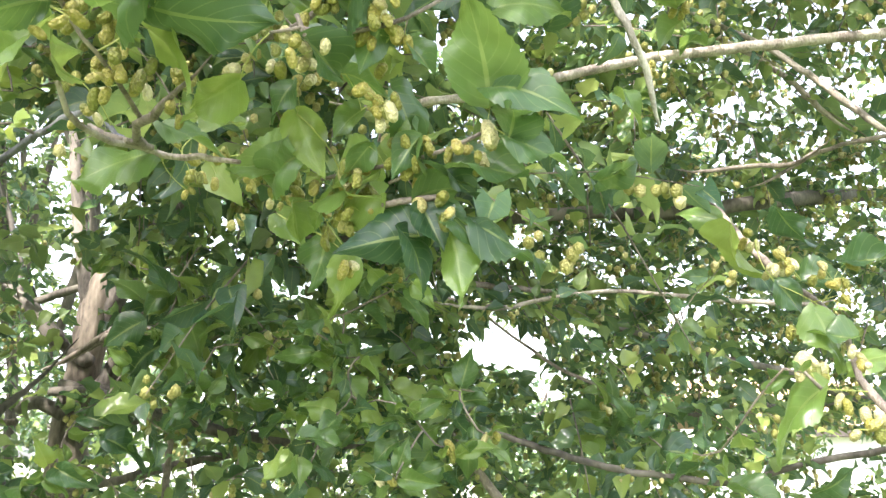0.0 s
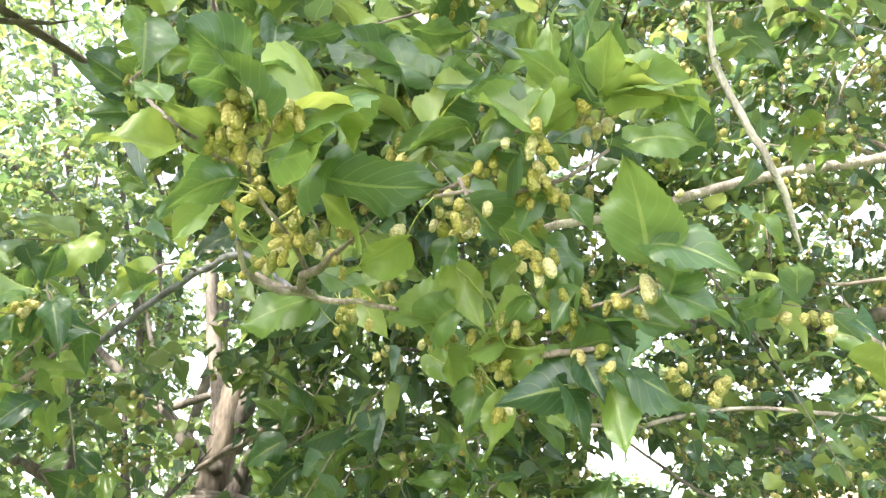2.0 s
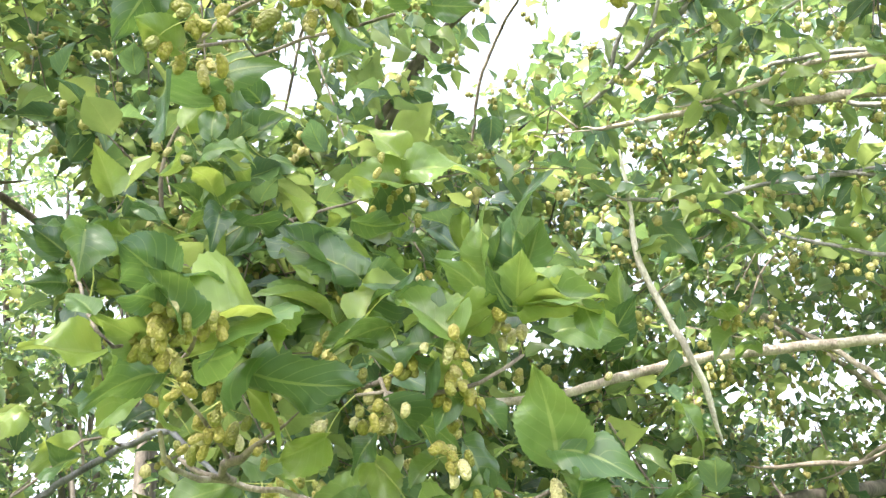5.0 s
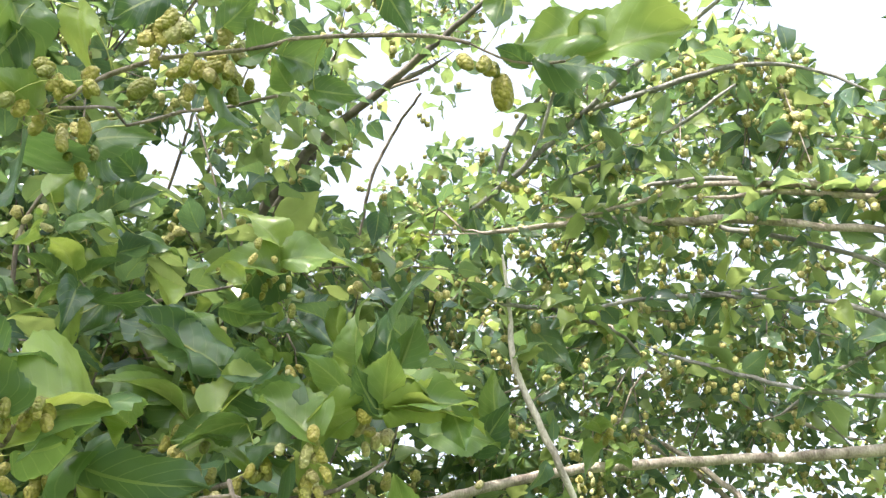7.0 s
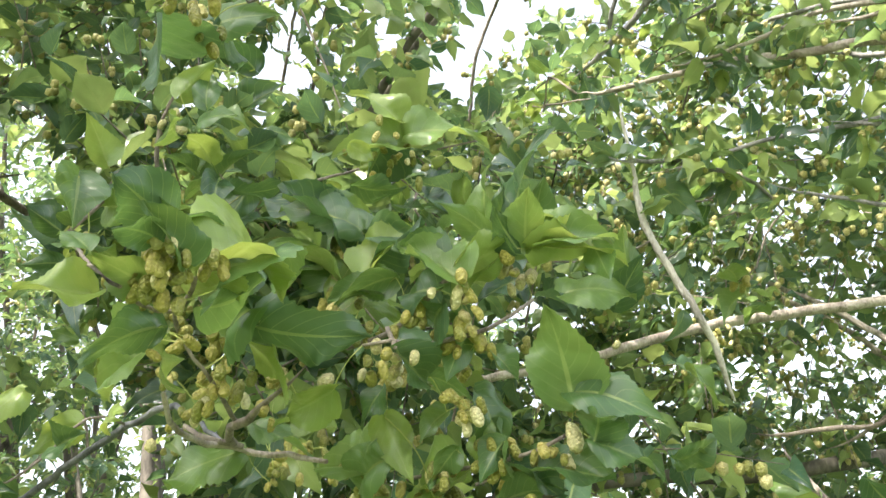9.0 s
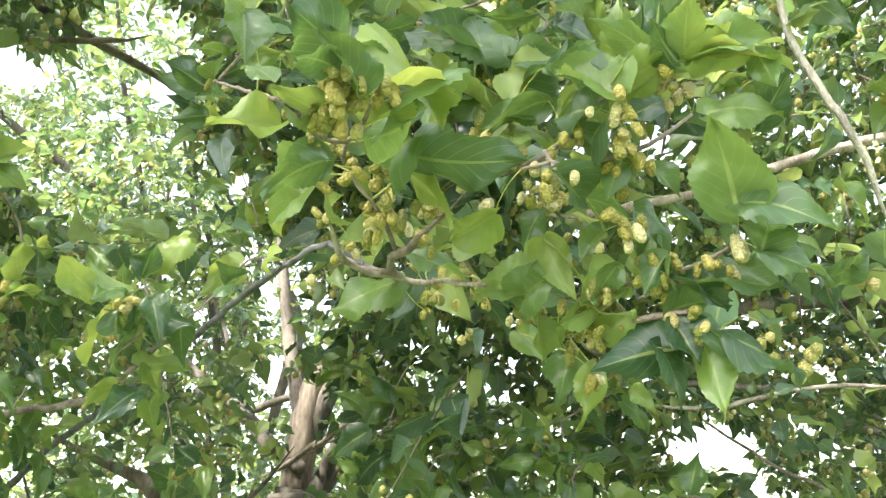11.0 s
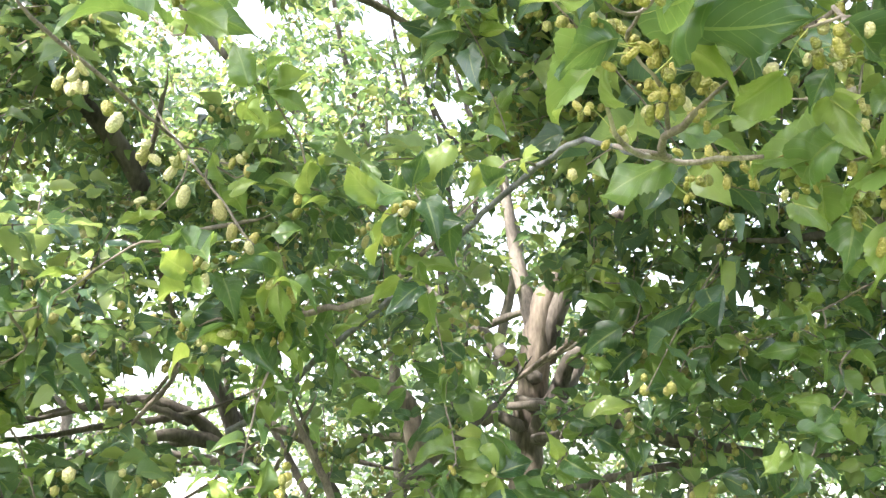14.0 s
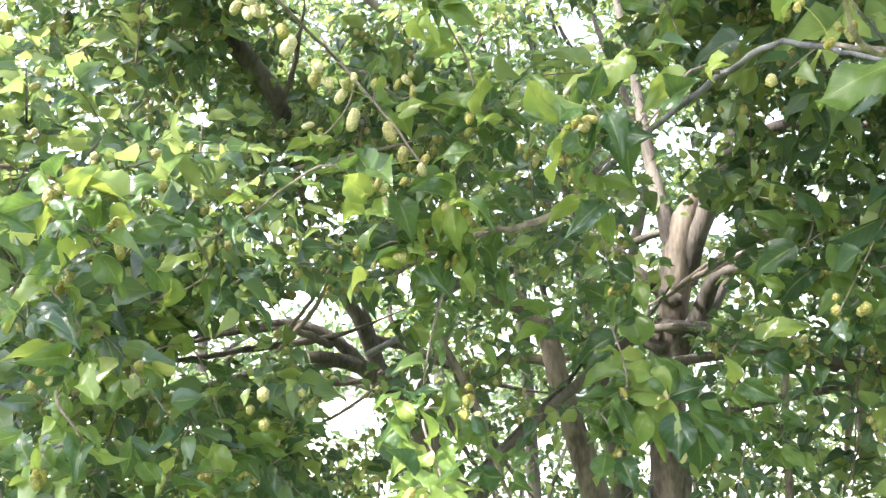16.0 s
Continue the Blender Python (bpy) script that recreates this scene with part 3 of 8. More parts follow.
view_gap((0.74, 0.55, 2.66), (5.56, 4.63, 10.02), 0.03, 0.29)
view_gap((0.69, 0.61, 2.66), (5.10, 5.12, 10.03), 0.03, 0.22)
view_gap((0.40, 0.84, 2.62), (2.69, 7.04, 9.72), 0.03, 0.22)
view_gap((-0.15, 1.27, 1.82), (-0.20, 3.52, 2.33), 0.01, 0.03)
view_gap((-0.16, 1.25, 1.90), (-0.22, 3.46, 2.56), 0.01, 0.03)
view_gap((-0.11, 1.30, 1.68), (-0.09, 3.58, 1.96), 0.03, 0.06)
view_gap((0.85, 0.49, 2.62), (6.44, 4.10, 9.67), 0.04, 0.33)
view_gap((-0.11, 1.24, 2.00), (-0.28, 4.44, 3.18), 0.04, 0.13)
view_gap((-0.16, 1.19, 2.11), (-0.45, 4.24, 3.61), 0.04, 0.16)
view_gap((-0.09, 1.28, 1.87), (-0.23, 4.58, 2.73), 0.03, 0.10)
view_gap((-0.22, 1.20, 2.06), (-0.68, 4.31, 3.41), 0.03, 0.13)
view_gap((-0.05, 1.30, 1.76), (-0.08, 3.90, 2.18), 0.03, 0.09)
view_gap((-0.14, 1.32, 1.55), (-0.12, 3.62, 1.56), 0.03, 0.11)
view_gap((-0.25, 1.28, 1.60), (-0.61, 3.55, 1.71), 0.03, 0.09)
view_gap((-0.59, 1.17, 1.65), (-1.65, 3.42, 1.86), 0.04, 0.13)
view_gap((-0.51, 1.21, 1.63), (-1.42, 3.53, 1.82), 0.04, 0.11)
view_gap((-0.68, 1.13, 1.61), (-1.92, 3.30, 1.75), 0.03, 0.10)
view_gap((-0.05, 1.04, 2.44), (-0.76, 8.62, 8.46), 0.03, 0.23)
view_gap((0.05, 1.07, 2.42), (0.03, 8.83, 8.23), 0.02, 0.18)
view_gap((0.09, 1.02, 2.47), (0.38, 8.45, 8.70), 0.03, 0.22)
view_gap((0.00, 1.11, 2.36), (-0.34, 9.18, 7.73), 0.02, 0.13)
view_gap((0.16, 1.04, 2.45), (0.98, 8.59, 8.48), 0.02, 0.15)
view_gap((0.26, 1.01, 2.47), (1.79, 8.31, 8.66), 0.02, 0.20)
view_gap((0.35, 0.98, 2.47), (2.61, 8.11, 8.65), 0.02, 0.18)
view_gap((0.20, 1.00, 2.49), (1.35, 8.27, 8.81), 0.02, 0.18)
view_gap((0.04, 1.02, 2.47), (-0.04, 8.45, 8.71), 0.02, 0.16)
view_gap((1.01, 1.01, 1.59), (7.68, 8.05, 1.55), 0.02, 0.18)
view_gap((0.77, 0.74, 2.48), (1.20, 1.22, 2.99), 0.01, 0.02)
view_gap((0.83, 0.68, 2.48), (1.29, 1.12, 3.00), 0.01, 0.02)
view_gap((0.89, 0.64, 2.47), (1.39, 1.04, 2.98), 0.01, 0.02)
view_gap((0.94, 0.59, 2.44), (1.48, 0.97, 2.94), 0.01, 0.02)
view_gap((0.99, 0.55, 2.42), (1.55, 0.91, 2.91), 0.01, 0.02)
view_gap((0.68, 0.83, 2.46), (1.04, 1.37, 2.97), 0.01, 0.02)
view_gap((0.75, 0.79, 2.45), (1.16, 1.29, 2.96), 0.01, 0.02)
view_gap((0.81, 0.74, 2.45), (1.26, 1.21, 2.94), 0.01, 0.02)
view_gap((0.65, 0.97, 2.32), (0.99, 1.58, 2.74), 0.01, 0.02)
view_gap((0.66, 0.99, 2.28), (1.02, 1.61, 2.66), 0.01, 0.02)
view_gap((0.69, 1.00, 2.23), (1.07, 1.63, 2.59), 0.01, 0.02)
view_gap((0.72, 1.01, 2.18), (1.12, 1.65, 2.50), 0.01, 0.02)
view_gap((0.83, 0.93, 2.19), (1.29, 1.52, 2.52), 0.01, 0.02)
view_gap((0.87, 0.91, 2.15), (1.36, 1.49, 2.47), 0.01, 0.02)
view_gap((0.79, 0.81, 2.43), (5.94, 6.79, 8.06), 0.01, 0.12)
view_gap((0.85, 0.80, 2.37), (6.44, 6.77, 7.59), 0.02, 0.15)
view_gap((0.85, 0.75, 2.43), (6.43, 6.27, 8.12), 0.01, 0.12)
view_gap((0.91, 0.73, 2.38), (6.93, 6.17, 7.70), 0.02, 0.13)
view_gap((0.84, 0.86, 2.32), (6.34, 7.21, 7.16), 0.01, 0.11)
view_gap((0.91, 0.80, 2.31), (6.96, 6.72, 7.04), 0.02, 0.13)
view_gap((0.77, 0.86, 2.38), (5.78, 7.25, 7.70), 0.01, 0.10)
view_gap((0.92, 0.69, 2.41), (7.08, 5.78, 7.90), 0.01, 0.12)
view_gap((0.97, 0.72, 2.32), (7.46, 6.08, 7.14), 0.02, 0.13)
view_gap((0.73, 0.85, 2.44), (5.43, 7.14, 8.13), 0.01, 0.10)
view_gap((0.99, 0.66, 2.36), (7.60, 5.55, 7.49), 0.01, 0.12)
view_gap((0.97, 0.77, 2.27), (7.43, 6.47, 6.72), 0.01, 0.12)
view_gap((0.90, 0.85, 2.26), (6.86, 7.14, 6.61), 0.01, 0.10)
view_gap((-0.27, 1.22, 1.98), (-2.13, 10.27, 4.93), 0.02, 0.13)
view_gap((-0.21, 1.25, 1.93), (-1.57, 10.51, 4.47), 0.01, 0.12)
view_gap((-0.33, 1.23, 1.91), (-2.55, 10.35, 4.36), 0.01, 0.12)
view_gap((-0.16, 1.23, 2.00), (-1.13, 10.37, 5.10), 0.02, 0.13)
view_gap((-0.24, 1.26, 1.86), (-1.86, 10.60, 3.90), 0.01, 0.11)
view_gap((-0.05, 1.25, 1.96), (-0.26, 10.54, 4.76), 0.01, 0.12)
view_gap((-0.11, 1.29, 1.75), (-0.08, 3.56, 2.14), 0.01, 0.06)
view_gap((-0.10, 1.30, 1.68), (-0.07, 3.58, 1.96), 0.03, 0.11)
view_gap((-0.12, 1.31, 1.58), (-0.12, 3.61, 1.68), 0.03, 0.09)
view_gap((-0.05, 1.30, 1.68), (0.07, 3.58, 1.96), 0.03, 0.08)
view_gap((0.38, 0.91, 2.53), (2.60, 7.49, 9.31), 0.05, 0.40)
view_gap((0.33, 0.96, 2.50), (2.19, 7.90, 9.01), 0.03, 0.26)
view_gap((0.43, 0.88, 2.54), (3.03, 7.20, 9.42), 0.03, 0.29)
view_gap((0.10, 0.96, 2.53), (0.18, 7.90, 9.31), 0.02, 0.18)
view_gap((0.18, 0.97, 2.51), (0.91, 8.03, 9.13), 0.02, 0.16)
view_gap((0.06, 1.01, 2.48), (-0.16, 8.31, 8.86), 0.02, 0.15)
view_gap((0.24, 0.94, 2.53), (1.43, 7.78, 9.31), 0.02, 0.18)
view_gap((-0.15, 1.27, 1.97), (-0.79, 4.49, 2.93), 0.06, 0.20)
view_gap((-0.07, 1.27, 2.03), (-0.52, 4.46, 3.16), 0.04, 0.16)
view_gap((-0.15, 1.30, 1.87), (-0.81, 4.58, 2.54), 0.04, 0.14)
view_gap((-0.03, 1.30, 1.93), (-0.36, 4.59, 2.78), 0.03, 0.11)
view_gap((-0.09, 1.29, 1.94), (-0.60, 4.55, 2.82), 0.04, 0.14)
view_gap((-0.12, 1.28, 1.84), (-0.05, 3.58, 2.38), 0.01, 0.03)
view_gap((-0.09, 1.27, 1.88), (0.02, 3.61, 2.53), 0.01, 0.03)
view_gap((-0.16, 1.28, 1.83), (-0.18, 3.59, 2.37), 0.01, 0.03)
view_gap((-0.17, 1.26, 1.91), (-0.20, 3.72, 2.64), 0.01, 0.03)
view_gap((-0.14, 1.25, 1.85), (-0.18, 2.08, 2.06), 0.02, 0.03)
view_gap((-0.11, 1.24, 1.89), (-0.13, 2.07, 2.13), 0.02, 0.03)
view_gap((-0.08, 1.23, 1.93), (-0.08, 2.05, 2.19), 0.02, 0.03)
view_gap((-0.05, 1.21, 1.97), (-0.03, 2.02, 2.26), 0.02, 0.03)
view_gap((-0.02, 1.20, 2.01), (0.02, 2.00, 2.33), 0.02, 0.03)
view_gap((0.02, 1.03, 2.46), (-0.55, 8.41, 8.74), 0.02, 0.20)
view_gap((0.09, 1.06, 2.43), (0.10, 8.67, 8.44), 0.02, 0.16)
view_gap((0.15, 1.02, 2.48), (0.60, 8.27, 8.91), 0.02, 0.20)
view_gap((0.24, 1.02, 2.47), (1.31, 8.30, 8.79), 0.02, 0.19)
view_gap((0.06, 1.11, 2.36), (-0.19, 9.06, 7.91), 0.01, 0.12)
view_gap((0.20, 1.09, 2.39), (0.98, 8.87, 8.12), 0.01, 0.12)
view_gap((0.28, 1.06, 2.41), (1.66, 8.63, 8.31), 0.02, 0.13)
view_gap((0.14, 1.12, 2.34), (0.46, 9.18, 7.74), 0.01, 0.10)
view_gap((-0.65, 1.16, 1.83), (-4.59, 9.73, 4.06), 0.02, 0.13)
view_gap((-0.59, 1.19, 1.80), (-4.08, 10.01, 3.81), 0.01, 0.12)
view_gap((-0.54, 1.19, 1.86), (-3.66, 10.04, 4.32), 0.02, 0.13)
view_gap((-0.48, 1.23, 1.77), (-3.14, 10.39, 3.56), 0.01, 0.12)
view_gap((-0.69, 1.15, 1.77), (-4.93, 9.69, 3.55), 0.01, 0.12)
view_gap((-0.44, 1.23, 1.83), (-2.84, 10.36, 4.06), 0.01, 0.11)
view_gap((-0.62, 1.16, 1.87), (-4.32, 9.75, 4.43), 0.01, 0.10)
view_gap((-0.91, 1.01, 1.77), (-6.80, 8.50, 3.59), 0.01, 0.10)
view_gap((-0.85, 1.06, 1.74), (-6.26, 8.96, 3.32), 0.01, 0.10)
view_gap((-0.79, 1.08, 1.82), (-5.80, 9.11, 3.96), 0.01, 0.10)
view_gap((-0.54, 0.85, 1.91), (-1.42, 2.36, 2.58), 0.035, 0.09)
view_gap((-0.50, 0.85, 1.86), (-1.38, 2.46, 2.48), 0.030, 0.07)
view_gap((-0.18, 0.85, 1.58), (-0.60, 3.40, 1.72), 0.030, 0.10)
view_gap((-0.19, 0.85, 1.62), (-0.62, 3.42, 1.88), 0.030, 0.09)
view_gap((-0.05, 0.85, 1.70), (-0.06, 3.60, 2.21), 0.030, 0.11)
view_gap((-0.05, 0.85, 1.64), (-0.09, 3.60, 1.99), 0.030, 0.10)
view_gap((-0.08, 0.85, 1.79), (-0.21, 3.75, 2.66), 0.030, 0.09)
view_gap((-0.33, 0.85, 1.64), (-2.06, 6.00, 2.26), 0.035, 0.30)
view_gap((-0.34, 0.85, 1.61), (-2.15, 6.00, 2.02), 0.030, 0.22)
ENDS = np.array([[*a, *b] for a, b, _, _ in VIEW_GAPS])
WIDE = np.array([[ra, rb] for _, _, ra, rb in VIEW_GAPS])
ALONG = ENDS[:, 3:] - ENDS[:, :3]
SPAN = (ALONG**2).sum(1)


def blocked(p):
    """Whether a place lies in one of the view gaps, which carry no leaves."""
    d = np.asarray(p) - ENDS[:, :3]
    s = (d * ALONG).sum(1) / SPAN
    off = ((d - s[:, None] * ALONG) ** 2).sum(1)
    return bool(((s > 0) & (s < 1) & (off < (WIDE[:, 0] + s * (WIDE[:, 1] - WIDE[:, 0])) ** 2)).any())


# ---------------------------------------------------------------- ground and distance
def ground():
    n, half = 60, 600.0
    verts, faces = [], []
    for i in range(n + 1):
        for j in range(n + 1):
            a, b = 2 * i / n - 1, 2 * j / n - 1
            x, y = half * a * abs(a) ** 1.5, half * b * abs(b) ** 1.5
            verts.append((x, y, 0.06 * noise.noise(Vector((x * 0.4, y * 0.4, 0)))))
    for i in range(n):
        for j in range(n):
            k = i * (n + 1) + j
            faces.append((k, k + n + 1, k + n + 2, k + 1))
    tagged(new("ground", mesh_from("ground", verts, faces, GRASS)), "rough green grass under the trees", "ground", kind="structure")


ground()

# ---------------------------------------------------------------- the trees
tree_centre = Tree("many-stemmed mulberry tree with tan bark, green leaves, unripe fruit", (-0.10, 3.56, 0.0), 11)
tree_centre.branch("trunk", (-0.185, 3.634, 0.052, 0.0977), (-0.161, 3.684, 0.684, 0.0912), (-0.149, 3.675, 1.158, 0.0818), (-0.152, 3.657, 1.425, 0.0756), (-0.152, 3.665, 1.675, 0.0720), (-0.130, 3.660, 1.849, 0.0678), (-0.112, 3.660, 2.004, 0.0660), (-0.095, 3.655, 2.142, 0.0665), (-0.069, 3.650, 2.252, 0.0620), (-0.038, 3.645, 2.333, 0.0480), (-0.007, 3.640, 2.392, 0.0300), (0.014, 3.635, 2.431, 0.0120), bark=TRUNK_BARK)
tree_centre.branch("limb", (-0.116, 3.628, 1.697, 0.0505), (-0.070, 3.583, 1.786, 0.0454), (-0.020, 3.559, 1.874, 0.0406), (0.012, 3.531, 1.961, 0.0337), (0.047, 3.508, 2.025, 0.0290), (0.114, 3.479, 2.046, 0.0220), (0.202, 3.428, 2.054, 0.0151), (0.312, 3.394, 2.111, 0.0085), (0.408, 3.351, 2.197, 0.0021))
tree_centre.branch("limb", (0.051, 3.592, 2.377, 0.0302), (0.103, 3.631, 2.529, 0.0283), (0.152, 3.668, 2.685, 0.0239), (0.243, 3.709, 2.882, 0.0194), (0.409, 3.762, 3.123, 0.0147), (0.544, 3.812, 3.333, 0.0087), (0.692, 3.854, 3.611, 0.0025))
tree_centre.branch("limb", (-0.096, 3.645, 2.087, 0.0400), (-0.123, 3.650, 2.216, 0.0385), (-0.161, 3.700, 2.378, 0.0345), (-0.194, 3.765, 2.552, 0.0310), (-0.223, 3.800, 2.726, 0.0280), (-0.257, 3.880, 2.981, 0.0235), (-0.319, 4.000, 3.333, 0.0190), (-0.390, 4.100, 3.723, 0.0140), (-0.437, 4.180, 3.953, 0.0090), (-0.457, 4.220, 4.104, 0.0020), leafy=0.75)
tree_centre.branch("limb", (-0.072, 3.560, 1.784, 0.0391), (0.009, 3.599, 1.900, 0.0371), (0.084, 3.684, 2.026, 0.0309), (0.163, 3.755, 2.203, 0.0247), (0.233, 3.902, 2.482, 0.0206), (0.293, 4.028, 2.740, 0.0113), (0.360, 4.168, 3.088, 0.0025))
tree_centre.branch("branch", (-0.136, 3.578, 1.831, 0.0268), (-0.022, 3.401, 1.816, 0.0247), (0.072, 3.295, 1.786, 0.0227), (0.195, 2.823, 1.695, 0.0185), (0.318, 2.755, 1.661, 0.0165), (0.503, 2.718, 1.629, 0.0144), (0.692, 2.680, 1.609, 0.0079), (0.901, 2.639, 1.629, 0.0017))
tree_centre.branch("branch", (-0.118, 3.576, 1.695, 0.0206), (0.089, 3.299, 1.715, 0.0185), (0.253, 3.074, 1.722, 0.0165), (0.400, 2.950, 1.653, 0.0144))
tree_centre.branch("twig", (-0.099, 3.551, 1.988, 0.0113), (-0.005, 3.172, 1.999, 0.0103), (0.077, 2.953, 2.032, 0.0093), (0.171, 2.835, 2.055, 0.0082), (0.272, 2.707, 2.097, 0.0062), (0.304, 2.666, 2.114, 0.0034), (0.340, 2.621, 2.145, 0.0007))
tree_centre.branch("branch", (0.195, 2.755, 1.961, 0.0011), (0.194, 2.760, 1.868, 0.0051), (0.193, 2.764, 1.797, 0.0093), (0.189, 2.776, 1.594, 0.0103), (0.186, 2.773, 1.396, 0.0113), (0.183, 2.749, 1.143, 0.0124), (0.181, 2.733, 0.988, 0.0068), (0.178, 2.715, 0.852, 0.0015))
tree_centre.branch("branch", (0.415, 2.841, 1.797, 0.0011), (0.412, 2.843, 1.703, 0.0051), (0.410, 2.844, 1.632, 0.0093), (0.405, 2.846, 1.498, 0.0093), (0.404, 2.843, 1.399, 0.0093), (0.402, 2.841, 1.337, 0.0051), (0.401, 2.839, 1.282, 0.0011))
tree_centre.branch("limb", (-0.330, 3.448, 0.146, 0.0515), (-0.334, 3.611, 0.897, 0.0474), (-0.339, 3.600, 1.200, 0.0433), (-0.369, 3.612, 1.421, 0.0391), (-0.405, 3.663, 1.580, 0.0309), (-0.479, 3.771, 1.939, 0.0170), (-0.562, 3.890, 2.416, 0.0037))
tree_centre.branch("stem", (-0.324, 3.443, 0.433, 0.0639), (-0.399, 3.471, 1.021, 0.0597), (-0.459, 3.453, 1.273, 0.0515), (-0.521, 3.435, 1.466, 0.0464), (-0.575, 3.428, 1.641, 0.0433), (-0.605, 3.439, 1.775, 0.0412), (-0.659, 3.465, 1.869, 0.0330), (-0.781, 3.492, 1.920, 0.0206), (-1.033, 3.548, 2.042, 0.0113), (-1.312, 3.611, 2.238, 0.0025), bark=TRUNK_BARK)
tree_centre.branch("branch", (-0.940, 2.839, 0.844, 0.0021), (-0.832, 2.773, 1.005, 0.0096), (-0.735, 2.713, 1.197, 0.0175), (-0.685, 2.682, 1.304, 0.0175), (-0.584, 2.656, 1.428, 0.0175), (-0.438, 2.678, 1.567, 0.0165), (-0.374, 2.735, 1.629, 0.0144), (-0.275, 2.890, 1.737, 0.0124), (-0.198, 3.012, 1.833, 0.0068), (-0.112, 3.147, 1.974, 0.0015))
tree_centre.branch("branch", (-0.792, 3.560, 1.689, 0.0165), (-0.661, 3.477, 1.696, 0.0185), (-0.566, 3.449, 1.664, 0.0206))
tree_centre.branch("branch", (-0.329, 3.609, 1.764, 0.0227), (-0.259, 3.559, 1.784, 0.0247), (-0.172, 3.564, 1.739, 0.0268))
tree_centre.branch("branch", (-0.587, 3.911, 2.305, 0.0206), (-0.446, 3.833, 2.252, 0.0227), (-0.334, 3.754, 2.164, 0.0247), (-0.203, 3.679, 2.019, 0.0268), (-0.103, 3.588, 1.939, 0.0309))
tree_centre.branch("branch", (-0.256, 3.454, 1.892, 0.0012), (-0.196, 3.414, 1.910, 0.0057), (-0.142, 3.379, 1.941, 0.0103), (0.035, 3.264, 2.057, 0.0093), (0.160, 3.149, 2.104, 0.0082), (0.236, 3.032, 2.147, 0.0062), (0.264, 2.989, 2.166, 0.0034), (0.295, 2.941, 2.199, 0.0007))
tree_centre.branch("branch", (-0.212, 3.489, 1.819, 0.0165), (-0.051, 3.289, 1.806, 0.0165), (0.074, 3.189, 1.740, 0.0165), (0.229, 3.080, 1.697, 0.0144))
tree_centre.branch("branch", (-0.885, 3.600, 1.691, 0.0103), (-0.664, 3.647, 1.703, 0.0124), (-0.331, 3.588, 1.713, 0.0124))
tree_centre.branch("branch", (-0.823, 3.525, 1.704, 0.0103), (-0.645, 3.455, 1.696, 0.0124))
tree_centre.branch("branch", (-0.362, 3.302, 1.822, 0.0017), (-0.475, 3.170, 1.636, 0.0079), (-0.576, 3.052, 1.506, 0.0144), (-0.688, 2.922, 1.378, 0.0155), (-0.796, 2.795, 1.267, 0.0085), (-0.917, 2.654, 1.188, 0.0019))
tree_centre.branch("limb", (-0.070, 3.676, 2.027, 0.0520), (-0.040, 3.638, 2.163, 0.0480), (0.013, 3.619, 2.289, 0.0430), (0.070, 3.589, 2.423, 0.0390), (0.146, 3.565, 2.549, 0.0335), (0.249, 3.549, 2.615, 0.0309), (0.365, 3.523, 2.639, 0.0271), (0.508, 3.464, 2.594, 0.0219), (0.653, 3.398, 2.588, 0.0159), (0.868, 3.346, 2.611, 0.0041))
tree_centre.branch("twig", (-0.247, 3.595, 1.919, 0.0012), (-0.200, 3.533, 1.923, 0.0057), (-0.157, 3.477, 1.940, 0.0103), (-0.075, 3.369, 1.983, 0.0103), (0.013, 3.261, 2.011, 0.0093), (0.095, 3.149, 2.046, 0.0082), (0.171, 3.032, 2.093, 0.0062), (0.199, 2.989, 2.114, 0.0034), (0.230, 2.941, 2.149, 0.0007), bark=PALE_BARK)
tree_centre.branch("branch", (-0.183, 3.537, 1.848, 0.0206), (-0.035, 3.388, 1.809, 0.0185), (0.126, 3.182, 1.732, 0.0165), (0.235, 3.073, 1.696, 0.0144), (0.369, 2.956, 1.645, 0.0113))
tree_centre.branch("branch", (-0.343, 3.108, 1.483, 0.0017), (-0.133, 3.097, 1.480, 0.0079), (0.055, 3.088, 1.515, 0.0144), (0.171, 3.082, 1.544, 0.0155), (0.304, 3.070, 1.574, 0.0144), (0.544, 3.033, 1.616, 0.0124), (0.734, 2.989, 1.630, 0.0093), (0.799, 2.974, 1.640, 0.0051), (0.871, 2.958, 1.665, 0.0011))
tree_centre.branch("branch", (0.348, 3.061, 1.696, 0.0103), (0.428, 3.052, 1.640, 0.0113), (0.414, 3.056, 1.501, 0.0124), (0.398, 3.060, 1.346, 0.0068), (0.379, 3.065, 1.210, 0.0015), bark=PALE_BARK)
tree_centre.branch("branch", (0.788, 3.534, 2.349, 0.0012), (0.866, 3.515, 2.309, 0.0057), (0.936, 3.497, 2.288, 0.0103), (1.084, 3.459, 2.255, 0.0124), (1.305, 3.389, 2.209, 0.0144), (1.487, 3.330, 2.185, 0.0079), (1.689, 3.266, 2.200, 0.0017))
tree_centre.branch("branch", (0.892, 3.635, 2.243, 0.0010), (0.955, 3.616, 2.224, 0.0045), (1.011, 3.598, 2.219, 0.0082), (1.152, 3.555, 2.216, 0.0103), (1.341, 3.486, 2.211, 0.0113), (1.418, 3.459, 2.214, 0.0062), (1.503, 3.428, 2.236, 0.0014))
tree_centre.branch("limb", (-0.220, 3.620, 2.017, 0.0309), (-0.351, 3.745, 2.172, 0.0268), (-0.498, 3.918, 2.297, 0.0227), (-0.686, 4.068, 2.471, 0.0185), (-0.845, 4.194, 2.634, 0.0102), (-1.021, 4.335, 2.870, 0.0022))
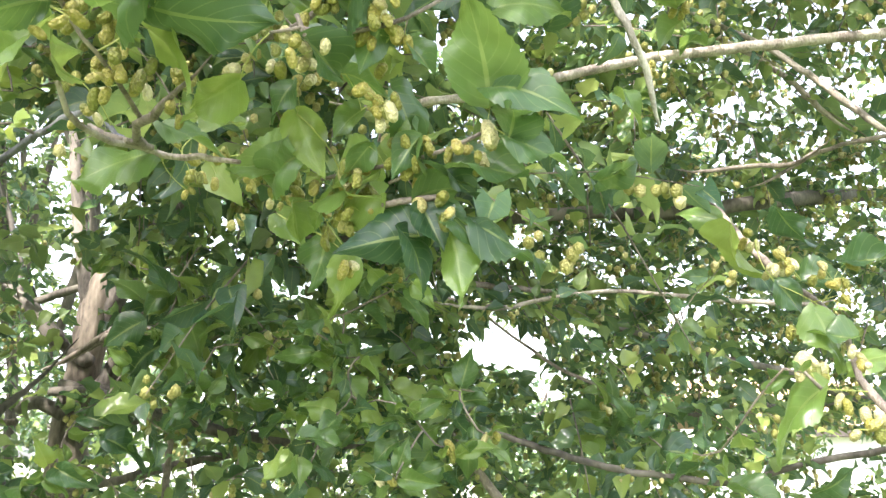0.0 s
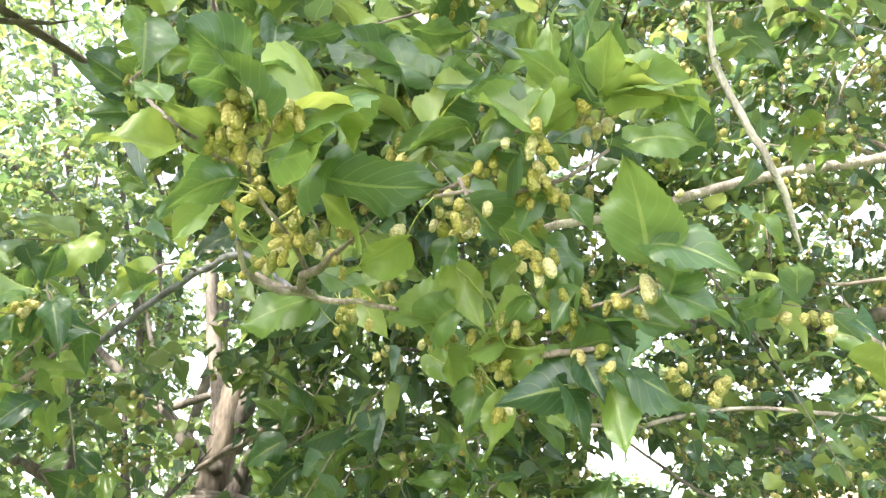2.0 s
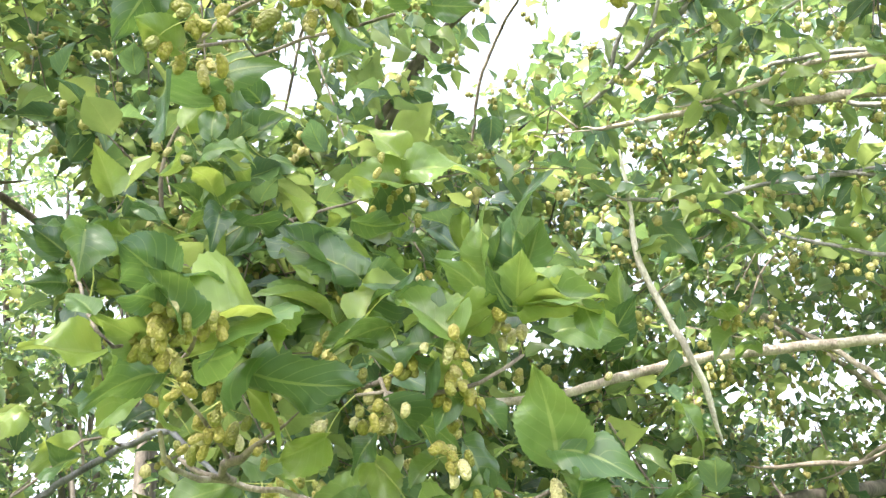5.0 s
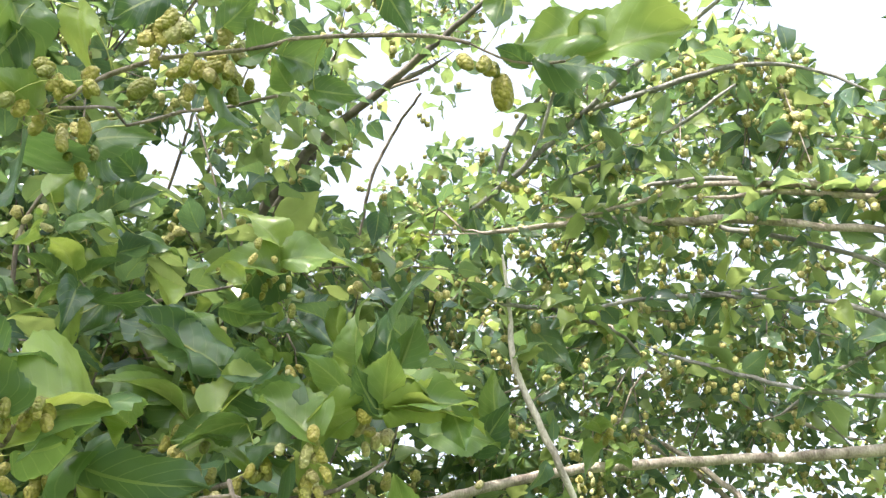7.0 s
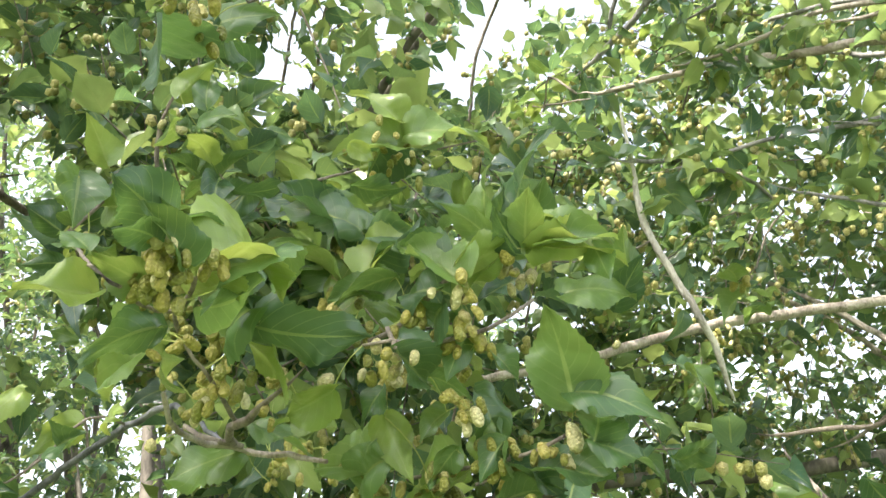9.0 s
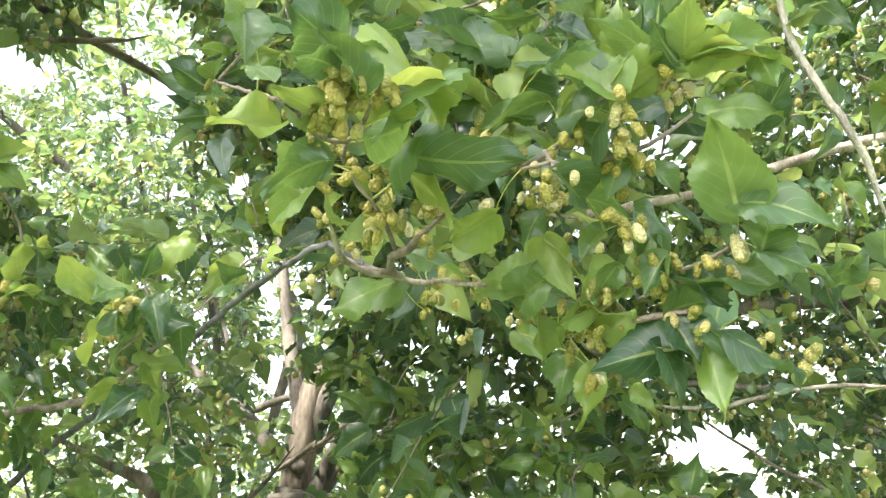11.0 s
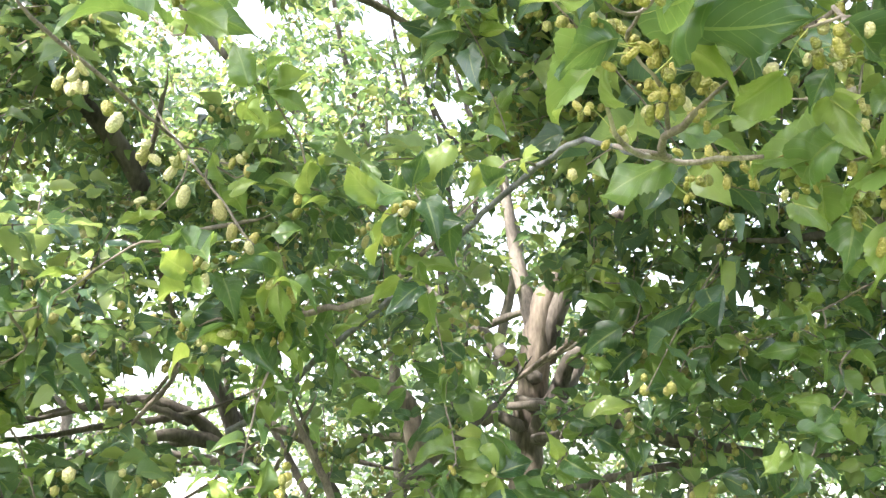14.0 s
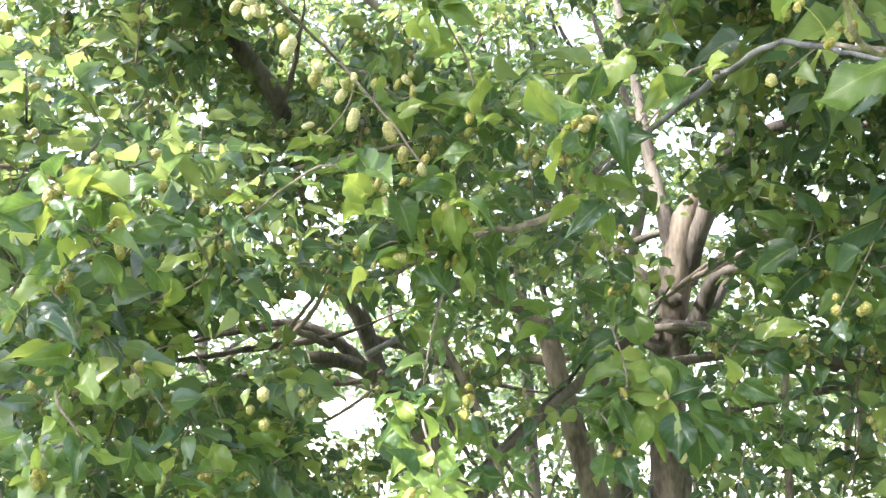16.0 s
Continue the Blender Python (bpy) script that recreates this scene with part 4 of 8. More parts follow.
tree_centre.branch("branch", (0.131, 3.670, 2.414, 0.0022), (-0.064, 3.867, 2.324, 0.0102), (-0.239, 4.046, 2.290, 0.0185), (-0.435, 4.245, 2.272, 0.0165), (-0.490, 4.409, 2.483, 0.0144), (-0.575, 4.552, 2.740, 0.0113), (-0.597, 4.590, 2.814, 0.0062), (-0.622, 4.632, 2.914, 0.0014))
tree_centre.branch("branch", (-0.868, 3.611, 1.690, 0.0144), (-0.732, 3.535, 1.694, 0.0165), (-0.597, 3.506, 1.700, 0.0206))
tree_centre.leaf((-0.152, 1.664, 1.527), (-0.184, 1.644, 1.446), 0.90, (-0.46, -0.81, 0.38))
tree_centre.leaf((-0.162, 1.664, 1.548), (-0.264, 1.663, 1.584), 0.80, (0.18, -0.86, 0.48))
tree_centre.leaf((-0.152, 1.664, 1.558), (-0.170, 1.656, 1.625), 0.90, (0.29, -0.96, -0.04))
tree_centre.leaf((-0.142, 1.664, 1.548), (-0.081, 1.675, 1.570), 0.82, (0.00, -0.90, 0.44))
tree_centre.leaf((-0.203, 1.663, 1.526), (-0.305, 1.651, 1.488), 0.71, (-0.10, -0.83, 0.54))
tree_centre.leaf((-0.113, 1.664, 1.518), (-0.028, 1.648, 1.461), 0.81, (0.38, -0.57, 0.73))
tree_centre.leaf((-0.213, 1.663, 1.526), (-0.245, 1.660, 1.464), 0.80, (-0.07, -0.99, 0.09))
tree_centre.leaf((-0.104, 1.663, 1.488), (-0.077, 1.669, 1.409), 0.80, (0.43, -0.90, 0.08))
tree_centre.leaf((-0.259, 1.759, 1.659), (-0.349, 1.757, 1.613), 0.71, (-0.21, -0.87, 0.45))
tree_centre.leaf((-0.204, 1.762, 1.659), (-0.223, 1.744, 1.736), 0.80, (0.29, -0.95, -0.15))
tree_centre.leaf((0.138, 1.829, 1.799), (0.054, 1.855, 1.757), 0.80, (-0.41, -0.87, 0.29))
tree_centre.leaf((0.168, 1.827, 1.775), (0.195, 1.847, 1.673), 0.70, (0.41, 0.87, 0.28))
tree_centre.leaf((0.098, 1.827, 1.845), (0.022, 1.839, 1.802), 0.80, (-0.19, -0.98, 0.07))
tree_centre.leaf((0.180, 1.813, 1.852), (0.238, 1.817, 1.773), 0.80, (0.22, -0.97, 0.12))
tree_centre.leaf((0.141, 1.809, 1.910), (0.101, 1.790, 2.000), 0.80, (0.80, -0.54, 0.24))
tree_centre.leaf((-0.222, 1.642, 1.557), (-0.295, 1.643, 1.535), 0.80, (-0.23, -0.62, 0.75))
tree_centre.leaf((-0.192, 1.612, 1.507), (-0.223, 1.604, 1.447), 0.80, (-0.09, -0.98, 0.18))
tree_centre.leaf((-0.133, 1.643, 1.508), (-0.135, 1.633, 1.429), 0.85, (-0.03, -0.99, 0.13))
tree_centre.leaf((-0.091, 1.684, 1.539), (-0.031, 1.689, 1.550), 0.80, (-0.07, -0.72, 0.69))
tree_centre.leaf((-0.074, 1.662, 1.509), (-0.006, 1.662, 1.510), 0.81, (-0.01, -0.53, 0.84))
tree_centre.leaf((-0.233, 1.661, 1.588), (-0.305, 1.647, 1.566), 0.81, (-0.07, -0.73, 0.68))
tree_centre.leaf((-0.121, 1.663, 1.579), (-0.140, 1.660, 1.631), 0.90, (0.69, -0.69, 0.21))
tree_centre.leaf((-0.181, 1.663, 1.589), (-0.221, 1.634, 1.608), 0.90, (0.65, -0.59, 0.48))
tree_centre.leaf((0.040, 1.856, 1.665), (0.113, 1.832, 1.709), 0.80, (-0.54, -0.65, 0.54))
tree_centre.leaf((0.049, 1.858, 1.620), (0.131, 1.848, 1.598), 0.80, (0.07, -0.78, 0.62))
tree_centre.leaf((0.196, 1.830, 1.708), (0.265, 1.827, 1.729), 0.80, (-0.23, -0.72, 0.65))
tree_centre.leaf((0.091, 1.922, 1.911), (0.036, 1.922, 1.963), 0.80, (0.34, -0.87, 0.36))
tree_centre.leaf((-0.214, 1.758, 1.704), (-0.280, 1.748, 1.726), 0.81, (0.33, -0.65, 0.68))
tree_centre.leaf((-0.246, 1.754, 1.726), (-0.313, 1.747, 1.772), 0.80, (0.10, 0.95, 0.29))
tree_centre.leaf((-0.393, 1.742, 1.703), (-0.436, 1.720, 1.748), 0.80, (0.74, -0.46, 0.48))
tree_centre.leaf((-0.337, 1.753, 1.658), (-0.392, 1.737, 1.680), 0.80, (0.44, -0.52, 0.73))
tree_centre.fruits((-0.172, 1.664, 1.548), 2, 0.010, 0.5, 0.0135)
tree_centre.fruits((-0.144, 1.662, 1.451), 1, 0.004, 0.8, 0.0135)
tree_centre.branch("branch", (0.098, 0.996, 1.908, 0.0025), (0.039, 1.140, 1.993, 0.0037), (-0.007, 1.251, 2.039, 0.0049), (-0.118, 1.441, 2.026, 0.0057), (-0.249, 1.672, 1.993, 0.0061), (-0.472, 2.096, 1.954, 0.0074), (-0.786, 2.620, 1.888, 0.0098), (-1.113, 3.210, 1.796, 0.0131), (-1.415, 3.563, 1.718, 0.0164), bark=SLATE_BARK)
tree_centre.branch("branch", (0.023, 0.848, 1.918, 0.0025), (0.032, 0.866, 1.897, 0.0029), (0.067, 0.939, 1.899, 0.0039), (0.095, 0.980, 1.910, 0.0041), (0.122, 0.992, 1.907, 0.0042), (0.154, 0.963, 1.900, 0.0036), (0.190, 0.898, 1.876, 0.0029), bark=PALE_BARK)
tree_centre.branch("twig", (0.115, 1.090, 1.939, 0.0006), (0.106, 1.031, 1.919, 0.0027), (0.098, 0.978, 1.912, 0.0049), (0.089, 0.915, 1.908, 0.0045), (0.104, 0.882, 1.909, 0.0049), (0.127, 0.834, 1.915, 0.0027), (0.153, 0.779, 1.933, 0.0006))
tree_centre.branch("twig", (-0.135, 1.029, 2.183, 0.0020), (-0.010, 0.551, 1.891, 0.0015), (0.004, 0.592, 1.899, 0.0015), (0.013, 0.620, 1.902, 0.0016), (0.035, 0.643, 1.909, 0.0020), (0.047, 0.607, 1.904, 0.0019), (0.052, 0.579, 1.907, 0.0019))
tree_centre.branch("twig", (0.037, 0.645, 1.910, 0.0017), (0.035, 0.732, 1.934, 0.0020), (0.050, 0.749, 1.917, 0.0019), (0.071, 0.774, 1.903, 0.0022), (0.096, 0.919, 1.917, 0.0029))
tree_centre.branch("twig", (0.195, 0.723, 1.932, 0.0014), (0.217, 0.708, 1.932, 0.0019), (0.237, 0.705, 1.929, 0.0021), (0.272, 0.703, 1.938, 0.0021), (0.302, 0.683, 1.942, 0.0020), (0.346, 0.686, 1.977, 0.0015))
tree_centre.branch("twig", (0.216, 0.718, 1.949, 0.0022), (0.221, 0.704, 1.924, 0.0024))
tree_centre.branch("twig", (0.264, 0.844, 1.848, 0.0019), (0.292, 0.795, 1.845, 0.0021), (0.322, 0.752, 1.841, 0.0020), (0.351, 0.713, 1.844, 0.0018), (0.372, 0.698, 1.854, 0.0019))
tree_centre.branch("twig", (0.311, 0.769, 1.826, 0.0016), (0.331, 0.745, 1.831, 0.0016))
tree_centre.branch("twig", (0.306, 0.771, 1.805, 0.0032), (0.331, 0.748, 1.806, 0.0032), (0.353, 0.735, 1.807, 0.0026))
tree_centre.branch("twig", (0.041, 0.995, 1.934, 0.0031), (0.074, 0.952, 1.906, 0.0033), (0.105, 0.984, 1.912, 0.0038))
tree_centre.branch("twig", (0.016, 0.520, 2.133, 0.0022), (0.028, 0.521, 2.158, 0.0021), (0.044, 0.517, 2.175, 0.0022), (0.078, 0.465, 2.154, 0.0018), (0.130, 0.448, 2.171, 0.0016), (0.158, 0.396, 2.137, 0.0014), (0.202, 0.384, 2.152, 0.0016), (0.241, 0.353, 2.136, 0.0015), (0.262, 0.335, 2.119, 0.0013))
tree_centre.branch("twig", (0.262, 0.335, 2.119, 0.0008), (0.281, 0.332, 2.112, 0.0008), (0.304, 0.328, 2.112, 0.0010), (0.318, 0.309, 2.101, 0.0010))
tree_centre.branch("twig", (0.016, 0.528, 2.135, 0.0016), (0.047, 0.573, 2.191, 0.0014), (0.059, 0.613, 2.213, 0.0016), (0.100, 0.572, 2.208, 0.0016), (0.135, 0.560, 2.219, 0.0015), (0.164, 0.473, 2.160, 0.0013))
tree_centre.branch("twig", (-0.049, 1.136, 2.321, 0.0039), (-0.062, 1.095, 2.386, 0.0033), (-0.057, 1.076, 2.414, 0.0026), (-0.049, 1.062, 2.436, 0.0023), (-0.029, 1.040, 2.468, 0.0020), (-0.005, 1.028, 2.488, 0.0020))
tree_centre.branch("branch", (0.132, 2.248, 2.893, 0.0017), (0.213, 2.058, 2.900, 0.0079), (0.286, 1.888, 2.945, 0.0144), (0.330, 1.784, 2.979, 0.0132), (0.361, 1.655, 3.041, 0.0132), (0.409, 1.550, 3.113, 0.0120), (0.449, 1.460, 3.145, 0.0108), (0.501, 1.368, 3.168, 0.0096), (0.586, 1.227, 3.231, 0.0084), (0.628, 1.160, 3.268, 0.0072), (0.677, 1.081, 3.305, 0.0060), (0.720, 0.993, 3.345, 0.0048), (0.742, 0.948, 3.369, 0.0026), (0.766, 0.898, 3.407, 0.0006))
tree_centre.branch("branch", (0.333, 2.780, 3.188, 0.0020), (0.377, 2.556, 3.228, 0.0092), (0.418, 2.354, 3.308, 0.0168), (0.467, 2.104, 3.426, 0.0192), (0.518, 2.002, 3.530, 0.0180), (0.578, 1.917, 3.604, 0.0132), (0.648, 1.810, 3.687, 0.0108), (0.760, 1.708, 3.741, 0.0084), (0.802, 1.669, 3.765, 0.0046), (0.849, 1.627, 3.805, 0.0010))
tree_centre.branch("twig", (0.460, 1.455, 3.165, 0.0036), (0.551, 1.398, 3.260, 0.0042), (0.621, 1.347, 3.282, 0.0036))
tree_centre.branch("twig", (0.708, 2.063, 3.238, 0.0006), (0.704, 2.024, 3.268, 0.0026), (0.701, 1.989, 3.306, 0.0048), (0.692, 1.885, 3.427, 0.0054), (0.718, 1.773, 3.532, 0.0048), (0.727, 1.595, 3.523, 0.0036))
tree_centre.branch("branch", (0.596, 1.060, 2.618, 0.0007), (0.615, 1.031, 2.626, 0.0030), (0.632, 1.004, 2.641, 0.0056), (0.658, 0.966, 2.665, 0.0056), (0.711, 0.876, 2.716, 0.0056), (0.742, 0.762, 2.735, 0.0048), (0.770, 0.661, 2.738, 0.0040), (0.804, 0.587, 2.758, 0.0032), (0.816, 0.558, 2.768, 0.0017), (0.830, 0.527, 2.787, 0.0006), bark=GREY_BARK, leafy=0.80)
tree_centre.branch("twig", (0.646, 1.044, 2.664, 0.0006), (0.647, 1.018, 2.679, 0.0021), (0.647, 0.995, 2.698, 0.0039), (0.647, 0.960, 2.730, 0.0039), (0.662, 0.901, 2.773, 0.0035), (0.659, 0.809, 2.752, 0.0031), (0.657, 0.779, 2.747, 0.0017), (0.656, 0.745, 2.748, 0.0006), bark=GREY_BARK, leafy=0.80)
tree_centre.branch("twig", (0.650, 0.908, 2.634, 0.0006), (0.649, 0.883, 2.646, 0.0016), (0.649, 0.860, 2.663, 0.0029), (0.648, 0.816, 2.700, 0.0029), (0.647, 0.763, 2.740, 0.0029), (0.646, 0.740, 2.760, 0.0016), (0.646, 0.715, 2.788, 0.0006), bark=GREY_BARK, leafy=0.80)
tree_centre.branch("twig", (0.735, 0.959, 2.678, 0.0006), (0.751, 0.927, 2.667, 0.0015), (0.764, 0.898, 2.662, 0.0028), (0.807, 0.810, 2.656, 0.0032), (0.834, 0.726, 2.649, 0.0032), (0.875, 0.646, 2.673, 0.0024), bark=GREY_BARK, leafy=0.80)
tree_centre.branch("twig", (0.187, 2.316, 3.210, 0.0007), (0.194, 2.279, 3.241, 0.0033), (0.201, 2.246, 3.280, 0.0060), (0.229, 2.106, 3.457, 0.0060), (0.226, 1.896, 3.509, 0.0054), (0.240, 1.844, 3.561, 0.0048), (0.250, 1.806, 3.602, 0.0026), (0.261, 1.764, 3.659, 0.0006))
tree_centre.branch("twig", (0.122, 2.141, 3.253, 0.0006), (0.125, 2.102, 3.283, 0.0026), (0.128, 2.067, 3.320, 0.0048), (0.136, 1.965, 3.440, 0.0048), (0.141, 1.893, 3.517, 0.0048), (0.143, 1.856, 3.560, 0.0026), (0.146, 1.815, 3.619, 0.0006))
tree_centre.branch("twig", (0.555, 1.492, 3.831, 0.0006), (0.539, 1.538, 3.781, 0.0026), (0.524, 1.580, 3.747, 0.0048), (0.490, 1.674, 3.679, 0.0048), (0.455, 1.766, 3.606, 0.0042), (0.440, 1.806, 3.578, 0.0023), (0.423, 1.851, 3.557, 0.0005))
tree_centre.branch("twig", (-0.125, 1.936, 3.485, 0.0009), (-0.125, 1.892, 3.510, 0.0040), (-0.126, 1.853, 3.544, 0.0072), (-0.127, 1.782, 3.611, 0.0060), (-0.145, 1.701, 3.680, 0.0060), (-0.155, 1.661, 3.718, 0.0033), (-0.165, 1.616, 3.772, 0.0007))
tree_centre.branch("twig", (0.275, 1.768, 3.654, 0.0007), (0.278, 1.721, 3.676, 0.0033), (0.280, 1.678, 3.706, 0.0060), (0.283, 1.598, 3.769, 0.0060), (0.285, 1.555, 3.806, 0.0033), (0.288, 1.508, 3.859, 0.0007))
tree_centre.branch("twig", (0.196, 0.826, 1.973, 0.0027), (0.221, 0.758, 1.960, 0.0028), (0.240, 0.738, 1.971, 0.0029), (0.251, 0.685, 1.973, 0.0026), (0.265, 0.669, 1.982, 0.0023))
tree_centre.leaf((-0.014, 0.584, 1.889), (-0.058, 0.562, 1.878), 0.72, (0.36, -0.88, 0.30))
tree_centre.leaf((0.022, 0.582, 1.898), (-0.018, 0.565, 1.912), 0.75, (-0.03, 0.68, 0.74))
tree_centre.leaf((0.070, 0.582, 1.917), (0.110, 0.654, 1.995), 0.81, (-0.14, -0.69, 0.71))
tree_centre.leaf((0.043, 0.558, 1.909), (0.017, 0.520, 1.929), 0.72, (0.75, -0.63, -0.22))
tree_centre.leaf((0.047, 0.564, 1.909), (0.049, 0.561, 1.944), 0.70, (0.11, -0.99, -0.09))
tree_centre.leaf((0.059, 0.648, 1.918), (0.123, 0.683, 1.953), 0.73, (0.57, -0.24, -0.79))
tree_centre.leaf((0.050, 0.601, 1.904), (0.087, 0.635, 1.956), 0.80, (0.01, -0.84, 0.54))
tree_centre.leaf((0.019, 0.724, 1.931), (-0.042, 0.723, 1.912), 0.75, (-0.23, 0.69, 0.69))
tree_centre.leaf((0.017, 0.795, 1.949), (-0.051, 0.867, 1.923), 0.74, (-0.73, -0.69, -0.02))
tree_centre.leaf((0.022, 0.800, 1.947), (-0.010, 0.904, 1.954), 0.80, (-0.83, -0.22, -0.50))
tree_centre.leaf((0.101, 0.745, 1.951), (0.170, 0.704, 1.910), 0.74, (-0.62, -0.31, -0.72))
tree_centre.leaf((0.098, 0.771, 1.944), (0.154, 0.764, 1.909), 0.67, (0.52, 0.41, 0.75))
tree_centre.leaf((0.180, 0.800, 2.033), (0.130, 0.773, 2.081), 0.72, (0.71, -0.56, 0.43))
tree_centre.leaf((0.196, 0.782, 2.087), (0.119, 0.786, 2.135), 0.80, (0.14, -0.94, 0.31))
tree_centre.leaf((0.201, 0.772, 2.032), (0.251, 0.763, 2.091), 0.74, (-0.56, -0.75, 0.36))
tree_centre.leaf((0.178, 0.806, 2.038), (0.241, 0.778, 1.999), 0.80, (-0.20, -0.92, 0.33))
tree_centre.leaf((0.255, 0.674, 1.969), (0.215, 0.715, 1.992), 0.79, (-0.57, -0.75, 0.34))
tree_centre.leaf((0.271, 0.663, 1.976), (0.222, 0.695, 2.026), 0.76, (-0.20, -0.90, 0.38))
tree_centre.leaf((0.257, 0.678, 1.956), (0.246, 0.728, 1.945), 0.80, (-0.63, -0.30, -0.72))
tree_centre.leaf((0.294, 0.652, 2.017), (0.264, 0.658, 2.057), 0.67, (0.72, 0.52, 0.46))
tree_centre.leaf((0.318, 0.643, 2.004), (0.286, 0.631, 2.032), 0.69, (0.07, 0.88, 0.46))
tree_centre.leaf((0.324, 0.640, 2.003), (0.313, 0.607, 2.050), 0.70, (0.15, 0.79, 0.59))
tree_centre.leaf((0.339, 0.637, 2.006), (0.399, 0.607, 2.018), 0.70, (-0.47, -0.85, 0.26))
tree_centre.leaf((0.386, 0.631, 2.010), (0.402, 0.635, 1.976), 0.80, (0.51, 0.79, 0.33))
tree_centre.leaf((0.368, 0.669, 1.876), (0.357, 0.653, 1.949), 0.95, (0.45, 0.86, 0.26))
tree_centre.leaf((0.370, 0.667, 1.882), (0.415, 0.613, 1.873), 0.79, (-0.53, -0.55, 0.64))
tree_centre.leaf((0.385, 0.668, 1.841), (0.382, 0.630, 1.867), 1.00, (0.55, 0.44, 0.71))
tree_centre.leaf((0.385, 0.670, 1.838), (0.440, 0.648, 1.826), 0.79, (-0.21, -0.81, 0.54))
tree_centre.leaf((0.354, 0.720, 1.830), (0.409, 0.684, 1.817), 0.80, (-0.30, -0.69, 0.66))
tree_centre.leaf((0.378, 0.735, 1.783), (0.448, 0.725, 1.757), 0.78, (0.16, -0.69, 0.70))
tree_centre.leaf((0.331, 0.748, 1.808), (0.376, 0.738, 1.830), 0.80, (-0.24, 0.61, 0.76))
tree_centre.leaf((0.335, 0.746, 1.798), (0.352, 0.737, 1.759), 0.95, (-0.11, -0.98, 0.18))
tree_centre.leaf((0.334, 0.752, 1.774), (0.282, 0.791, 1.777), 0.79, (0.51, 0.64, 0.57))
tree_centre.leaf((0.285, 0.926, 1.812), (0.284, 0.947, 1.760), 0.85, (0.64, 0.72, 0.28))
tree_centre.leaf((0.301, 0.784, 1.832), (0.235, 0.854, 1.837), 0.78, (-0.61, -0.61, 0.49))
tree_centre.leaf((0.230, 0.790, 1.890), (0.255, 0.813, 1.844), 0.75, (0.07, 0.88, 0.47))
tree_centre.leaf((0.245, 0.856, 1.859), (0.177, 0.931, 1.890), 0.76, (-0.53, -0.69, 0.49))
tree_centre.leaf((0.242, 0.978, 1.847), (0.267, 0.951, 1.819), 0.90, (-0.26, -0.80, 0.54))
tree_centre.leaf((0.314, 0.748, 1.878), (0.300, 0.766, 1.843), 0.85, (-0.90, -0.40, 0.15))
tree_centre.leaf((0.306, 0.740, 1.902), (0.352, 0.754, 1.850), 0.71, (0.42, -0.90, 0.13))
tree_centre.leaf((0.337, 0.738, 1.832), (0.309, 0.744, 1.876), 0.71, (-0.82, -0.32, -0.48))
tree_centre.leaf((0.115, 0.937, 1.918), (0.182, 0.914, 1.902), 0.67, (-0.09, -0.73, 0.68))
tree_centre.leaf((0.175, 0.750, 1.898), (0.138, 0.795, 1.885), 0.80, (-0.23, -0.44, -0.87))
tree_centre.leaf((0.101, 0.989, 1.905), (0.018, 1.026, 1.891), 0.77, (-0.42, -0.77, 0.48))
tree_centre.leaf((0.222, 0.766, 1.908), (0.199, 0.771, 1.879), 0.80, (-0.55, -0.78, 0.30))
tree_centre.leaf((0.222, 0.706, 1.921), (0.264, 0.743, 1.905), 0.74, (0.56, -0.77, -0.30))
tree_centre.leaf((0.282, 0.699, 1.935), (0.271, 0.722, 1.911), 0.90, (0.08, 0.74, 0.67))
tree_centre.leaf((0.181, 0.830, 1.888), (0.137, 0.843, 1.917), 0.81, (0.28, -0.64, 0.71))
tree_centre.leaf((0.288, 0.782, 1.898), (0.257, 0.792, 1.875), 0.80, (-0.23, 0.74, 0.64))
tree_centre.leaf((0.354, 0.740, 1.782), (0.388, 0.751, 1.730), 0.72, (0.63, 0.57, 0.53))
tree_centre.leaf((0.310, 0.701, 1.927), (0.334, 0.697, 1.903), 0.81, (0.04, -0.98, 0.20))
tree_centre.leaf((0.271, 0.778, 1.930), (0.315, 0.767, 1.918), 0.70, (0.34, 0.43, 0.84))
tree_centre.leaf((0.025, 0.537, 1.912), (-0.005, 0.512, 1.912), 0.70, (-0.45, 0.54, 0.71))
tree_centre.leaf((-0.014, 0.536, 1.898), (-0.033, 0.537, 1.919), 0.80, (0.22, -0.95, 0.24))
tree_centre.leaf((0.763, 1.117, 2.116), (0.811, 1.097, 2.085), 0.71, (0.02, -0.82, 0.57))
tree_centre.leaf((0.705, 1.083, 1.965), (0.775, 1.066, 1.981), 0.81, (0.08, -0.47, -0.88))
tree_centre.leaf((0.031, 0.552, 1.932), (-0.004, 0.510, 1.940), 0.90, (-0.38, 0.47, 0.80))
tree_centre.leaf((0.036, 0.557, 1.924), (0.018, 0.541, 1.949), 0.80, (0.10, 0.80, 0.59))
tree_centre.leaf((0.128, 0.811, 2.128), (0.211, 0.798, 2.148), 0.69, (-0.19, -0.96, 0.18))
tree_centre.leaf((0.185, 0.806, 2.077), (0.114, 0.780, 2.137), 0.79, (0.48, -0.85, 0.19))
tree_centre.leaf((0.209, 0.773, 2.075), (0.251, 0.747, 2.083), 0.73, (-0.54, -0.81, 0.21))
tree_centre.leaf((0.303, 0.672, 2.006), (0.227, 0.706, 2.025), 0.73, (-0.33, -0.89, 0.31))
tree_centre.leaf((0.342, 0.643, 2.007), (0.402, 0.612, 2.021), 0.73, (-0.45, -0.52, 0.73))
tree_centre.leaf((0.437, 0.942, 2.233), (0.396, 0.888, 2.321), 0.72, (-0.90, -0.04, -0.44))
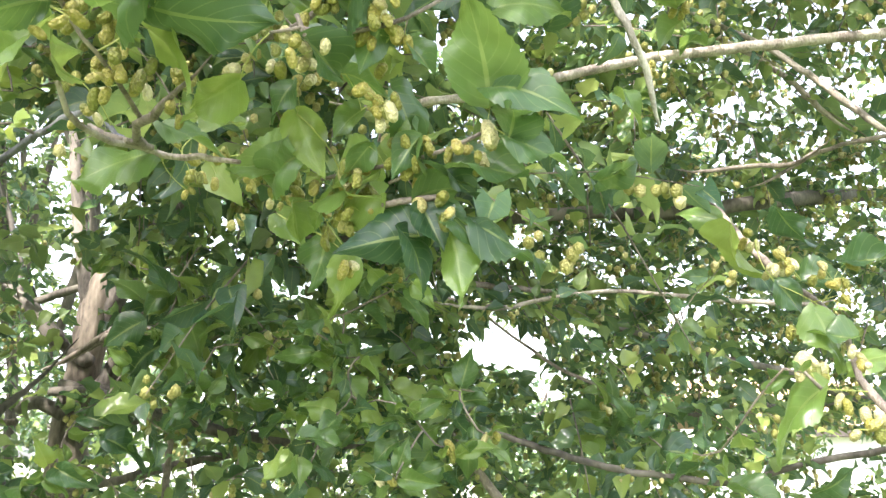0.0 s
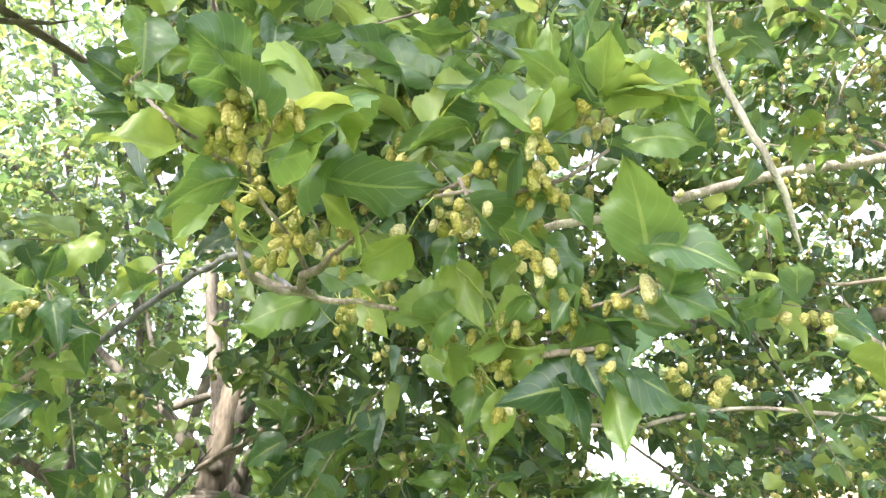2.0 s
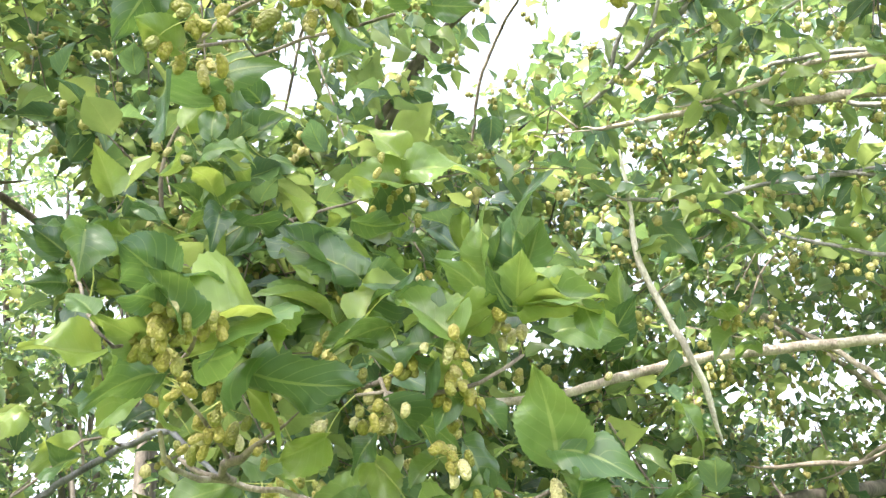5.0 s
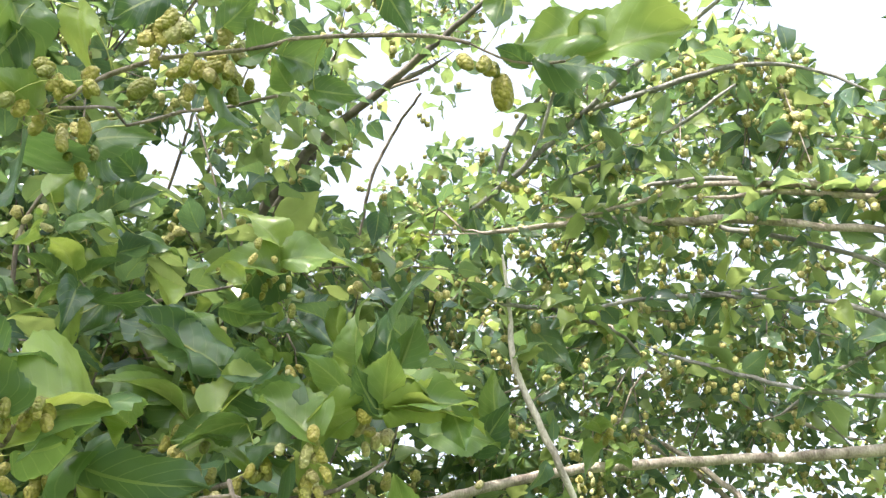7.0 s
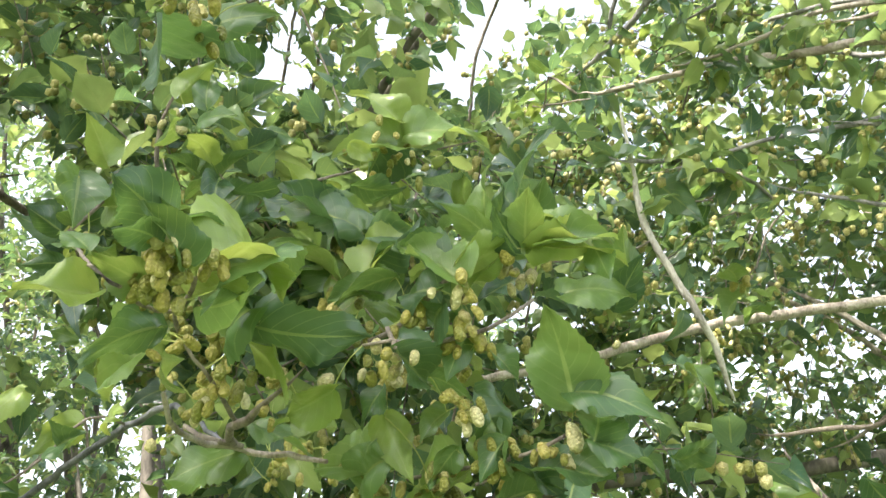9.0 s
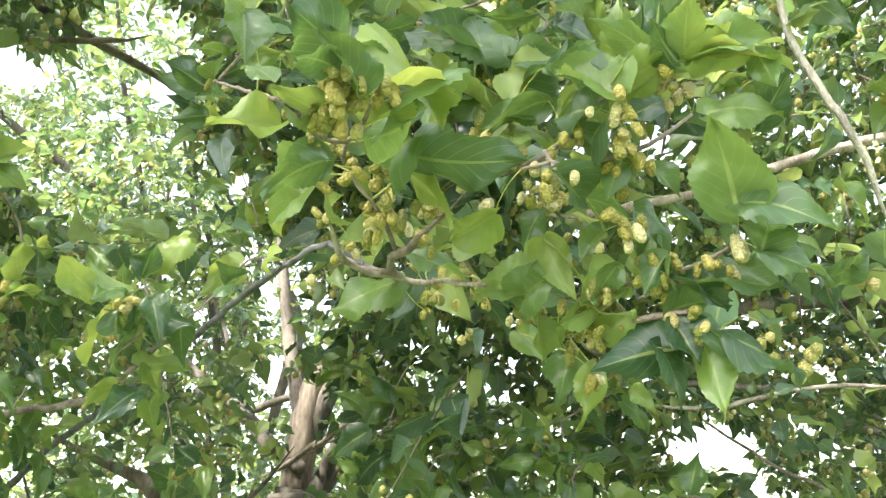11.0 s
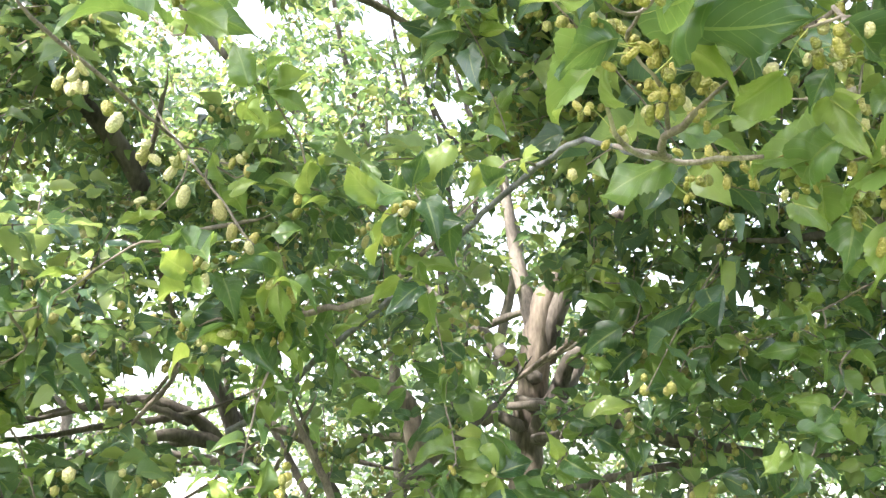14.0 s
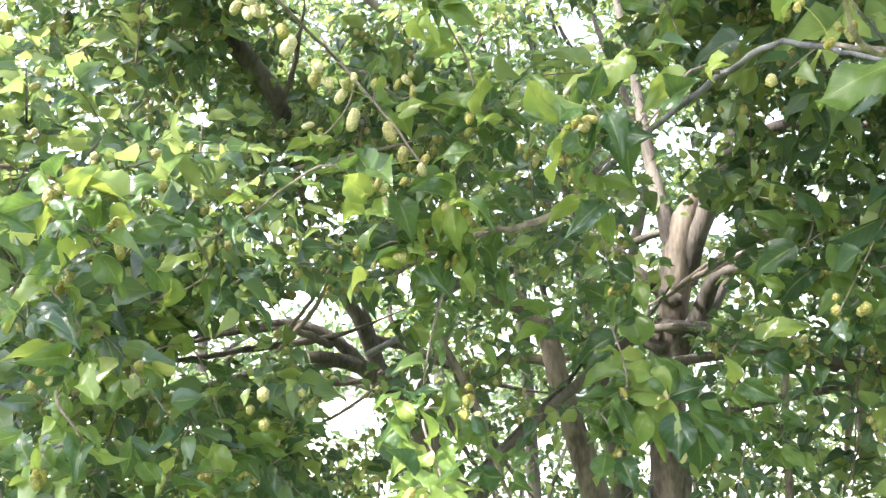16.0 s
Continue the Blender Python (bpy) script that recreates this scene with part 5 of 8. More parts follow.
tree_centre.leaf((0.452, 0.941, 2.226), (0.461, 0.900, 2.283), 0.71, (0.56, 0.71, 0.42))
tree_centre.leaf((0.634, 1.074, 2.192), (0.659, 1.031, 2.260), 0.70, (0.24, 0.86, 0.45))
tree_centre.leaf((0.226, 0.733, 2.010), (0.176, 0.766, 2.015), 0.68, (0.31, 0.33, 0.89))
tree_centre.leaf((0.011, 0.480, 2.192), (0.018, 0.490, 2.153), 0.81, (-0.53, -0.80, -0.30))
tree_centre.leaf((-0.034, 0.489, 2.188), (-0.000, 0.506, 2.139), 0.73, (0.32, -0.94, -0.10))
tree_centre.leaf((-0.022, 0.491, 2.159), (-0.045, 0.529, 2.127), 0.80, (-0.01, 0.64, 0.77))
tree_centre.leaf((0.002, 0.521, 2.122), (-0.030, 0.499, 2.126), 0.90, (-0.22, 0.47, 0.85))
tree_centre.leaf((0.066, 0.430, 2.177), (0.030, 0.458, 2.170), 0.77, (-0.52, -0.77, -0.37))
tree_centre.leaf((0.112, 0.437, 2.175), (0.131, 0.411, 2.190), 0.74, (0.19, 0.59, 0.78))
tree_centre.leaf((0.138, 0.445, 2.163), (0.158, 0.408, 2.158), 0.80, (-0.85, -0.41, -0.34))
tree_centre.leaf((0.154, 0.410, 2.134), (0.198, 0.420, 2.151), 0.68, (0.37, -0.79, -0.49))
tree_centre.leaf((0.182, 0.422, 2.124), (0.215, 0.417, 2.126), 0.70, (0.06, 0.68, 0.73))
tree_centre.leaf((0.166, 0.434, 2.133), (0.145, 0.421, 2.141), 0.78, (-0.18, 0.71, 0.69))
tree_centre.leaf((0.111, 0.492, 2.173), (0.165, 0.544, 2.198), 0.70, (0.71, -0.71, -0.06))
tree_centre.leaf((-0.012, 0.589, 2.154), (-0.016, 0.702, 2.179), 0.73, (0.75, 0.17, -0.64))
tree_centre.leaf((0.025, 0.671, 2.228), (0.068, 0.623, 2.229), 0.77, (-0.73, -0.66, -0.21))
tree_centre.leaf((0.028, 0.661, 2.223), (0.080, 0.704, 2.240), 0.72, (0.65, -0.76, -0.06))
tree_centre.leaf((0.211, 0.368, 2.187), (0.241, 0.385, 2.176), 0.68, (0.09, 0.43, 0.90))
tree_centre.leaf((0.277, 0.310, 2.149), (0.273, 0.329, 2.130), 0.81, (0.13, 0.71, 0.69))
tree_centre.leaf((0.322, 0.280, 2.096), (0.281, 0.307, 2.113), 0.75, (-0.59, -0.79, -0.16))
tree_centre.leaf((0.323, 0.294, 2.092), (0.372, 0.245, 2.095), 0.75, (-0.70, -0.70, -0.14))
tree_centre.leaf((0.310, 0.323, 2.111), (0.358, 0.296, 2.104), 0.71, (-0.48, -0.87, 0.06))
tree_centre.leaf((0.301, 0.329, 2.112), (0.278, 0.325, 2.119), 0.80, (0.25, 0.20, 0.95))
tree_centre.leaf((0.049, 0.608, 1.968), (0.020, 0.573, 1.952), 0.81, (0.61, -0.15, -0.78))
tree_centre.leaf((0.068, 0.584, 1.925), (0.119, 0.642, 1.994), 0.79, (-0.07, -0.74, 0.67))
tree_centre.leaf((0.190, 0.811, 2.041), (0.128, 0.788, 2.079), 0.74, (0.41, -0.90, 0.13))
tree_centre.leaf((0.270, 0.962, 2.388), (0.215, 0.940, 2.436), 0.69, (0.37, -0.93, -0.00))
tree_centre.leaf((0.290, 0.971, 2.371), (0.379, 0.928, 2.406), 0.71, (-0.46, -0.88, 0.10))
tree_centre.leaf((0.279, 0.984, 2.356), (0.185, 0.971, 2.345), 0.79, (0.09, -0.94, 0.32))
tree_centre.leaf((0.219, 0.980, 2.279), (0.286, 0.985, 2.268), 0.79, (-0.14, -0.25, -0.96))
tree_centre.leaf((0.190, 0.808, 2.116), (0.110, 0.799, 2.168), 0.82, (0.34, -0.87, 0.37))
tree_centre.leaf((0.413, 0.963, 2.236), (0.431, 0.928, 2.287), 0.77, (0.36, -0.71, -0.61))
tree_centre.leaf((0.406, 0.966, 2.235), (0.361, 0.939, 2.284), 0.77, (-0.71, -0.09, -0.70))
tree_centre.leaf((0.331, 0.641, 2.006), (0.398, 0.623, 2.028), 0.73, (0.18, -0.44, -0.88))
tree_centre.leaf((0.211, 0.784, 2.055), (0.254, 0.740, 2.084), 0.68, (0.31, -0.29, -0.90))
tree_centre.leaf((0.205, 0.952, 2.325), (0.239, 0.957, 2.310), 0.80, (0.18, 0.73, 0.65))
tree_centre.leaf((0.418, 1.058, 2.286), (0.356, 1.048, 2.361), 0.79, (-0.76, -0.10, -0.64))
tree_centre.leaf((0.263, 1.012, 2.412), (0.241, 1.081, 2.328), 0.68, (0.54, -0.58, -0.61))
tree_centre.leaf((0.364, 0.632, 2.026), (0.324, 0.629, 2.049), 0.81, (0.16, -0.98, 0.15))
tree_centre.leaf((0.341, 0.653, 2.006), (0.304, 0.645, 2.036), 0.67, (0.18, -0.98, -0.04))
tree_centre.leaf((-0.032, 1.014, 2.415), (0.005, 0.997, 2.467), 0.70, (-0.16, 0.90, 0.41))
tree_centre.leaf((0.065, 0.987, 2.460), (0.017, 0.964, 2.496), 0.76, (0.24, 0.65, 0.73))
tree_centre.leaf((0.056, 1.065, 2.444), (0.105, 1.028, 2.486), 0.81, (-0.53, -0.84, -0.13))
tree_centre.leaf((0.019, 1.050, 2.371), (-0.027, 1.073, 2.334), 0.75, (-0.09, 0.79, 0.61))
tree_centre.leaf((0.094, 1.123, 2.456), (0.158, 1.123, 2.476), 0.71, (-0.09, -0.96, 0.27))
tree_centre.leaf((0.031, 1.103, 2.286), (-0.030, 1.085, 2.295), 0.82, (0.30, -0.69, 0.66))
tree_centre.leaf((0.078, 1.083, 2.324), (0.050, 1.118, 2.273), 0.70, (0.05, 0.84, 0.55))
tree_centre.leaf((0.094, 0.699, 1.944), (0.051, 0.798, 1.947), 0.74, (-0.91, -0.39, -0.16))
tree_centre.leaf((0.159, 0.827, 2.080), (0.111, 0.812, 1.998), 0.71, (-0.41, -0.82, 0.39))
tree_centre.leaf((0.265, 0.677, 2.004), (0.212, 0.721, 2.029), 0.75, (-0.55, -0.20, -0.81))
tree_centre.leaf((0.274, 0.671, 1.998), (0.325, 0.639, 2.005), 0.76, (-0.11, -0.37, -0.92))
tree_centre.leaf((0.224, 0.762, 2.010), (0.167, 0.785, 2.006), 0.71, (-0.38, -0.88, 0.30))
tree_centre.leaf((0.675, 1.092, 2.263), (0.647, 1.072, 2.327), 0.80, (0.25, 0.89, 0.39))
tree_centre.leaf((0.546, 1.060, 2.196), (0.634, 1.015, 2.217), 0.82, (-0.49, -0.83, 0.27))
tree_centre.leaf((-0.473, 0.800, 2.093), (-0.427, 0.829, 2.068), 0.79, (0.64, -0.65, 0.41))
tree_centre.leaf((-0.460, 0.818, 2.069), (-0.405, 0.864, 2.071), 0.76, (0.55, -0.68, 0.47))
tree_centre.leaf((-0.048, 0.620, 2.005), (-0.043, 0.615, 1.963), 1.00, (0.43, -0.89, 0.16))
tree_centre.leaf((-0.439, 0.931, 2.124), (-0.485, 0.887, 2.152), 0.75, (0.72, -0.68, 0.11))
tree_centre.fruits((0.026, 0.555, 1.909), 3, 0.008, 0.3, 0.0100)
tree_centre.fruits((0.033, 0.559, 1.906), 7, 0.012, 0.1, 0.0100)
tree_centre.fruits((0.035, 0.577, 1.899), 5, 0.010, 0.1, 0.0100)
tree_centre.fruits((0.012, 0.582, 1.899), 2, 0.007, 0.0, 0.0100)
tree_centre.fruits((0.063, 0.574, 1.916), 3, 0.007, 0.0, 0.0100)
tree_centre.fruits((0.064, 0.769, 1.897), 4, 0.011, 0.1, 0.0100)
tree_centre.fruits((0.084, 0.822, 1.914), 4, 0.013, 0.1, 0.0100)
tree_centre.fruits((0.045, 0.946, 1.931), 2, 0.010, 0.5, 0.0100)
tree_centre.fruits((0.023, 0.737, 1.935), 5, 0.015, 0.0, 0.0100)
tree_centre.fruits((0.079, 0.775, 1.926), 4, 0.015, 0.0, 0.0100)
tree_centre.fruits((0.118, 0.895, 1.926), 1, 0.003, 0.3, 0.0100)
tree_centre.fruits((0.132, 0.864, 1.931), 4, 0.015, 0.1, 0.0100)
tree_centre.fruits((0.171, 0.764, 1.903), 1, 0.002, 1.0, 0.0100)
tree_centre.fruits((0.003, 1.065, 2.006), 2, 0.011, 0.0, 0.0100)
tree_centre.fruits((0.164, 1.031, 1.921), 6, 0.019, 0.0, 0.0100)
tree_centre.fruits((0.151, 1.130, 1.922), 4, 0.017, 0.0, 0.0100)
tree_centre.fruits((0.212, 1.058, 1.914), 4, 0.016, 0.0, 0.0100)
tree_centre.fruits((0.241, 0.903, 1.860), 6, 0.020, 0.0, 0.0100)
tree_centre.fruits((0.283, 0.897, 1.821), 5, 0.017, 0.0, 0.0100)
tree_centre.fruits((0.293, 0.800, 1.803), 5, 0.013, 0.0, 0.0100)
tree_centre.fruits((0.242, 0.976, 1.853), 2, 0.009, 0.2, 0.0100)
tree_centre.fruits((0.303, 0.891, 1.770), 2, 0.007, 0.1, 0.0100)
tree_centre.fruits((0.179, 0.803, 1.999), 6, 0.016, 0.0, 0.0100)
tree_centre.fruits((0.193, 0.778, 1.977), 4, 0.013, 0.0, 0.0100)
tree_centre.fruits((0.189, 0.803, 2.058), 3, 0.009, 0.1, 0.0100)
tree_centre.fruits((0.176, 0.805, 2.083), 1, 0.003, 0.2, 0.0100)
tree_centre.fruits((0.216, 0.728, 1.915), 5, 0.013, 0.4, 0.0100)
tree_centre.fruits((0.254, 0.814, 1.936), 5, 0.015, 0.5, 0.0100)
tree_centre.fruits((0.267, 0.666, 1.959), 4, 0.009, 0.2, 0.0100)
tree_centre.fruits((0.276, 0.681, 1.944), 5, 0.011, 0.4, 0.0100)
tree_centre.fruits((0.292, 0.700, 1.932), 4, 0.011, 0.0, 0.0100)
tree_centre.fruits((0.232, 0.709, 1.952), 3, 0.007, 0.1, 0.0100)
tree_centre.fruits((0.320, 0.678, 2.006), 1, 0.002, 1.0, 0.0100)
tree_centre.fruits((0.311, 0.657, 2.009), 1, 0.002, 0.6, 0.0100)
tree_centre.fruits((0.324, 0.683, 1.992), 2, 0.005, 0.8, 0.0100)
tree_centre.fruits((0.346, 0.681, 1.996), 1, 0.002, 0.9, 0.0100)
tree_centre.fruits((0.378, 0.695, 1.851), 1, 0.002, 1.0, 0.0100)
tree_centre.fruits((0.357, 0.709, 1.842), 2, 0.006, 0.2, 0.0100)
tree_centre.fruits((0.375, 0.701, 1.835), 2, 0.006, 0.2, 0.0100)
tree_centre.fruits((0.331, 0.746, 1.829), 2, 0.008, 0.3, 0.0100)
tree_centre.fruits((0.331, 0.749, 1.798), 1, 0.003, 0.8, 0.0100)
tree_centre.fruits((0.358, 0.735, 1.799), 3, 0.009, 0.0, 0.0100)
tree_centre.fruits((1.028, 1.404, 2.321), 3, 0.014, 0.6, 0.0100)
tree_centre.fruits((0.071, 0.449, 2.158), 5, 0.011, 0.2, 0.0100)
tree_centre.fruits((0.086, 0.440, 2.163), 1, 0.002, 0.8, 0.0100)
tree_centre.fruits((0.115, 0.439, 2.175), 1, 0.002, 0.9, 0.0100)
tree_centre.fruits((0.123, 0.467, 2.173), 2, 0.006, 0.4, 0.0100)
tree_centre.fruits((0.102, 0.480, 2.163), 4, 0.009, 0.1, 0.0100)
tree_centre.fruits((0.108, 0.522, 2.186), 3, 0.010, 0.1, 0.0100)
tree_centre.fruits((0.134, 0.490, 2.182), 3, 0.011, 0.1, 0.0100)
tree_centre.fruits((0.074, 0.519, 2.174), 1, 0.002, 0.5, 0.0100)
tree_centre.fruits((0.012, 0.502, 2.138), 5, 0.013, 0.1, 0.0100)
tree_centre.fruits((0.008, 0.531, 2.128), 4, 0.013, 0.1, 0.0100)
tree_centre.fruits((0.016, 0.617, 2.188), 4, 0.015, 0.1, 0.0100)
tree_centre.fruits((0.271, 0.341, 2.108), 2, 0.007, 0.2, 0.0100)
tree_centre.fruits((0.289, 0.344, 2.102), 1, 0.002, 0.0, 0.0100)
tree_centre.fruits((-0.043, 1.073, 2.422), 2, 0.008, 0.9, 0.0100)
tree_centre.fruits((-0.038, 1.087, 2.403), 1, 0.002, 0.9, 0.0100)
tree_centre.fruits((0.308, 1.432, 2.939), 3, 0.017, 0.9, 0.0100)
tree_centre.fruits((0.256, 0.989, 2.354), 6, 0.023, 0.2, 0.0100)
tree_centre.fruits((0.282, 0.991, 2.344), 4, 0.021, 0.2, 0.0100)
tree_centre.fruits((0.176, 0.825, 2.079), 3, 0.011, 0.8, 0.0100)
tree_centre.fruits((0.191, 0.816, 2.062), 3, 0.013, 0.2, 0.0100)
tree_centre.fruits((0.196, 0.806, 2.041), 2, 0.007, 0.2, 0.0100)
tree_centre.fruits((0.188, 0.837, 1.998), 2, 0.008, 0.9, 0.0100)
tree_centre.fruits((1.033, 1.400, 2.321), 3, 0.014, 0.6, 0.0100)
tree_centre.fruits((0.804, 1.402, 2.284), 1, 0.002, 1.0, 0.0100)
tree_centre.leaf((0.302, 0.891, 1.788), (0.306, 0.895, 1.725), 0.68, (0.22, -0.97, -0.05))
tree_centre.leaf((0.318, 0.757, 1.778), (0.355, 0.747, 1.740), 0.82, (0.44, -0.67, 0.60))
tree_centre.leaf((0.301, 0.770, 1.814), (0.259, 0.827, 1.815), 0.71, (-0.54, -0.38, -0.75))
tree_centre.leaf((0.232, 0.802, 1.852), (0.198, 0.883, 1.845), 0.72, (-0.92, -0.38, 0.03))
tree_centre.leaf((0.335, 0.733, 1.835), (0.379, 0.725, 1.807), 0.68, (0.21, -0.80, 0.56))
tree_centre.leaf((0.289, 0.755, 1.853), (0.267, 0.777, 1.827), 0.71, (-0.09, 0.72, 0.69))
tree_centre.leaf((0.352, 0.737, 1.794), (0.379, 0.717, 1.769), 0.79, (-0.17, -0.85, 0.50))
tree_centre.leaf((0.243, 0.894, 1.836), (0.259, 0.919, 1.797), 0.81, (0.49, -0.81, -0.32))
tree_centre.leaf((0.326, 0.728, 1.855), (0.305, 0.748, 1.829), 0.70, (0.06, 0.82, 0.57))
tree_centre.leaf((0.289, 0.816, 1.809), (0.320, 0.768, 1.808), 0.73, (-0.72, -0.47, 0.51))
tree_centre.fruits((0.272, 0.819, 1.833), 5, 0.016, 0.1, 0.0100)
tree_centre.fruits((0.285, 0.780, 1.836), 4, 0.013, 0.1, 0.0100)
tree_centre.fruits((0.314, 0.741, 1.849), 4, 0.013, 0.1, 0.0100)
tree_centre.fruits((0.292, 0.725, 1.882), 4, 0.012, 0.2, 0.0100)
tree_centre.spray((-0.284, 1.199, 1.920), 9, 0.067, 1)
tree_centre.spray((-0.279, 1.268, 1.862), 6, 0.063, 1)
tree_centre.spray((-0.241, 1.651, 1.736), 7, 0.053, 1)
tree_centre.spray((-0.272, 1.611, 1.515), 7, 0.051, 1)
tree_centre.spray((-0.233, 1.611, 1.446), 7, 0.055, 1)
tree_centre.spray((-0.036, 1.812, 1.485), 8, 0.056, 0)
tree_centre.spray((0.093, 1.982, 1.809), 8, 0.052, 0)
tree_centre.spray((0.159, 1.888, 1.633), 6, 0.054, 1)
tree_centre.spray((0.217, 1.944, 1.923), 7, 0.055, 1)
tree_centre.spray((0.089, 2.000, 1.447), 8, 0.062, 0)
tree_centre.spray((0.046, 2.145, 2.055), 7, 0.067, 0)
tree_centre.spray((0.230, 1.905, 2.073), 7, 0.054, 0)
tree_centre.spray((-0.250, 1.268, 1.989), 7, 0.052, 0)
tree_centre.spray((0.267, 1.857, 1.897), 8, 0.060, 0)
tree_centre.spray((0.160, 2.065, 1.945), 7, 0.060, 1)
tree_centre.spray((0.419, 1.684, 1.825), 8, 0.050, 1)
tree_centre.spray((0.465, 1.523, 1.754), 8, 0.057, 0)
tree_centre.spray((0.543, 1.476, 1.896), 7, 0.058, 1)
tree_centre.spray((0.380, 1.858, 1.717), 8, 0.067, 0)
tree_centre.spray((0.189, 1.984, 1.762), 7, 0.049, 0)
tree_centre.spray((-0.151, 1.453, 2.254), 6, 0.055, 0)
tree_centre.spray((-0.187, 1.287, 2.347), 5, 0.064, 1)
tree_centre.spray((0.389, 1.525, 1.793), 7, 0.063, 0)
tree_centre.spray((0.432, 1.529, 1.659), 7, 0.061, 0)
tree_centre.spray((0.531, 1.452, 1.665), 7, 0.053, 0)
tree_centre.spray((0.379, 1.541, 1.565), 7, 0.065, 0)
tree_centre.spray((0.610, 1.481, 1.600), 7, 0.051, 1)
tree_centre.spray((0.500, 1.410, 1.548), 6, 0.048, 1)
tree_centre.spray((0.277, 1.744, 1.796), 7, 0.062, 0)
tree_centre.spray((0.187, 1.758, 1.720), 7, 0.062, 0)
tree_centre.spray((-0.017, 1.658, 1.579), 7, 0.051, 1)
tree_centre.spray((0.111, 1.850, 1.815), 7, 0.055, 0)
tree_centre.spray((0.021, 1.008, 2.388), 7, 0.055, 0)
tree_centre.spray((-0.088, 1.010, 2.273), 7, 0.058, 0)
tree_centre.spray((0.037, 1.013, 2.291), 7, 0.064, 0)
tree_centre.spray((0.161, 1.017, 2.281), 7, 0.054, 0)
tree_centre.spray((0.362, 1.156, 2.388), 6, 0.056, 0)
tree_centre.spray((0.225, 1.042, 2.225), 6, 0.052, 1)
tree_centre.spray((0.353, 1.105, 2.277), 6, 0.061, 1)
tree_centre.crown((-0.01, 3.69, 2.52), (1.54, 1.12, 1.54), 390, 0.055, 0.25, -0.05)
tree_centre.crown((0.31, 2.66, 1.70), (0.93, 0.61, 0.71), 205, 0.052, 0.2, -0.1, singles=14)
tree_centre.crown((0.21, 2.25, 3.45), (1.12, 0.83, 0.93), 92, 0.052, 0.3, -0.05)
tree_centre.crown((-0.41, 1.95, 2.83), (0.61, 0.51, 0.61), 48, 0.055, 0.3, -0.1)
tree_centre.crown((-0.02, 2.16, 2.99), (0.78, 0.78, 0.78), 95, 0.055, 0.25, -0.1)
tree_centre.crown((0.18, 2.23, 3.47), (0.78, 0.78, 0.78), 52, 0.052, 0.3, -0.1)
tree_centre.crown((-0.12, 1.49, 3.12), (0.65, 0.65, 0.65), 77, 0.055, 0.3, -0.1)
tree_centre.crown((0.37, 2.02, 3.69), (0.65, 0.65, 0.65), 24, 0.052, 0.3, 0.0)
tree_centre.crown((0.68, 2.11, 3.16), (0.78, 0.78, 0.78), 55, 0.052, 0.4, -0.1)
tree_centre.crown((-0.37, 1.89, 3.10), (0.78, 0.78, 0.78), 112, 0.055, 0.3, -0.1)
tree_centre.crown((-0.52, 2.70, 3.03), (0.91, 0.91, 0.91), 155, 0.052, 0.3, -0.1)
tree_centre.crown((0.39, 1.53, 2.28), (0.52, 0.45, 0.39), 37, 0.071, 0.5, -0.2, clear=1.3, singles=20)
tree_centre.crown((0.06, 1.54, 2.31), (0.45, 0.39, 0.33), 28, 0.071, 0.4, -0.2, clear=1.3)
tree_centre.crown((0.01, 1.98, 2.64), (0.52, 0.52, 0.52), 64, 0.064, 0.3, -0.2)
tree_centre.crown((0.38, 1.91, 2.74), (0.52, 0.52, 0.52), 49, 0.064, 0.3, -0.2)
tree_centre.crown((0.76, 2.13, 2.63), (0.52, 0.52, 0.52), 46, 0.064, 0.3, -0.2)
tree_centre.crown((-0.50, 2.18, 2.85), (0.65, 0.65, 0.65), 74, 0.057, 0.3, -0.2)
tree_centre.crown((-0.56, 2.41, 2.58), (0.52, 0.52, 0.52), 46, 0.057, 0.3, -0.2)
tree_centre.finish()

tree_right = Tree("spreading mulberry tree with thin pinkish-brown limbs, dense leaves and fruit", (4.40, 2.40, 0.0), 12)
tree_right.branch("trunk", (4.42, 2.38, -0.1, 0.12), (4.38, 2.42, 0.9, 0.11), (4.34, 2.46, 1.8, 0.10), (4.30, 2.50, 2.6, 0.09), (4.2, 2.55, 3.4, 0.05))
tree_right.branch("branch", (0.397, 1.500, 2.214, 0.0009), (0.456, 1.497, 2.211, 0.0042), (0.510, 1.493, 2.219, 0.0076), (0.704, 1.481, 2.262, 0.0088), (0.865, 1.485, 2.323, 0.0101), (1.063, 1.493, 2.395, 0.0107), (1.305, 1.430, 2.433, 0.0113), (1.530, 1.320, 2.444, 0.0120), (1.707, 1.228, 2.456, 0.0139), (1.989, 1.099, 2.485, 0.0164), (3.145, 1.799, 2.543, 0.0213), (4.300, 2.500, 2.600, 0.0262), bark=PALE_BARK)
tree_right.branch("branch", (0.672, 1.047, 2.551, 0.0019), (0.689, 1.063, 2.489, 0.0039), (0.697, 1.075, 2.435, 0.0050), (0.705, 1.088, 2.383, 0.0058), (0.723, 1.096, 2.332, 0.0060), (0.749, 1.099, 2.285, 0.0063), (0.768, 1.098, 2.248, 0.0063), (0.786, 1.097, 2.208, 0.0062), (0.817, 1.115, 2.168, 0.0058), (0.838, 1.134, 2.131, 0.0048), (0.862, 1.154, 2.089, 0.0019), bark=SUNLIT_BARK, leafy=0.22)
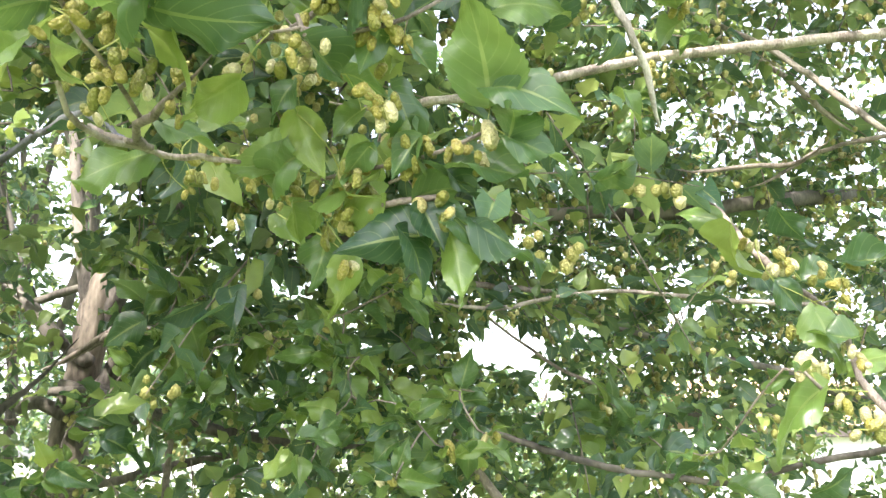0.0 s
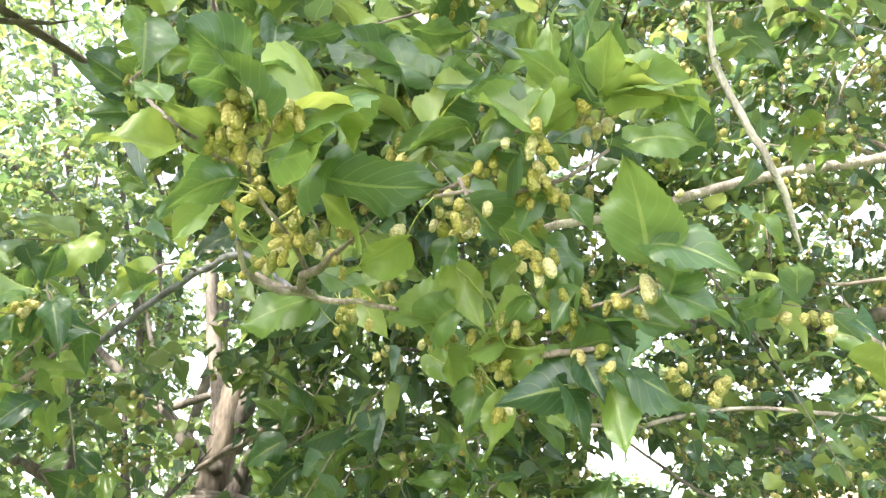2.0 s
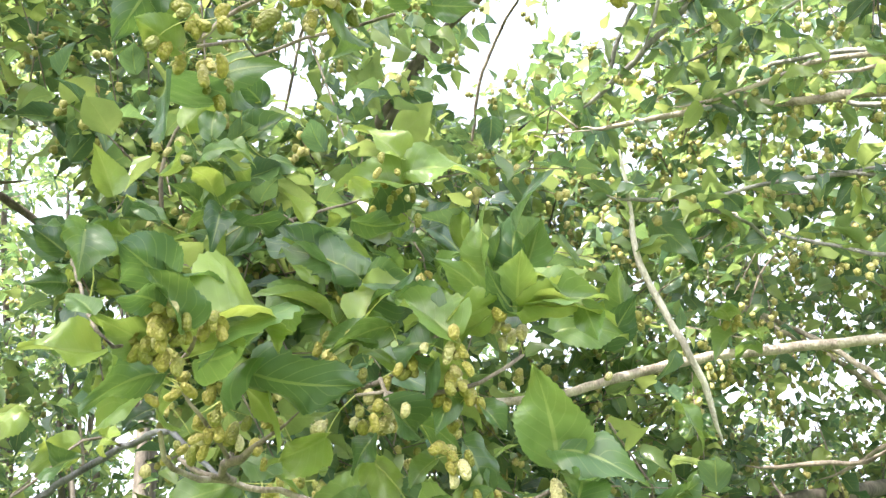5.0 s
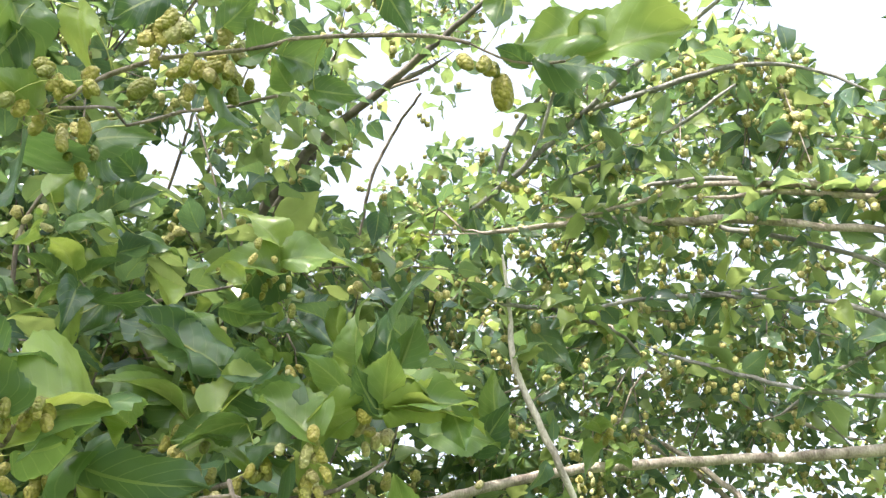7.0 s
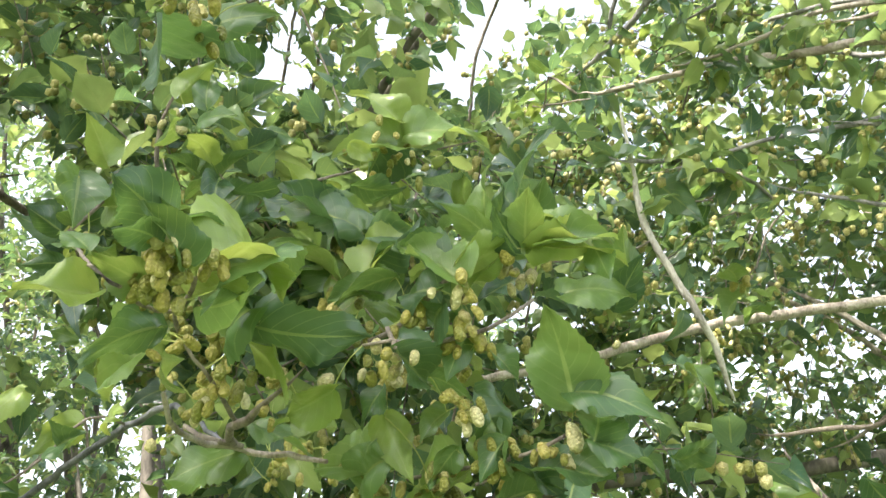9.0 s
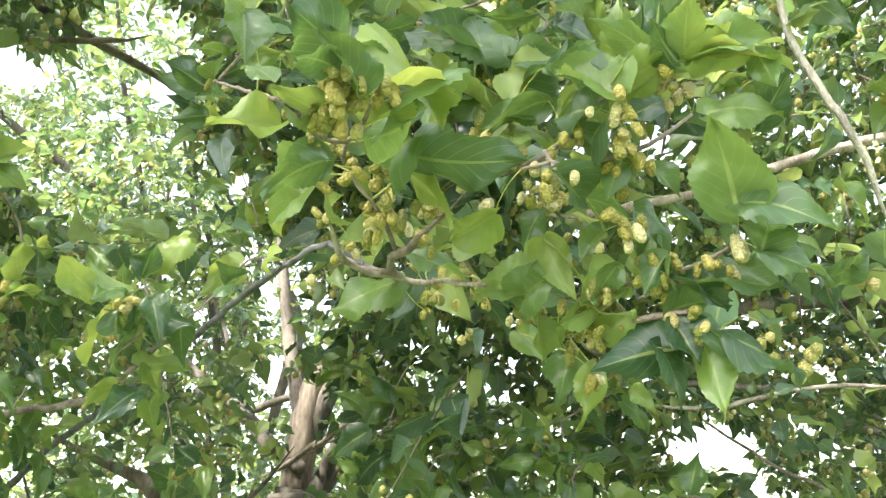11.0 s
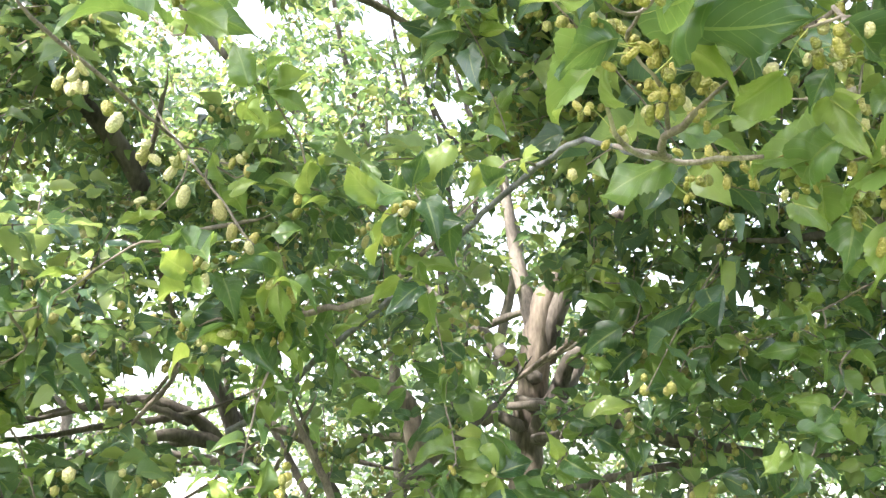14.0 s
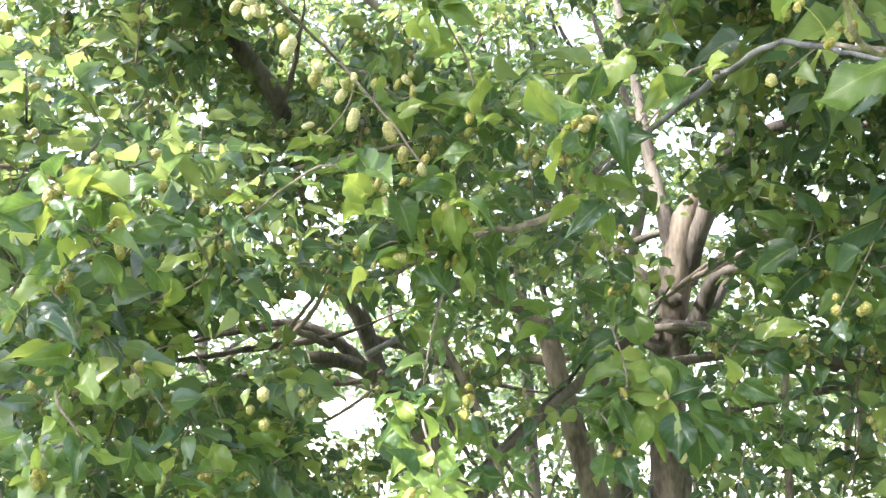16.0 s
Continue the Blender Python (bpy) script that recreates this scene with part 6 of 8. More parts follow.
tree_right.branch("branch", (1.347, 1.811, 2.777, 0.0006), (1.367, 1.771, 2.722, 0.0028), (1.385, 1.735, 2.682, 0.0050), (1.459, 1.584, 2.533, 0.0069), (1.525, 1.497, 2.414, 0.0076), (1.576, 1.412, 2.290, 0.0076), (1.594, 1.383, 2.251, 0.0042), (1.613, 1.350, 2.219, 0.0009), bark=PALE_BARK)
tree_right.branch("branch", (0.650, 1.157, 2.677, 0.0006), (0.672, 1.127, 2.657, 0.0025), (0.693, 1.100, 2.647, 0.0045), (0.810, 0.946, 2.601, 0.0059), (0.881, 0.845, 2.548, 0.0069), (0.940, 0.771, 2.521, 0.0073), (1.016, 0.715, 2.490, 0.0063), (1.096, 0.641, 2.457, 0.0063), (1.186, 0.587, 2.454, 0.0073), (3.044, 1.705, 2.743, 0.0147), (4.300, 2.500, 2.600, 0.0180), bark=PALE_BARK, leafy=0.80)
tree_right.branch("twig", (0.958, 0.896, 2.624, 0.0006), (0.980, 0.868, 2.592, 0.0027), (0.999, 0.843, 2.570, 0.0049), (1.068, 0.754, 2.502, 0.0044), (1.122, 0.678, 2.422, 0.0039), (1.138, 0.655, 2.400, 0.0022), (1.156, 0.629, 2.384, 0.0006), bark=GREY_BARK, leafy=0.80)
tree_right.branch("twig", (0.759, 0.980, 2.585, 0.0006), (0.788, 0.963, 2.598, 0.0021), (0.814, 0.948, 2.616, 0.0037), (0.878, 0.910, 2.669, 0.0037), (0.921, 0.829, 2.639, 0.0043), (1.017, 0.710, 2.580, 0.0047), (1.089, 0.616, 2.502, 0.0047), (1.107, 0.592, 2.484, 0.0026), (1.128, 0.566, 2.472, 0.0006), bark=GREY_BARK, leafy=0.80)
tree_right.branch("branch", (0.628, 1.060, 2.461, 0.0006), (0.663, 1.063, 2.459, 0.0019), (0.695, 1.065, 2.465, 0.0034), (0.759, 1.069, 2.478, 0.0039), (0.867, 1.060, 2.467, 0.0043), (0.932, 1.071, 2.460, 0.0034), (0.995, 1.098, 2.431, 0.0026), bark=GREY_BARK, leafy=0.80)
tree_right.branch("twig", (0.870, 0.971, 2.387, 0.0006), (0.894, 0.956, 2.368, 0.0016), (0.917, 0.943, 2.355, 0.0029), (0.993, 0.897, 2.320, 0.0036), (1.074, 0.838, 2.280, 0.0040), (1.146, 0.766, 2.253, 0.0044), (1.165, 0.747, 2.248, 0.0024), (1.187, 0.726, 2.248, 0.0006), bark=GREY_BARK, leafy=0.80)
tree_right.branch("twig", (1.105, 0.963, 2.292, 0.0006), (1.105, 0.932, 2.287, 0.0016), (1.105, 0.905, 2.289, 0.0029), (1.106, 0.782, 2.303, 0.0036), (1.147, 0.705, 2.326, 0.0036), (1.159, 0.682, 2.334, 0.0020), (1.173, 0.656, 2.350, 0.0006), bark=GREY_BARK, leafy=0.80)
tree_right.branch("branch", (0.340, 2.152, 2.132, 0.0018), (0.545, 2.166, 2.127, 0.0082), (0.730, 2.179, 2.158, 0.0148), (0.931, 2.193, 2.205, 0.0167), (1.107, 2.205, 2.243, 0.0185), (1.327, 2.184, 2.270, 0.0195), (1.582, 2.126, 2.272, 0.0204), (1.841, 2.025, 2.305, 0.0213), (3.092, 2.722, 2.642, 0.0315), (3.696, 2.611, 2.621, 0.0410), (4.300, 2.500, 2.600, 0.0504))
tree_right.branch("branch", (0.580, 1.990, 2.115, 0.0009), (0.628, 2.018, 2.090, 0.0040), (0.670, 2.044, 2.078, 0.0074), (0.780, 2.110, 2.055, 0.0074), (0.939, 2.155, 2.027, 0.0083), (1.115, 2.176, 2.025, 0.0083), (1.172, 2.183, 2.027, 0.0046), (1.235, 2.191, 2.043, 0.0010))
tree_right.branch("twig", (0.746, 1.961, 1.942, 0.0006), (0.785, 1.946, 1.929, 0.0025), (0.821, 1.932, 1.925, 0.0045), (0.908, 1.897, 1.921, 0.0052), (1.067, 1.913, 1.961, 0.0052), (1.242, 1.913, 1.981, 0.0052), (1.454, 1.881, 1.967, 0.0059), (1.670, 1.824, 1.952, 0.0066), (1.725, 1.809, 1.953, 0.0037), (1.787, 1.793, 1.965, 0.0008), bark=PALE_BARK, leafy=0.55)
tree_right.branch("branch", (1.279, 2.404, 2.031, 0.0009), (1.326, 2.378, 2.000, 0.0040), (1.368, 2.356, 1.981, 0.0074), (1.529, 2.270, 1.924, 0.0093), (1.728, 2.247, 1.867, 0.0102), (1.935, 2.201, 1.824, 0.0111), (3.114, 2.939, 1.809, 0.0176), (3.707, 2.720, 2.205, 0.0229), (4.300, 2.500, 2.600, 0.0282))
tree_right.branch("twig", (0.881, 2.184, 2.022, 0.0004), (0.913, 2.174, 1.985, 0.0021), (0.942, 2.166, 1.959, 0.0037), (1.028, 2.141, 1.891, 0.0037), (1.124, 2.105, 1.815, 0.0046), (1.228, 2.056, 1.753, 0.0046), (1.258, 2.042, 1.738, 0.0026), (1.291, 2.026, 1.729, 0.0006))
tree_right.branch("branch", (0.702, 1.728, 1.678, 0.0008), (0.756, 1.703, 1.642, 0.0034), (0.806, 1.681, 1.620, 0.0062), (0.877, 1.648, 1.593, 0.0070), (0.983, 1.592, 1.558, 0.0070), (1.141, 1.597, 1.536, 0.0070), (1.237, 1.528, 1.525, 0.0062), (1.329, 1.454, 1.560, 0.0062), (1.438, 1.351, 1.586, 0.0070), (1.521, 1.260, 1.609, 0.0083), (3.217, 2.139, 2.104, 0.0148), (4.300, 2.500, 2.600, 0.0181), leafy=0.60)
tree_right.branch("branch", (1.580, 2.475, 1.706, 0.0008), (1.631, 2.438, 1.693, 0.0039), (1.678, 2.405, 1.693, 0.0071), (1.803, 2.316, 1.701, 0.0079), (1.932, 2.212, 1.719, 0.0079), (3.115, 2.936, 1.833, 0.0128), (3.708, 2.718, 2.217, 0.0167), (4.300, 2.500, 2.600, 0.0206), leafy=0.50)
tree_right.branch("twig", (1.404, 1.785, 2.246, 0.0009), (1.392, 1.741, 2.190, 0.0042), (1.381, 1.701, 2.151, 0.0076), (1.350, 1.592, 2.052, 0.0082), (1.311, 1.479, 1.974, 0.0082), (1.265, 1.368, 1.902, 0.0076), (1.247, 1.325, 1.878, 0.0042), (1.227, 1.277, 1.863, 0.0009))
tree_right.branch("twig", (1.319, 1.461, 1.958, 0.0006), (1.291, 1.412, 1.923, 0.0028), (1.265, 1.368, 1.902, 0.0050), (1.141, 1.155, 1.817, 0.0050), (1.066, 1.029, 1.744, 0.0050), (1.040, 0.991, 1.683, 0.0053), (1.044, 0.955, 1.643, 0.0063), (1.053, 0.909, 1.585, 0.0063), (1.060, 0.876, 1.546, 0.0035), (1.067, 0.840, 1.515, 0.0008))
tree_right.branch("twig", (1.655, 1.947, 2.297, 0.0006), (1.690, 1.904, 2.305, 0.0028), (1.721, 1.866, 2.322, 0.0050), (1.789, 1.784, 2.367, 0.0057), (1.897, 1.663, 2.384, 0.0063), (1.933, 1.623, 2.393, 0.0035), (1.973, 1.579, 2.414, 0.0008))
tree_right.branch("twig", (1.277, 1.714, 2.243, 0.0006), (1.309, 1.687, 2.232, 0.0026), (1.339, 1.663, 2.230, 0.0046), (1.426, 1.592, 2.230, 0.0056), (1.473, 1.554, 2.222, 0.0056), (1.447, 1.456, 2.213, 0.0046), (1.438, 1.419, 2.212, 0.0026), (1.428, 1.379, 2.219, 0.0006))
tree_right.branch("branch", (0.814, 2.097, 1.685, 0.0012), (0.858, 2.077, 1.600, 0.0055), (0.898, 2.059, 1.537, 0.0101), (0.934, 2.042, 1.484, 0.0113), (0.981, 2.018, 1.419, 0.0113), (1.026, 1.994, 1.361, 0.0062), (1.076, 1.967, 1.314, 0.0014))
tree_right.branch("twig", (0.728, 0.957, 2.588, 0.0006), (0.759, 0.933, 2.584, 0.0021), (0.788, 0.911, 2.586, 0.0037), (0.849, 0.865, 2.596, 0.0043), (0.896, 0.814, 2.603, 0.0047), (0.945, 0.763, 2.590, 0.0052), (1.006, 0.688, 2.550, 0.0057), (1.102, 0.577, 2.497, 0.0057), (1.125, 0.551, 2.487, 0.0031), (1.674, 0.780, 2.888, 0.0010), bark=PALE_BARK, leafy=0.80)
tree_right.branch("twig", (0.872, 0.806, 2.571, 0.0006), (0.901, 0.779, 2.556, 0.0021), (0.927, 0.754, 2.548, 0.0037), (0.982, 0.702, 2.538, 0.0047), (1.030, 0.664, 2.518, 0.0052), (1.109, 0.590, 2.482, 0.0057), (1.135, 0.566, 2.472, 0.0031), (1.692, 0.805, 2.867, 0.0010), bark=PALE_BARK, leafy=0.80)
tree_right.branch("branch", (1.438, 1.943, 2.867, 0.0008), (1.483, 1.929, 2.815, 0.0035), (1.524, 1.916, 2.779, 0.0063), (1.599, 1.893, 2.719, 0.0076), (1.683, 1.858, 2.658, 0.0082), (1.749, 1.831, 2.599, 0.0088), (1.825, 1.804, 2.509, 0.0088), (1.866, 1.790, 2.466, 0.0049), (1.910, 1.774, 2.433, 0.0011), bark=PALE_BARK)
tree_right.branch("twig", (1.675, 1.630, 2.769, 0.0006), (1.720, 1.598, 2.730, 0.0028), (1.760, 1.569, 2.705, 0.0050), (1.814, 1.529, 2.676, 0.0057), (1.866, 1.492, 2.642, 0.0063), (1.904, 1.464, 2.620, 0.0035), (1.947, 1.434, 2.607, 0.0008), bark=PALE_BARK)
tree_right.branch("twig", (0.928, 0.873, 2.445, 0.0006), (0.951, 0.854, 2.430, 0.0020), (0.971, 0.837, 2.422, 0.0036), (1.040, 0.780, 2.400, 0.0044), (1.085, 0.739, 2.382, 0.0044), (1.152, 0.692, 2.332, 0.0051), (1.175, 0.676, 2.316, 0.0028), (1.201, 0.659, 2.307, 0.0006), bark=GREY_BARK, leafy=0.80)
tree_right.branch("twig", (0.743, 1.048, 2.442, 0.0006), (0.766, 1.028, 2.438, 0.0016), (0.786, 1.011, 2.439, 0.0028), (0.851, 0.954, 2.450, 0.0035), (0.937, 0.887, 2.443, 0.0039), (0.989, 0.841, 2.435, 0.0043), (1.010, 0.824, 2.433, 0.0024), (1.033, 0.804, 2.438, 0.0006), bark=GREY_BARK, leafy=0.80)
tree_right.branch("twig", (0.702, 0.895, 2.758, 0.0007), (0.727, 0.863, 2.746, 0.0031), (0.749, 0.834, 2.743, 0.0057), (0.810, 0.755, 2.740, 0.0052), (0.872, 0.661, 2.724, 0.0047), (0.914, 0.608, 2.701, 0.0037), (0.969, 0.568, 2.667, 0.0028), (1.019, 0.536, 2.613, 0.0019), bark=GREY_BARK, leafy=0.80)
tree_right.leaf((0.972, 0.988, 1.667), (0.903, 1.047, 1.608), 0.78, (-0.73, -0.22, 0.64))
tree_right.leaf((1.020, 1.205, 1.955), (1.046, 1.241, 1.858), 0.74, (-0.97, 0.07, -0.23))
tree_right.leaf((1.051, 1.144, 1.843), (1.099, 1.125, 1.792), 0.80, (-0.18, -0.97, 0.19))
tree_right.leaf((1.054, 1.006, 1.740), (1.001, 1.045, 1.752), 0.70, (-0.36, -0.68, 0.63))
tree_right.leaf((1.016, 1.034, 1.783), (1.043, 1.007, 1.700), 0.79, (-0.14, -0.95, 0.27))
tree_right.leaf((1.123, 1.209, 1.993), (1.161, 1.202, 1.914), 0.67, (-0.90, -0.08, -0.43))
tree_right.leaf((1.159, 1.106, 1.874), (1.200, 1.034, 1.879), 0.73, (-0.72, -0.37, 0.59))
tree_right.leaf((1.112, 1.156, 1.853), (1.162, 1.108, 1.874), 0.79, (-0.65, -0.40, 0.64))
tree_right.leaf((1.101, 1.072, 1.700), (1.151, 1.041, 1.748), 0.75, (-0.75, -0.40, 0.52))
tree_right.leaf((1.077, 0.991, 1.669), (1.104, 0.971, 1.600), 0.77, (-0.17, -0.96, 0.21))
tree_right.leaf((1.273, 1.362, 1.515), (1.339, 1.309, 1.523), 0.81, (-0.36, -0.56, -0.74))
tree_right.leaf((1.107, 1.368, 1.519), (1.167, 1.298, 1.501), 0.69, (-0.25, -0.44, 0.86))
tree_right.leaf((1.145, 1.399, 2.024), (1.080, 1.432, 2.051), 0.72, (-0.42, -0.90, 0.08))
tree_right.leaf((1.201, 1.383, 1.923), (1.242, 1.330, 1.872), 0.70, (-0.12, -0.74, 0.67))
tree_right.leaf((1.156, 1.684, 2.195), (1.084, 1.741, 2.178), 0.67, (-0.54, -0.48, 0.69))
tree_right.leaf((0.496, 2.027, 1.851), (0.478, 2.016, 1.954), 0.68, (0.38, -0.92, -0.03))
tree_right.leaf((0.534, 2.019, 1.851), (0.586, 2.004, 1.798), 0.80, (0.03, -0.95, 0.30))
tree_right.leaf((0.666, 1.999, 1.734), (0.738, 1.964, 1.693), 0.80, (0.01, -0.75, 0.66))
tree_right.leaf((0.706, 1.993, 1.618), (0.781, 1.970, 1.668), 0.80, (-0.55, -0.66, 0.52))
tree_right.leaf((0.539, 2.031, 1.721), (0.492, 2.051, 1.670), 0.81, (-0.67, -0.64, 0.37))
tree_right.leaf((0.553, 1.968, 1.630), (0.496, 1.992, 1.557), 0.79, (-0.70, -0.63, 0.34))
tree_right.leaf((0.467, 2.050, 1.607), (0.431, 2.050, 1.521), 0.80, (-0.45, -0.87, 0.19))
tree_right.leaf((0.604, 2.018, 1.695), (0.656, 2.008, 1.618), 0.80, (0.28, -0.91, 0.31))
tree_right.leaf((0.743, 1.981, 1.592), (0.695, 2.002, 1.517), 0.80, (-0.72, -0.64, 0.28))
tree_right.leaf((0.819, 1.819, 1.614), (0.893, 1.779, 1.578), 0.76, (-0.04, -0.71, 0.71))
tree_right.leaf((0.817, 1.954, 1.668), (0.779, 1.960, 1.746), 0.80, (-0.08, -1.00, 0.04))
tree_right.leaf((0.829, 1.951, 1.616), (0.827, 1.949, 1.528), 0.80, (-0.28, -0.96, 0.03))
tree_right.leaf((0.397, 2.170, 1.865), (0.305, 2.202, 1.816), 0.78, (-0.52, -0.67, 0.53))
tree_right.leaf((0.421, 2.159, 1.921), (0.319, 2.180, 1.946), 0.72, (-0.01, -0.78, 0.63))
tree_right.leaf((0.481, 2.164, 1.812), (0.403, 2.176, 1.742), 0.75, (-0.59, -0.58, 0.56))
tree_right.leaf((0.615, 2.129, 1.868), (0.718, 2.111, 1.895), 0.70, (-0.28, -0.77, 0.57))
tree_right.leaf((0.699, 2.114, 1.812), (0.803, 2.084, 1.836), 0.76, (-0.34, -0.77, 0.53))
tree_right.leaf((0.807, 2.083, 1.783), (0.907, 2.047, 1.795), 0.75, (0.16, 0.67, 0.72))
tree_right.leaf((0.264, 2.184, 1.863), (0.204, 2.217, 1.797), 0.80, (-0.75, -0.48, 0.44))
tree_right.leaf((0.342, 2.173, 1.892), (0.240, 2.179, 1.862), 0.74, (-0.25, -0.62, 0.74))
tree_right.leaf((1.097, 1.827, 1.588), (1.047, 1.864, 1.639), 0.80, (-0.31, -0.89, 0.34))
tree_right.leaf((1.122, 1.812, 1.650), (1.108, 1.831, 1.728), 0.81, (-0.35, -0.92, 0.16))
tree_right.leaf((1.153, 1.794, 1.625), (1.197, 1.762, 1.686), 0.80, (-0.82, -0.43, 0.37))
tree_right.leaf((1.156, 1.644, 1.587), (1.245, 1.585, 1.586), 0.75, (-0.43, -0.66, 0.61))
tree_right.leaf((1.160, 1.790, 1.550), (1.089, 1.821, 1.502), 0.80, (-0.62, -0.32, 0.72))
tree_right.fruits((0.982, 1.009, 1.699), 3, 0.014, 0.8, 0.0135)
tree_right.fruits((0.997, 0.999, 1.668), 3, 0.013, 0.7, 0.0135)
tree_right.fruits((0.977, 1.013, 1.707), 1, 0.004, 0.9, 0.0135)
tree_right.fruits((1.050, 0.997, 1.707), 3, 0.010, 0.8, 0.0135)
tree_right.fruits((1.018, 0.946, 1.614), 3, 0.010, 0.7, 0.0135)
tree_right.fruits((1.025, 0.974, 1.633), 1, 0.004, 0.6, 0.0135)
tree_right.fruits((1.111, 1.089, 1.840), 4, 0.018, 0.4, 0.0135)
tree_right.fruits((1.086, 1.174, 1.874), 4, 0.015, 0.4, 0.0135)
tree_right.fruits((1.088, 1.169, 1.887), 2, 0.010, 0.6, 0.0135)
tree_right.fruits((1.055, 1.277, 1.954), 3, 0.013, 0.5, 0.0135)
tree_right.fruits((1.050, 1.111, 1.762), 2, 0.013, 0.1, 0.0135)
tree_right.fruits((1.048, 1.195, 1.914), 2, 0.010, 0.6, 0.0135)
tree_right.fruits((0.927, 1.574, 2.872), 5, 0.028, 0.8, 0.0135)
tree_right.fruits((1.109, 1.514, 2.922), 6, 0.035, 0.4, 0.0135)
tree_right.fruits((1.316, 1.466, 2.907), 5, 0.030, 0.9, 0.0135)
tree_right.fruits((1.285, 1.517, 2.876), 5, 0.033, 0.6, 0.0135)
tree_right.fruits((1.173, 1.459, 3.041), 6, 0.038, 0.5, 0.0135)
tree_right.fruits((1.265, 1.322, 3.001), 4, 0.023, 0.3, 0.0135)
tree_right.fruits((1.063, 1.535, 3.040), 4, 0.028, 0.6, 0.0135)
tree_right.fruits((1.500, 1.605, 2.770), 6, 0.033, 0.6, 0.0135)
tree_right.fruits((1.689, 1.632, 2.756), 6, 0.038, 0.9, 0.0135)
tree_right.fruits((1.464, 1.118, 2.999), 5, 0.033, 0.4, 0.0135)
tree_right.fruits((1.501, 0.940, 2.993), 4, 0.025, 0.9, 0.0135)
tree_right.fruits((1.490, 1.238, 2.971), 5, 0.038, 0.2, 0.0135)
tree_right.fruits((0.754, 1.625, 2.678), 4, 0.025, 0.4, 0.0135)
tree_right.fruits((0.555, 1.602, 3.396), 3, 0.018, 0.8, 0.0135)
tree_right.spray((0.632, 1.467, 1.692), 8, 0.051, 0)
tree_right.spray((0.683, 1.453, 1.618), 6, 0.049, 1)
tree_right.spray((1.093, 1.806, 1.713), 7, 0.063, 1)
tree_right.spray((0.914, 1.216, 1.587), 5, 0.049, 0)
tree_right.spray((0.678, 1.195, 2.332), 6, 0.054, 0)
tree_right.spray((0.875, 1.227, 2.523), 6, 0.058, 1)
tree_right.spray((0.638, 1.385, 2.832), 6, 0.051, 1)
tree_right.spray((0.781, 1.343, 2.804), 6, 0.057, 0)
tree_right.spray((0.925, 1.184, 2.319), 5, 0.065, 1)
tree_right.crown((2.43, 2.82, 2.65), (1.54, 1.28, 1.22), 342, 0.043, 0.65, -0.25)
tree_right.crown((1.59, 1.92, 3.01), (0.77, 0.64, 0.64), 142, 0.050, 0.6, -0.1, singles=24)
tree_right.crown((1.27, 2.56, 1.79), (1.02, 0.77, 0.64), 210, 0.054, 0.2, -0.1)
tree_right.crown((2.81, 3.58, 1.98), (1.54, 1.15, 1.02), 235, 0.050, 0.35, -0.1)
tree_right.crown((1.12, 2.14, 3.74), (0.65, 0.65, 0.65), 110, 0.050, 0.6, -0.1)
tree_right.crown((1.40, 1.56, 3.57), (0.59, 0.59, 0.59), 56, 0.050, 0.6, 0.0)
tree_right.crown((1.55, 1.28, 3.29), (0.52, 0.52, 0.52), 40, 0.050, 0.6, 0.0)
tree_right.crown((1.79, 1.15, 3.15), (0.52, 0.52, 0.52), 34, 0.050, 0.6, 0.0)
tree_right.crown((1.13, 1.03, 3.24), (0.26, 0.26, 0.26), 19, 0.045, 0.3, -0.5)
tree_right.crown((1.57, 1.93, 3.01), (0.55, 0.55, 0.55), 40, 0.049, 0.5, -0.1)
tree_right.crown((2.21, 1.78, 2.91), (0.59, 0.59, 0.59), 19, 0.047, 0.5, -0.1)
tree_right.crown((1.76, 1.97, 2.71), (0.52, 0.52, 0.52), 22, 0.054, 0.4, -0.1)
tree_right.crown((2.27, 2.83, 1.97), (0.78, 0.78, 0.78), 117, 0.044, 0.4, -0.3)
tree_right.crown((2.49, 2.56, 2.35), (0.65, 0.65, 0.65), 74, 0.044, 0.5, -0.3)
tree_right.crown((2.14, 3.17, 2.34), (0.65, 0.65, 0.65), 67, 0.044, 0.4, -0.3)
tree_right.crown((1.30, 0.90, 3.18), (0.12, 0.12, 0.12), 12, 0.049, 0.8, -1, clear=1.2)
tree_right.crown((1.42, 0.84, 3.12), (0.12, 0.12, 0.12), 12, 0.049, 0.8, -1, clear=1.2)
tree_right.crown((1.49, 0.80, 3.07), (0.10, 0.10, 0.10), 9, 0.049, 0.8, -1, clear=1.2)
tree_right.crown((1.02, 2.59, 2.39), (0.47, 0.47, 0.47), 69, 0.047, 0.3, -0.4)
tree_right.finish()

tree_left = Tree("mulberry tree with a thick curved brown limb and sunlit leaves", (-1.12, 4.06, 0.0), 13)
tree_left.branch("trunk", (-0.701, 3.897, 0.030, 0.0850), (-0.915, 3.975, 0.796, 0.0720), (-1.119, 3.928, 1.137, 0.0660), (-1.253, 3.858, 1.390, 0.0580), (-1.351, 3.810, 1.554, 0.0500), (-1.439, 3.759, 1.655, 0.0480))
